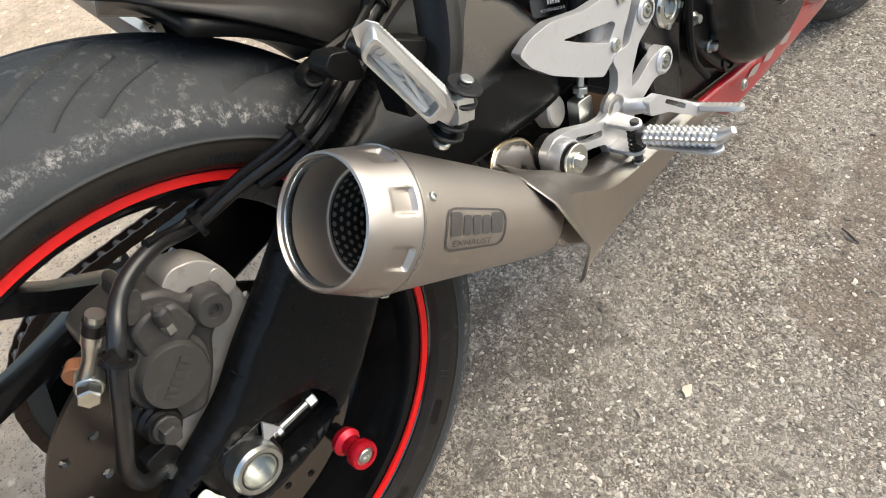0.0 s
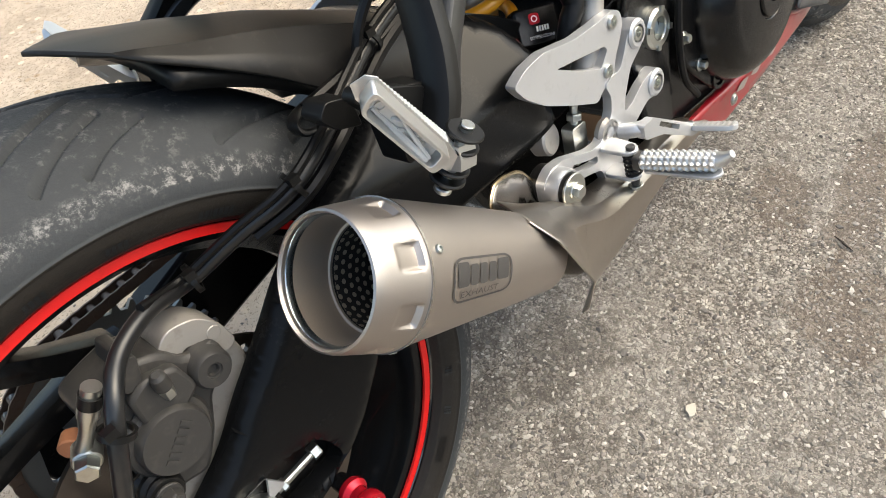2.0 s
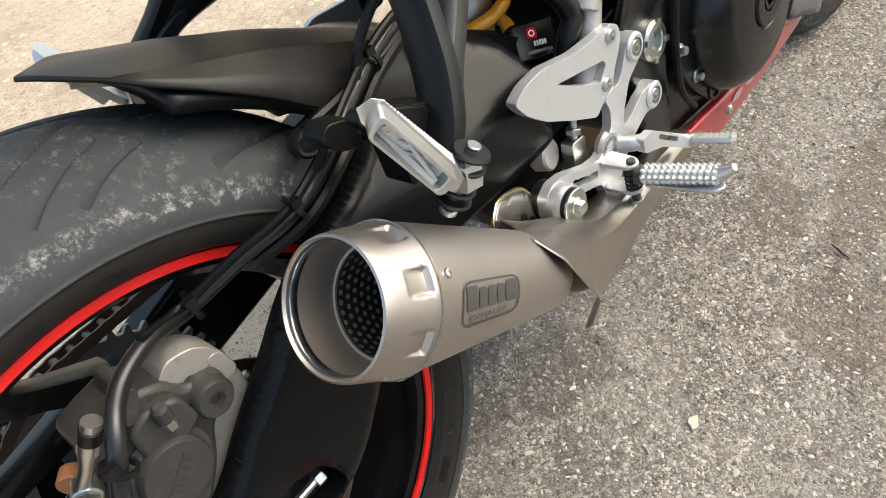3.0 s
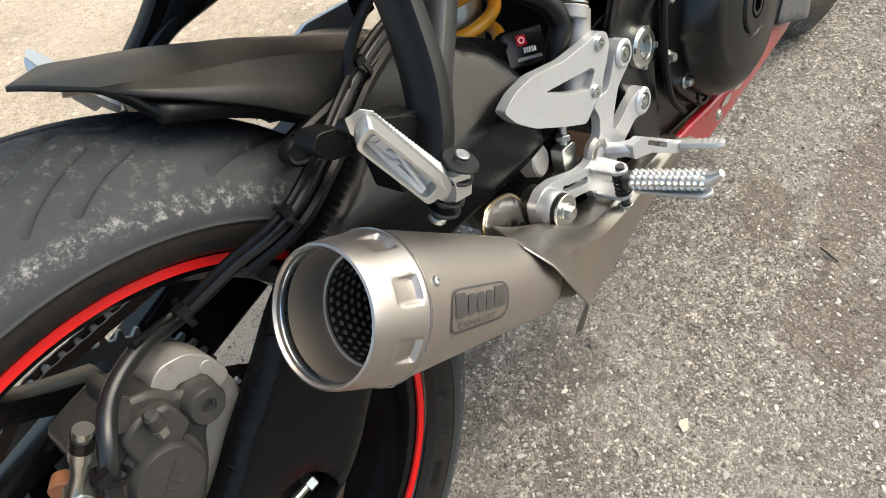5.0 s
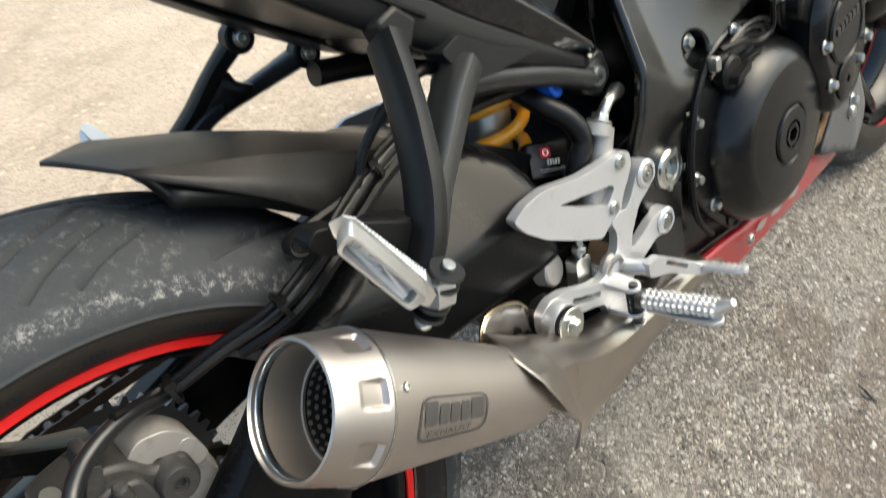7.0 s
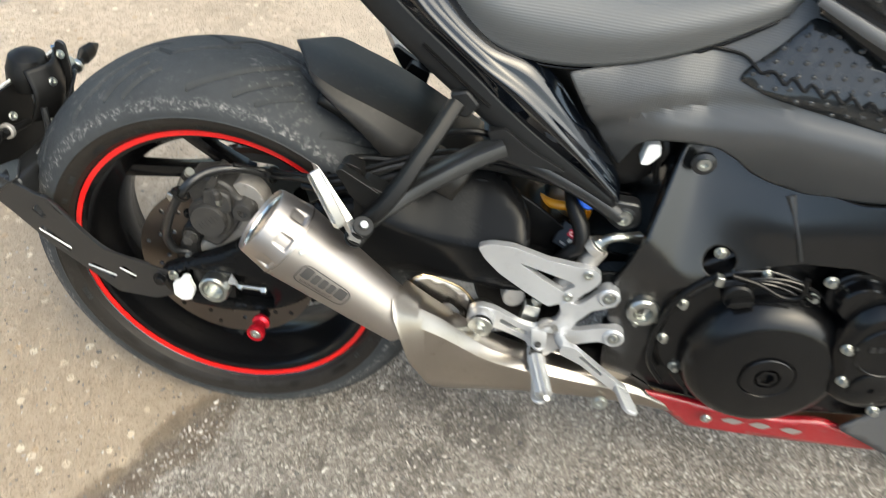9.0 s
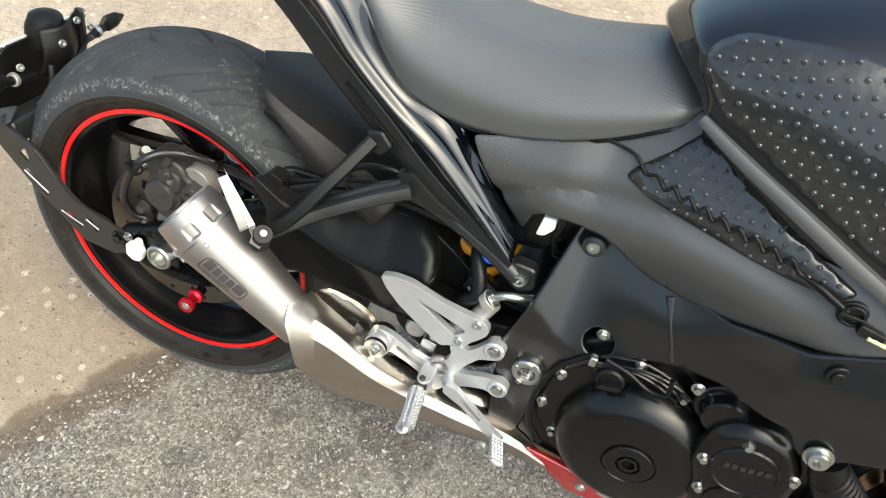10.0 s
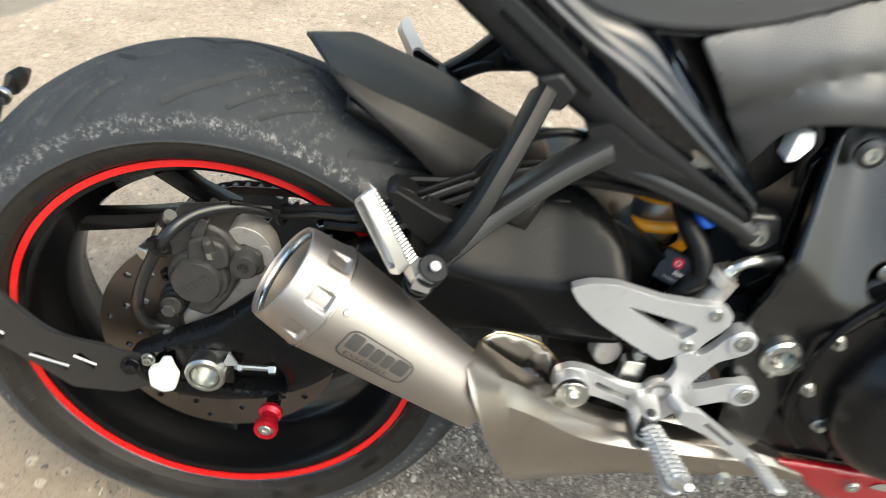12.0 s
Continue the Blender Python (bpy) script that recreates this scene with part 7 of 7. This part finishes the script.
for yy, zz in ((-0.066, 0.523), (0.097, 0.529)):
    for turn in (45, 135):
        part("plate_clip", place(prism(rounded([(-0.010, -0.003), (-0.010, 0.003), (0.010, 0.003), (0.010, -0.003)], 0.002), -0.004, 0.002), Matrix.Translation((-0.312, yy, zz)) @ Matrix.Rotation(radians(90), 4, "Z") @ Matrix.Rotation(radians(turn), 4, "Y")), M_BLUED, holder, "pale blue-grey plastic plate screw")
for x, yy, z in ((-0.262, 0.0, 0.528), (-0.272, 0.045, 0.548), (-0.284, 0.085, 0.520), (-0.290, -0.060, 0.500), (-0.268, -0.012, 0.470), (-0.270, -0.070, 0.425), (-0.270, -0.052, 0.428)):
    bolt((x, yy, z), holder, 0.0045, 0.005, d=(1, -0.4, 0.4))
for s, v in ((1, Vector((-0.292, 0.140, 0.506))), (-1, Vector((-0.300, -0.098, 0.484)))):
    part("turn_signal", sweep([v + Vector((0.0, -s * 0.022, -0.004)), v + Vector((0, -s * 0.006, 0)), v + Vector((0.003, s * 0.014, 0.003)), v + Vector((0.005, s * 0.030, 0.005))], [0.006, 0.0150, 0.0130, 0.003], 14, 0.55, up=(0, 0, 1)), M_MATTE, holder, "small black arrow-shaped turn signal")
    part("signal_stalk", sweep([v + Vector((0.004, -s * 0.075, -0.012)), v + Vector((0, -s * 0.018, -0.004))], [0.005, 0.0075], 12), M_MATTE, holder)
    part("signal_collar", disc(v + Vector((0, -s * 0.036, -0.006)), (0, s, 0.1), 0.0110, 0.008, 20, 0.001), M_ZINC if s > 0 else M_CALBRK, holder)
part("signal_wire", sweep([(-0.285, 0.09, 0.50), (-0.265, 0.06, 0.515), (-0.255, 0.02, 0.500), (-0.262, -0.01, 0.47), (-0.27, -0.04, 0.44)], 0.003, 8), M_CARBON, holder)

# -- side stand, out of sight on the left, carries the lean --
part("side_stand", sweep([(0.62, 0.13, 0.27), (0.64, 0.20, 0.15), (0.66, 0.245, 0.072)], [0.013, 0.012, 0.014], 12), M_ENGINE, bike, "black side stand")
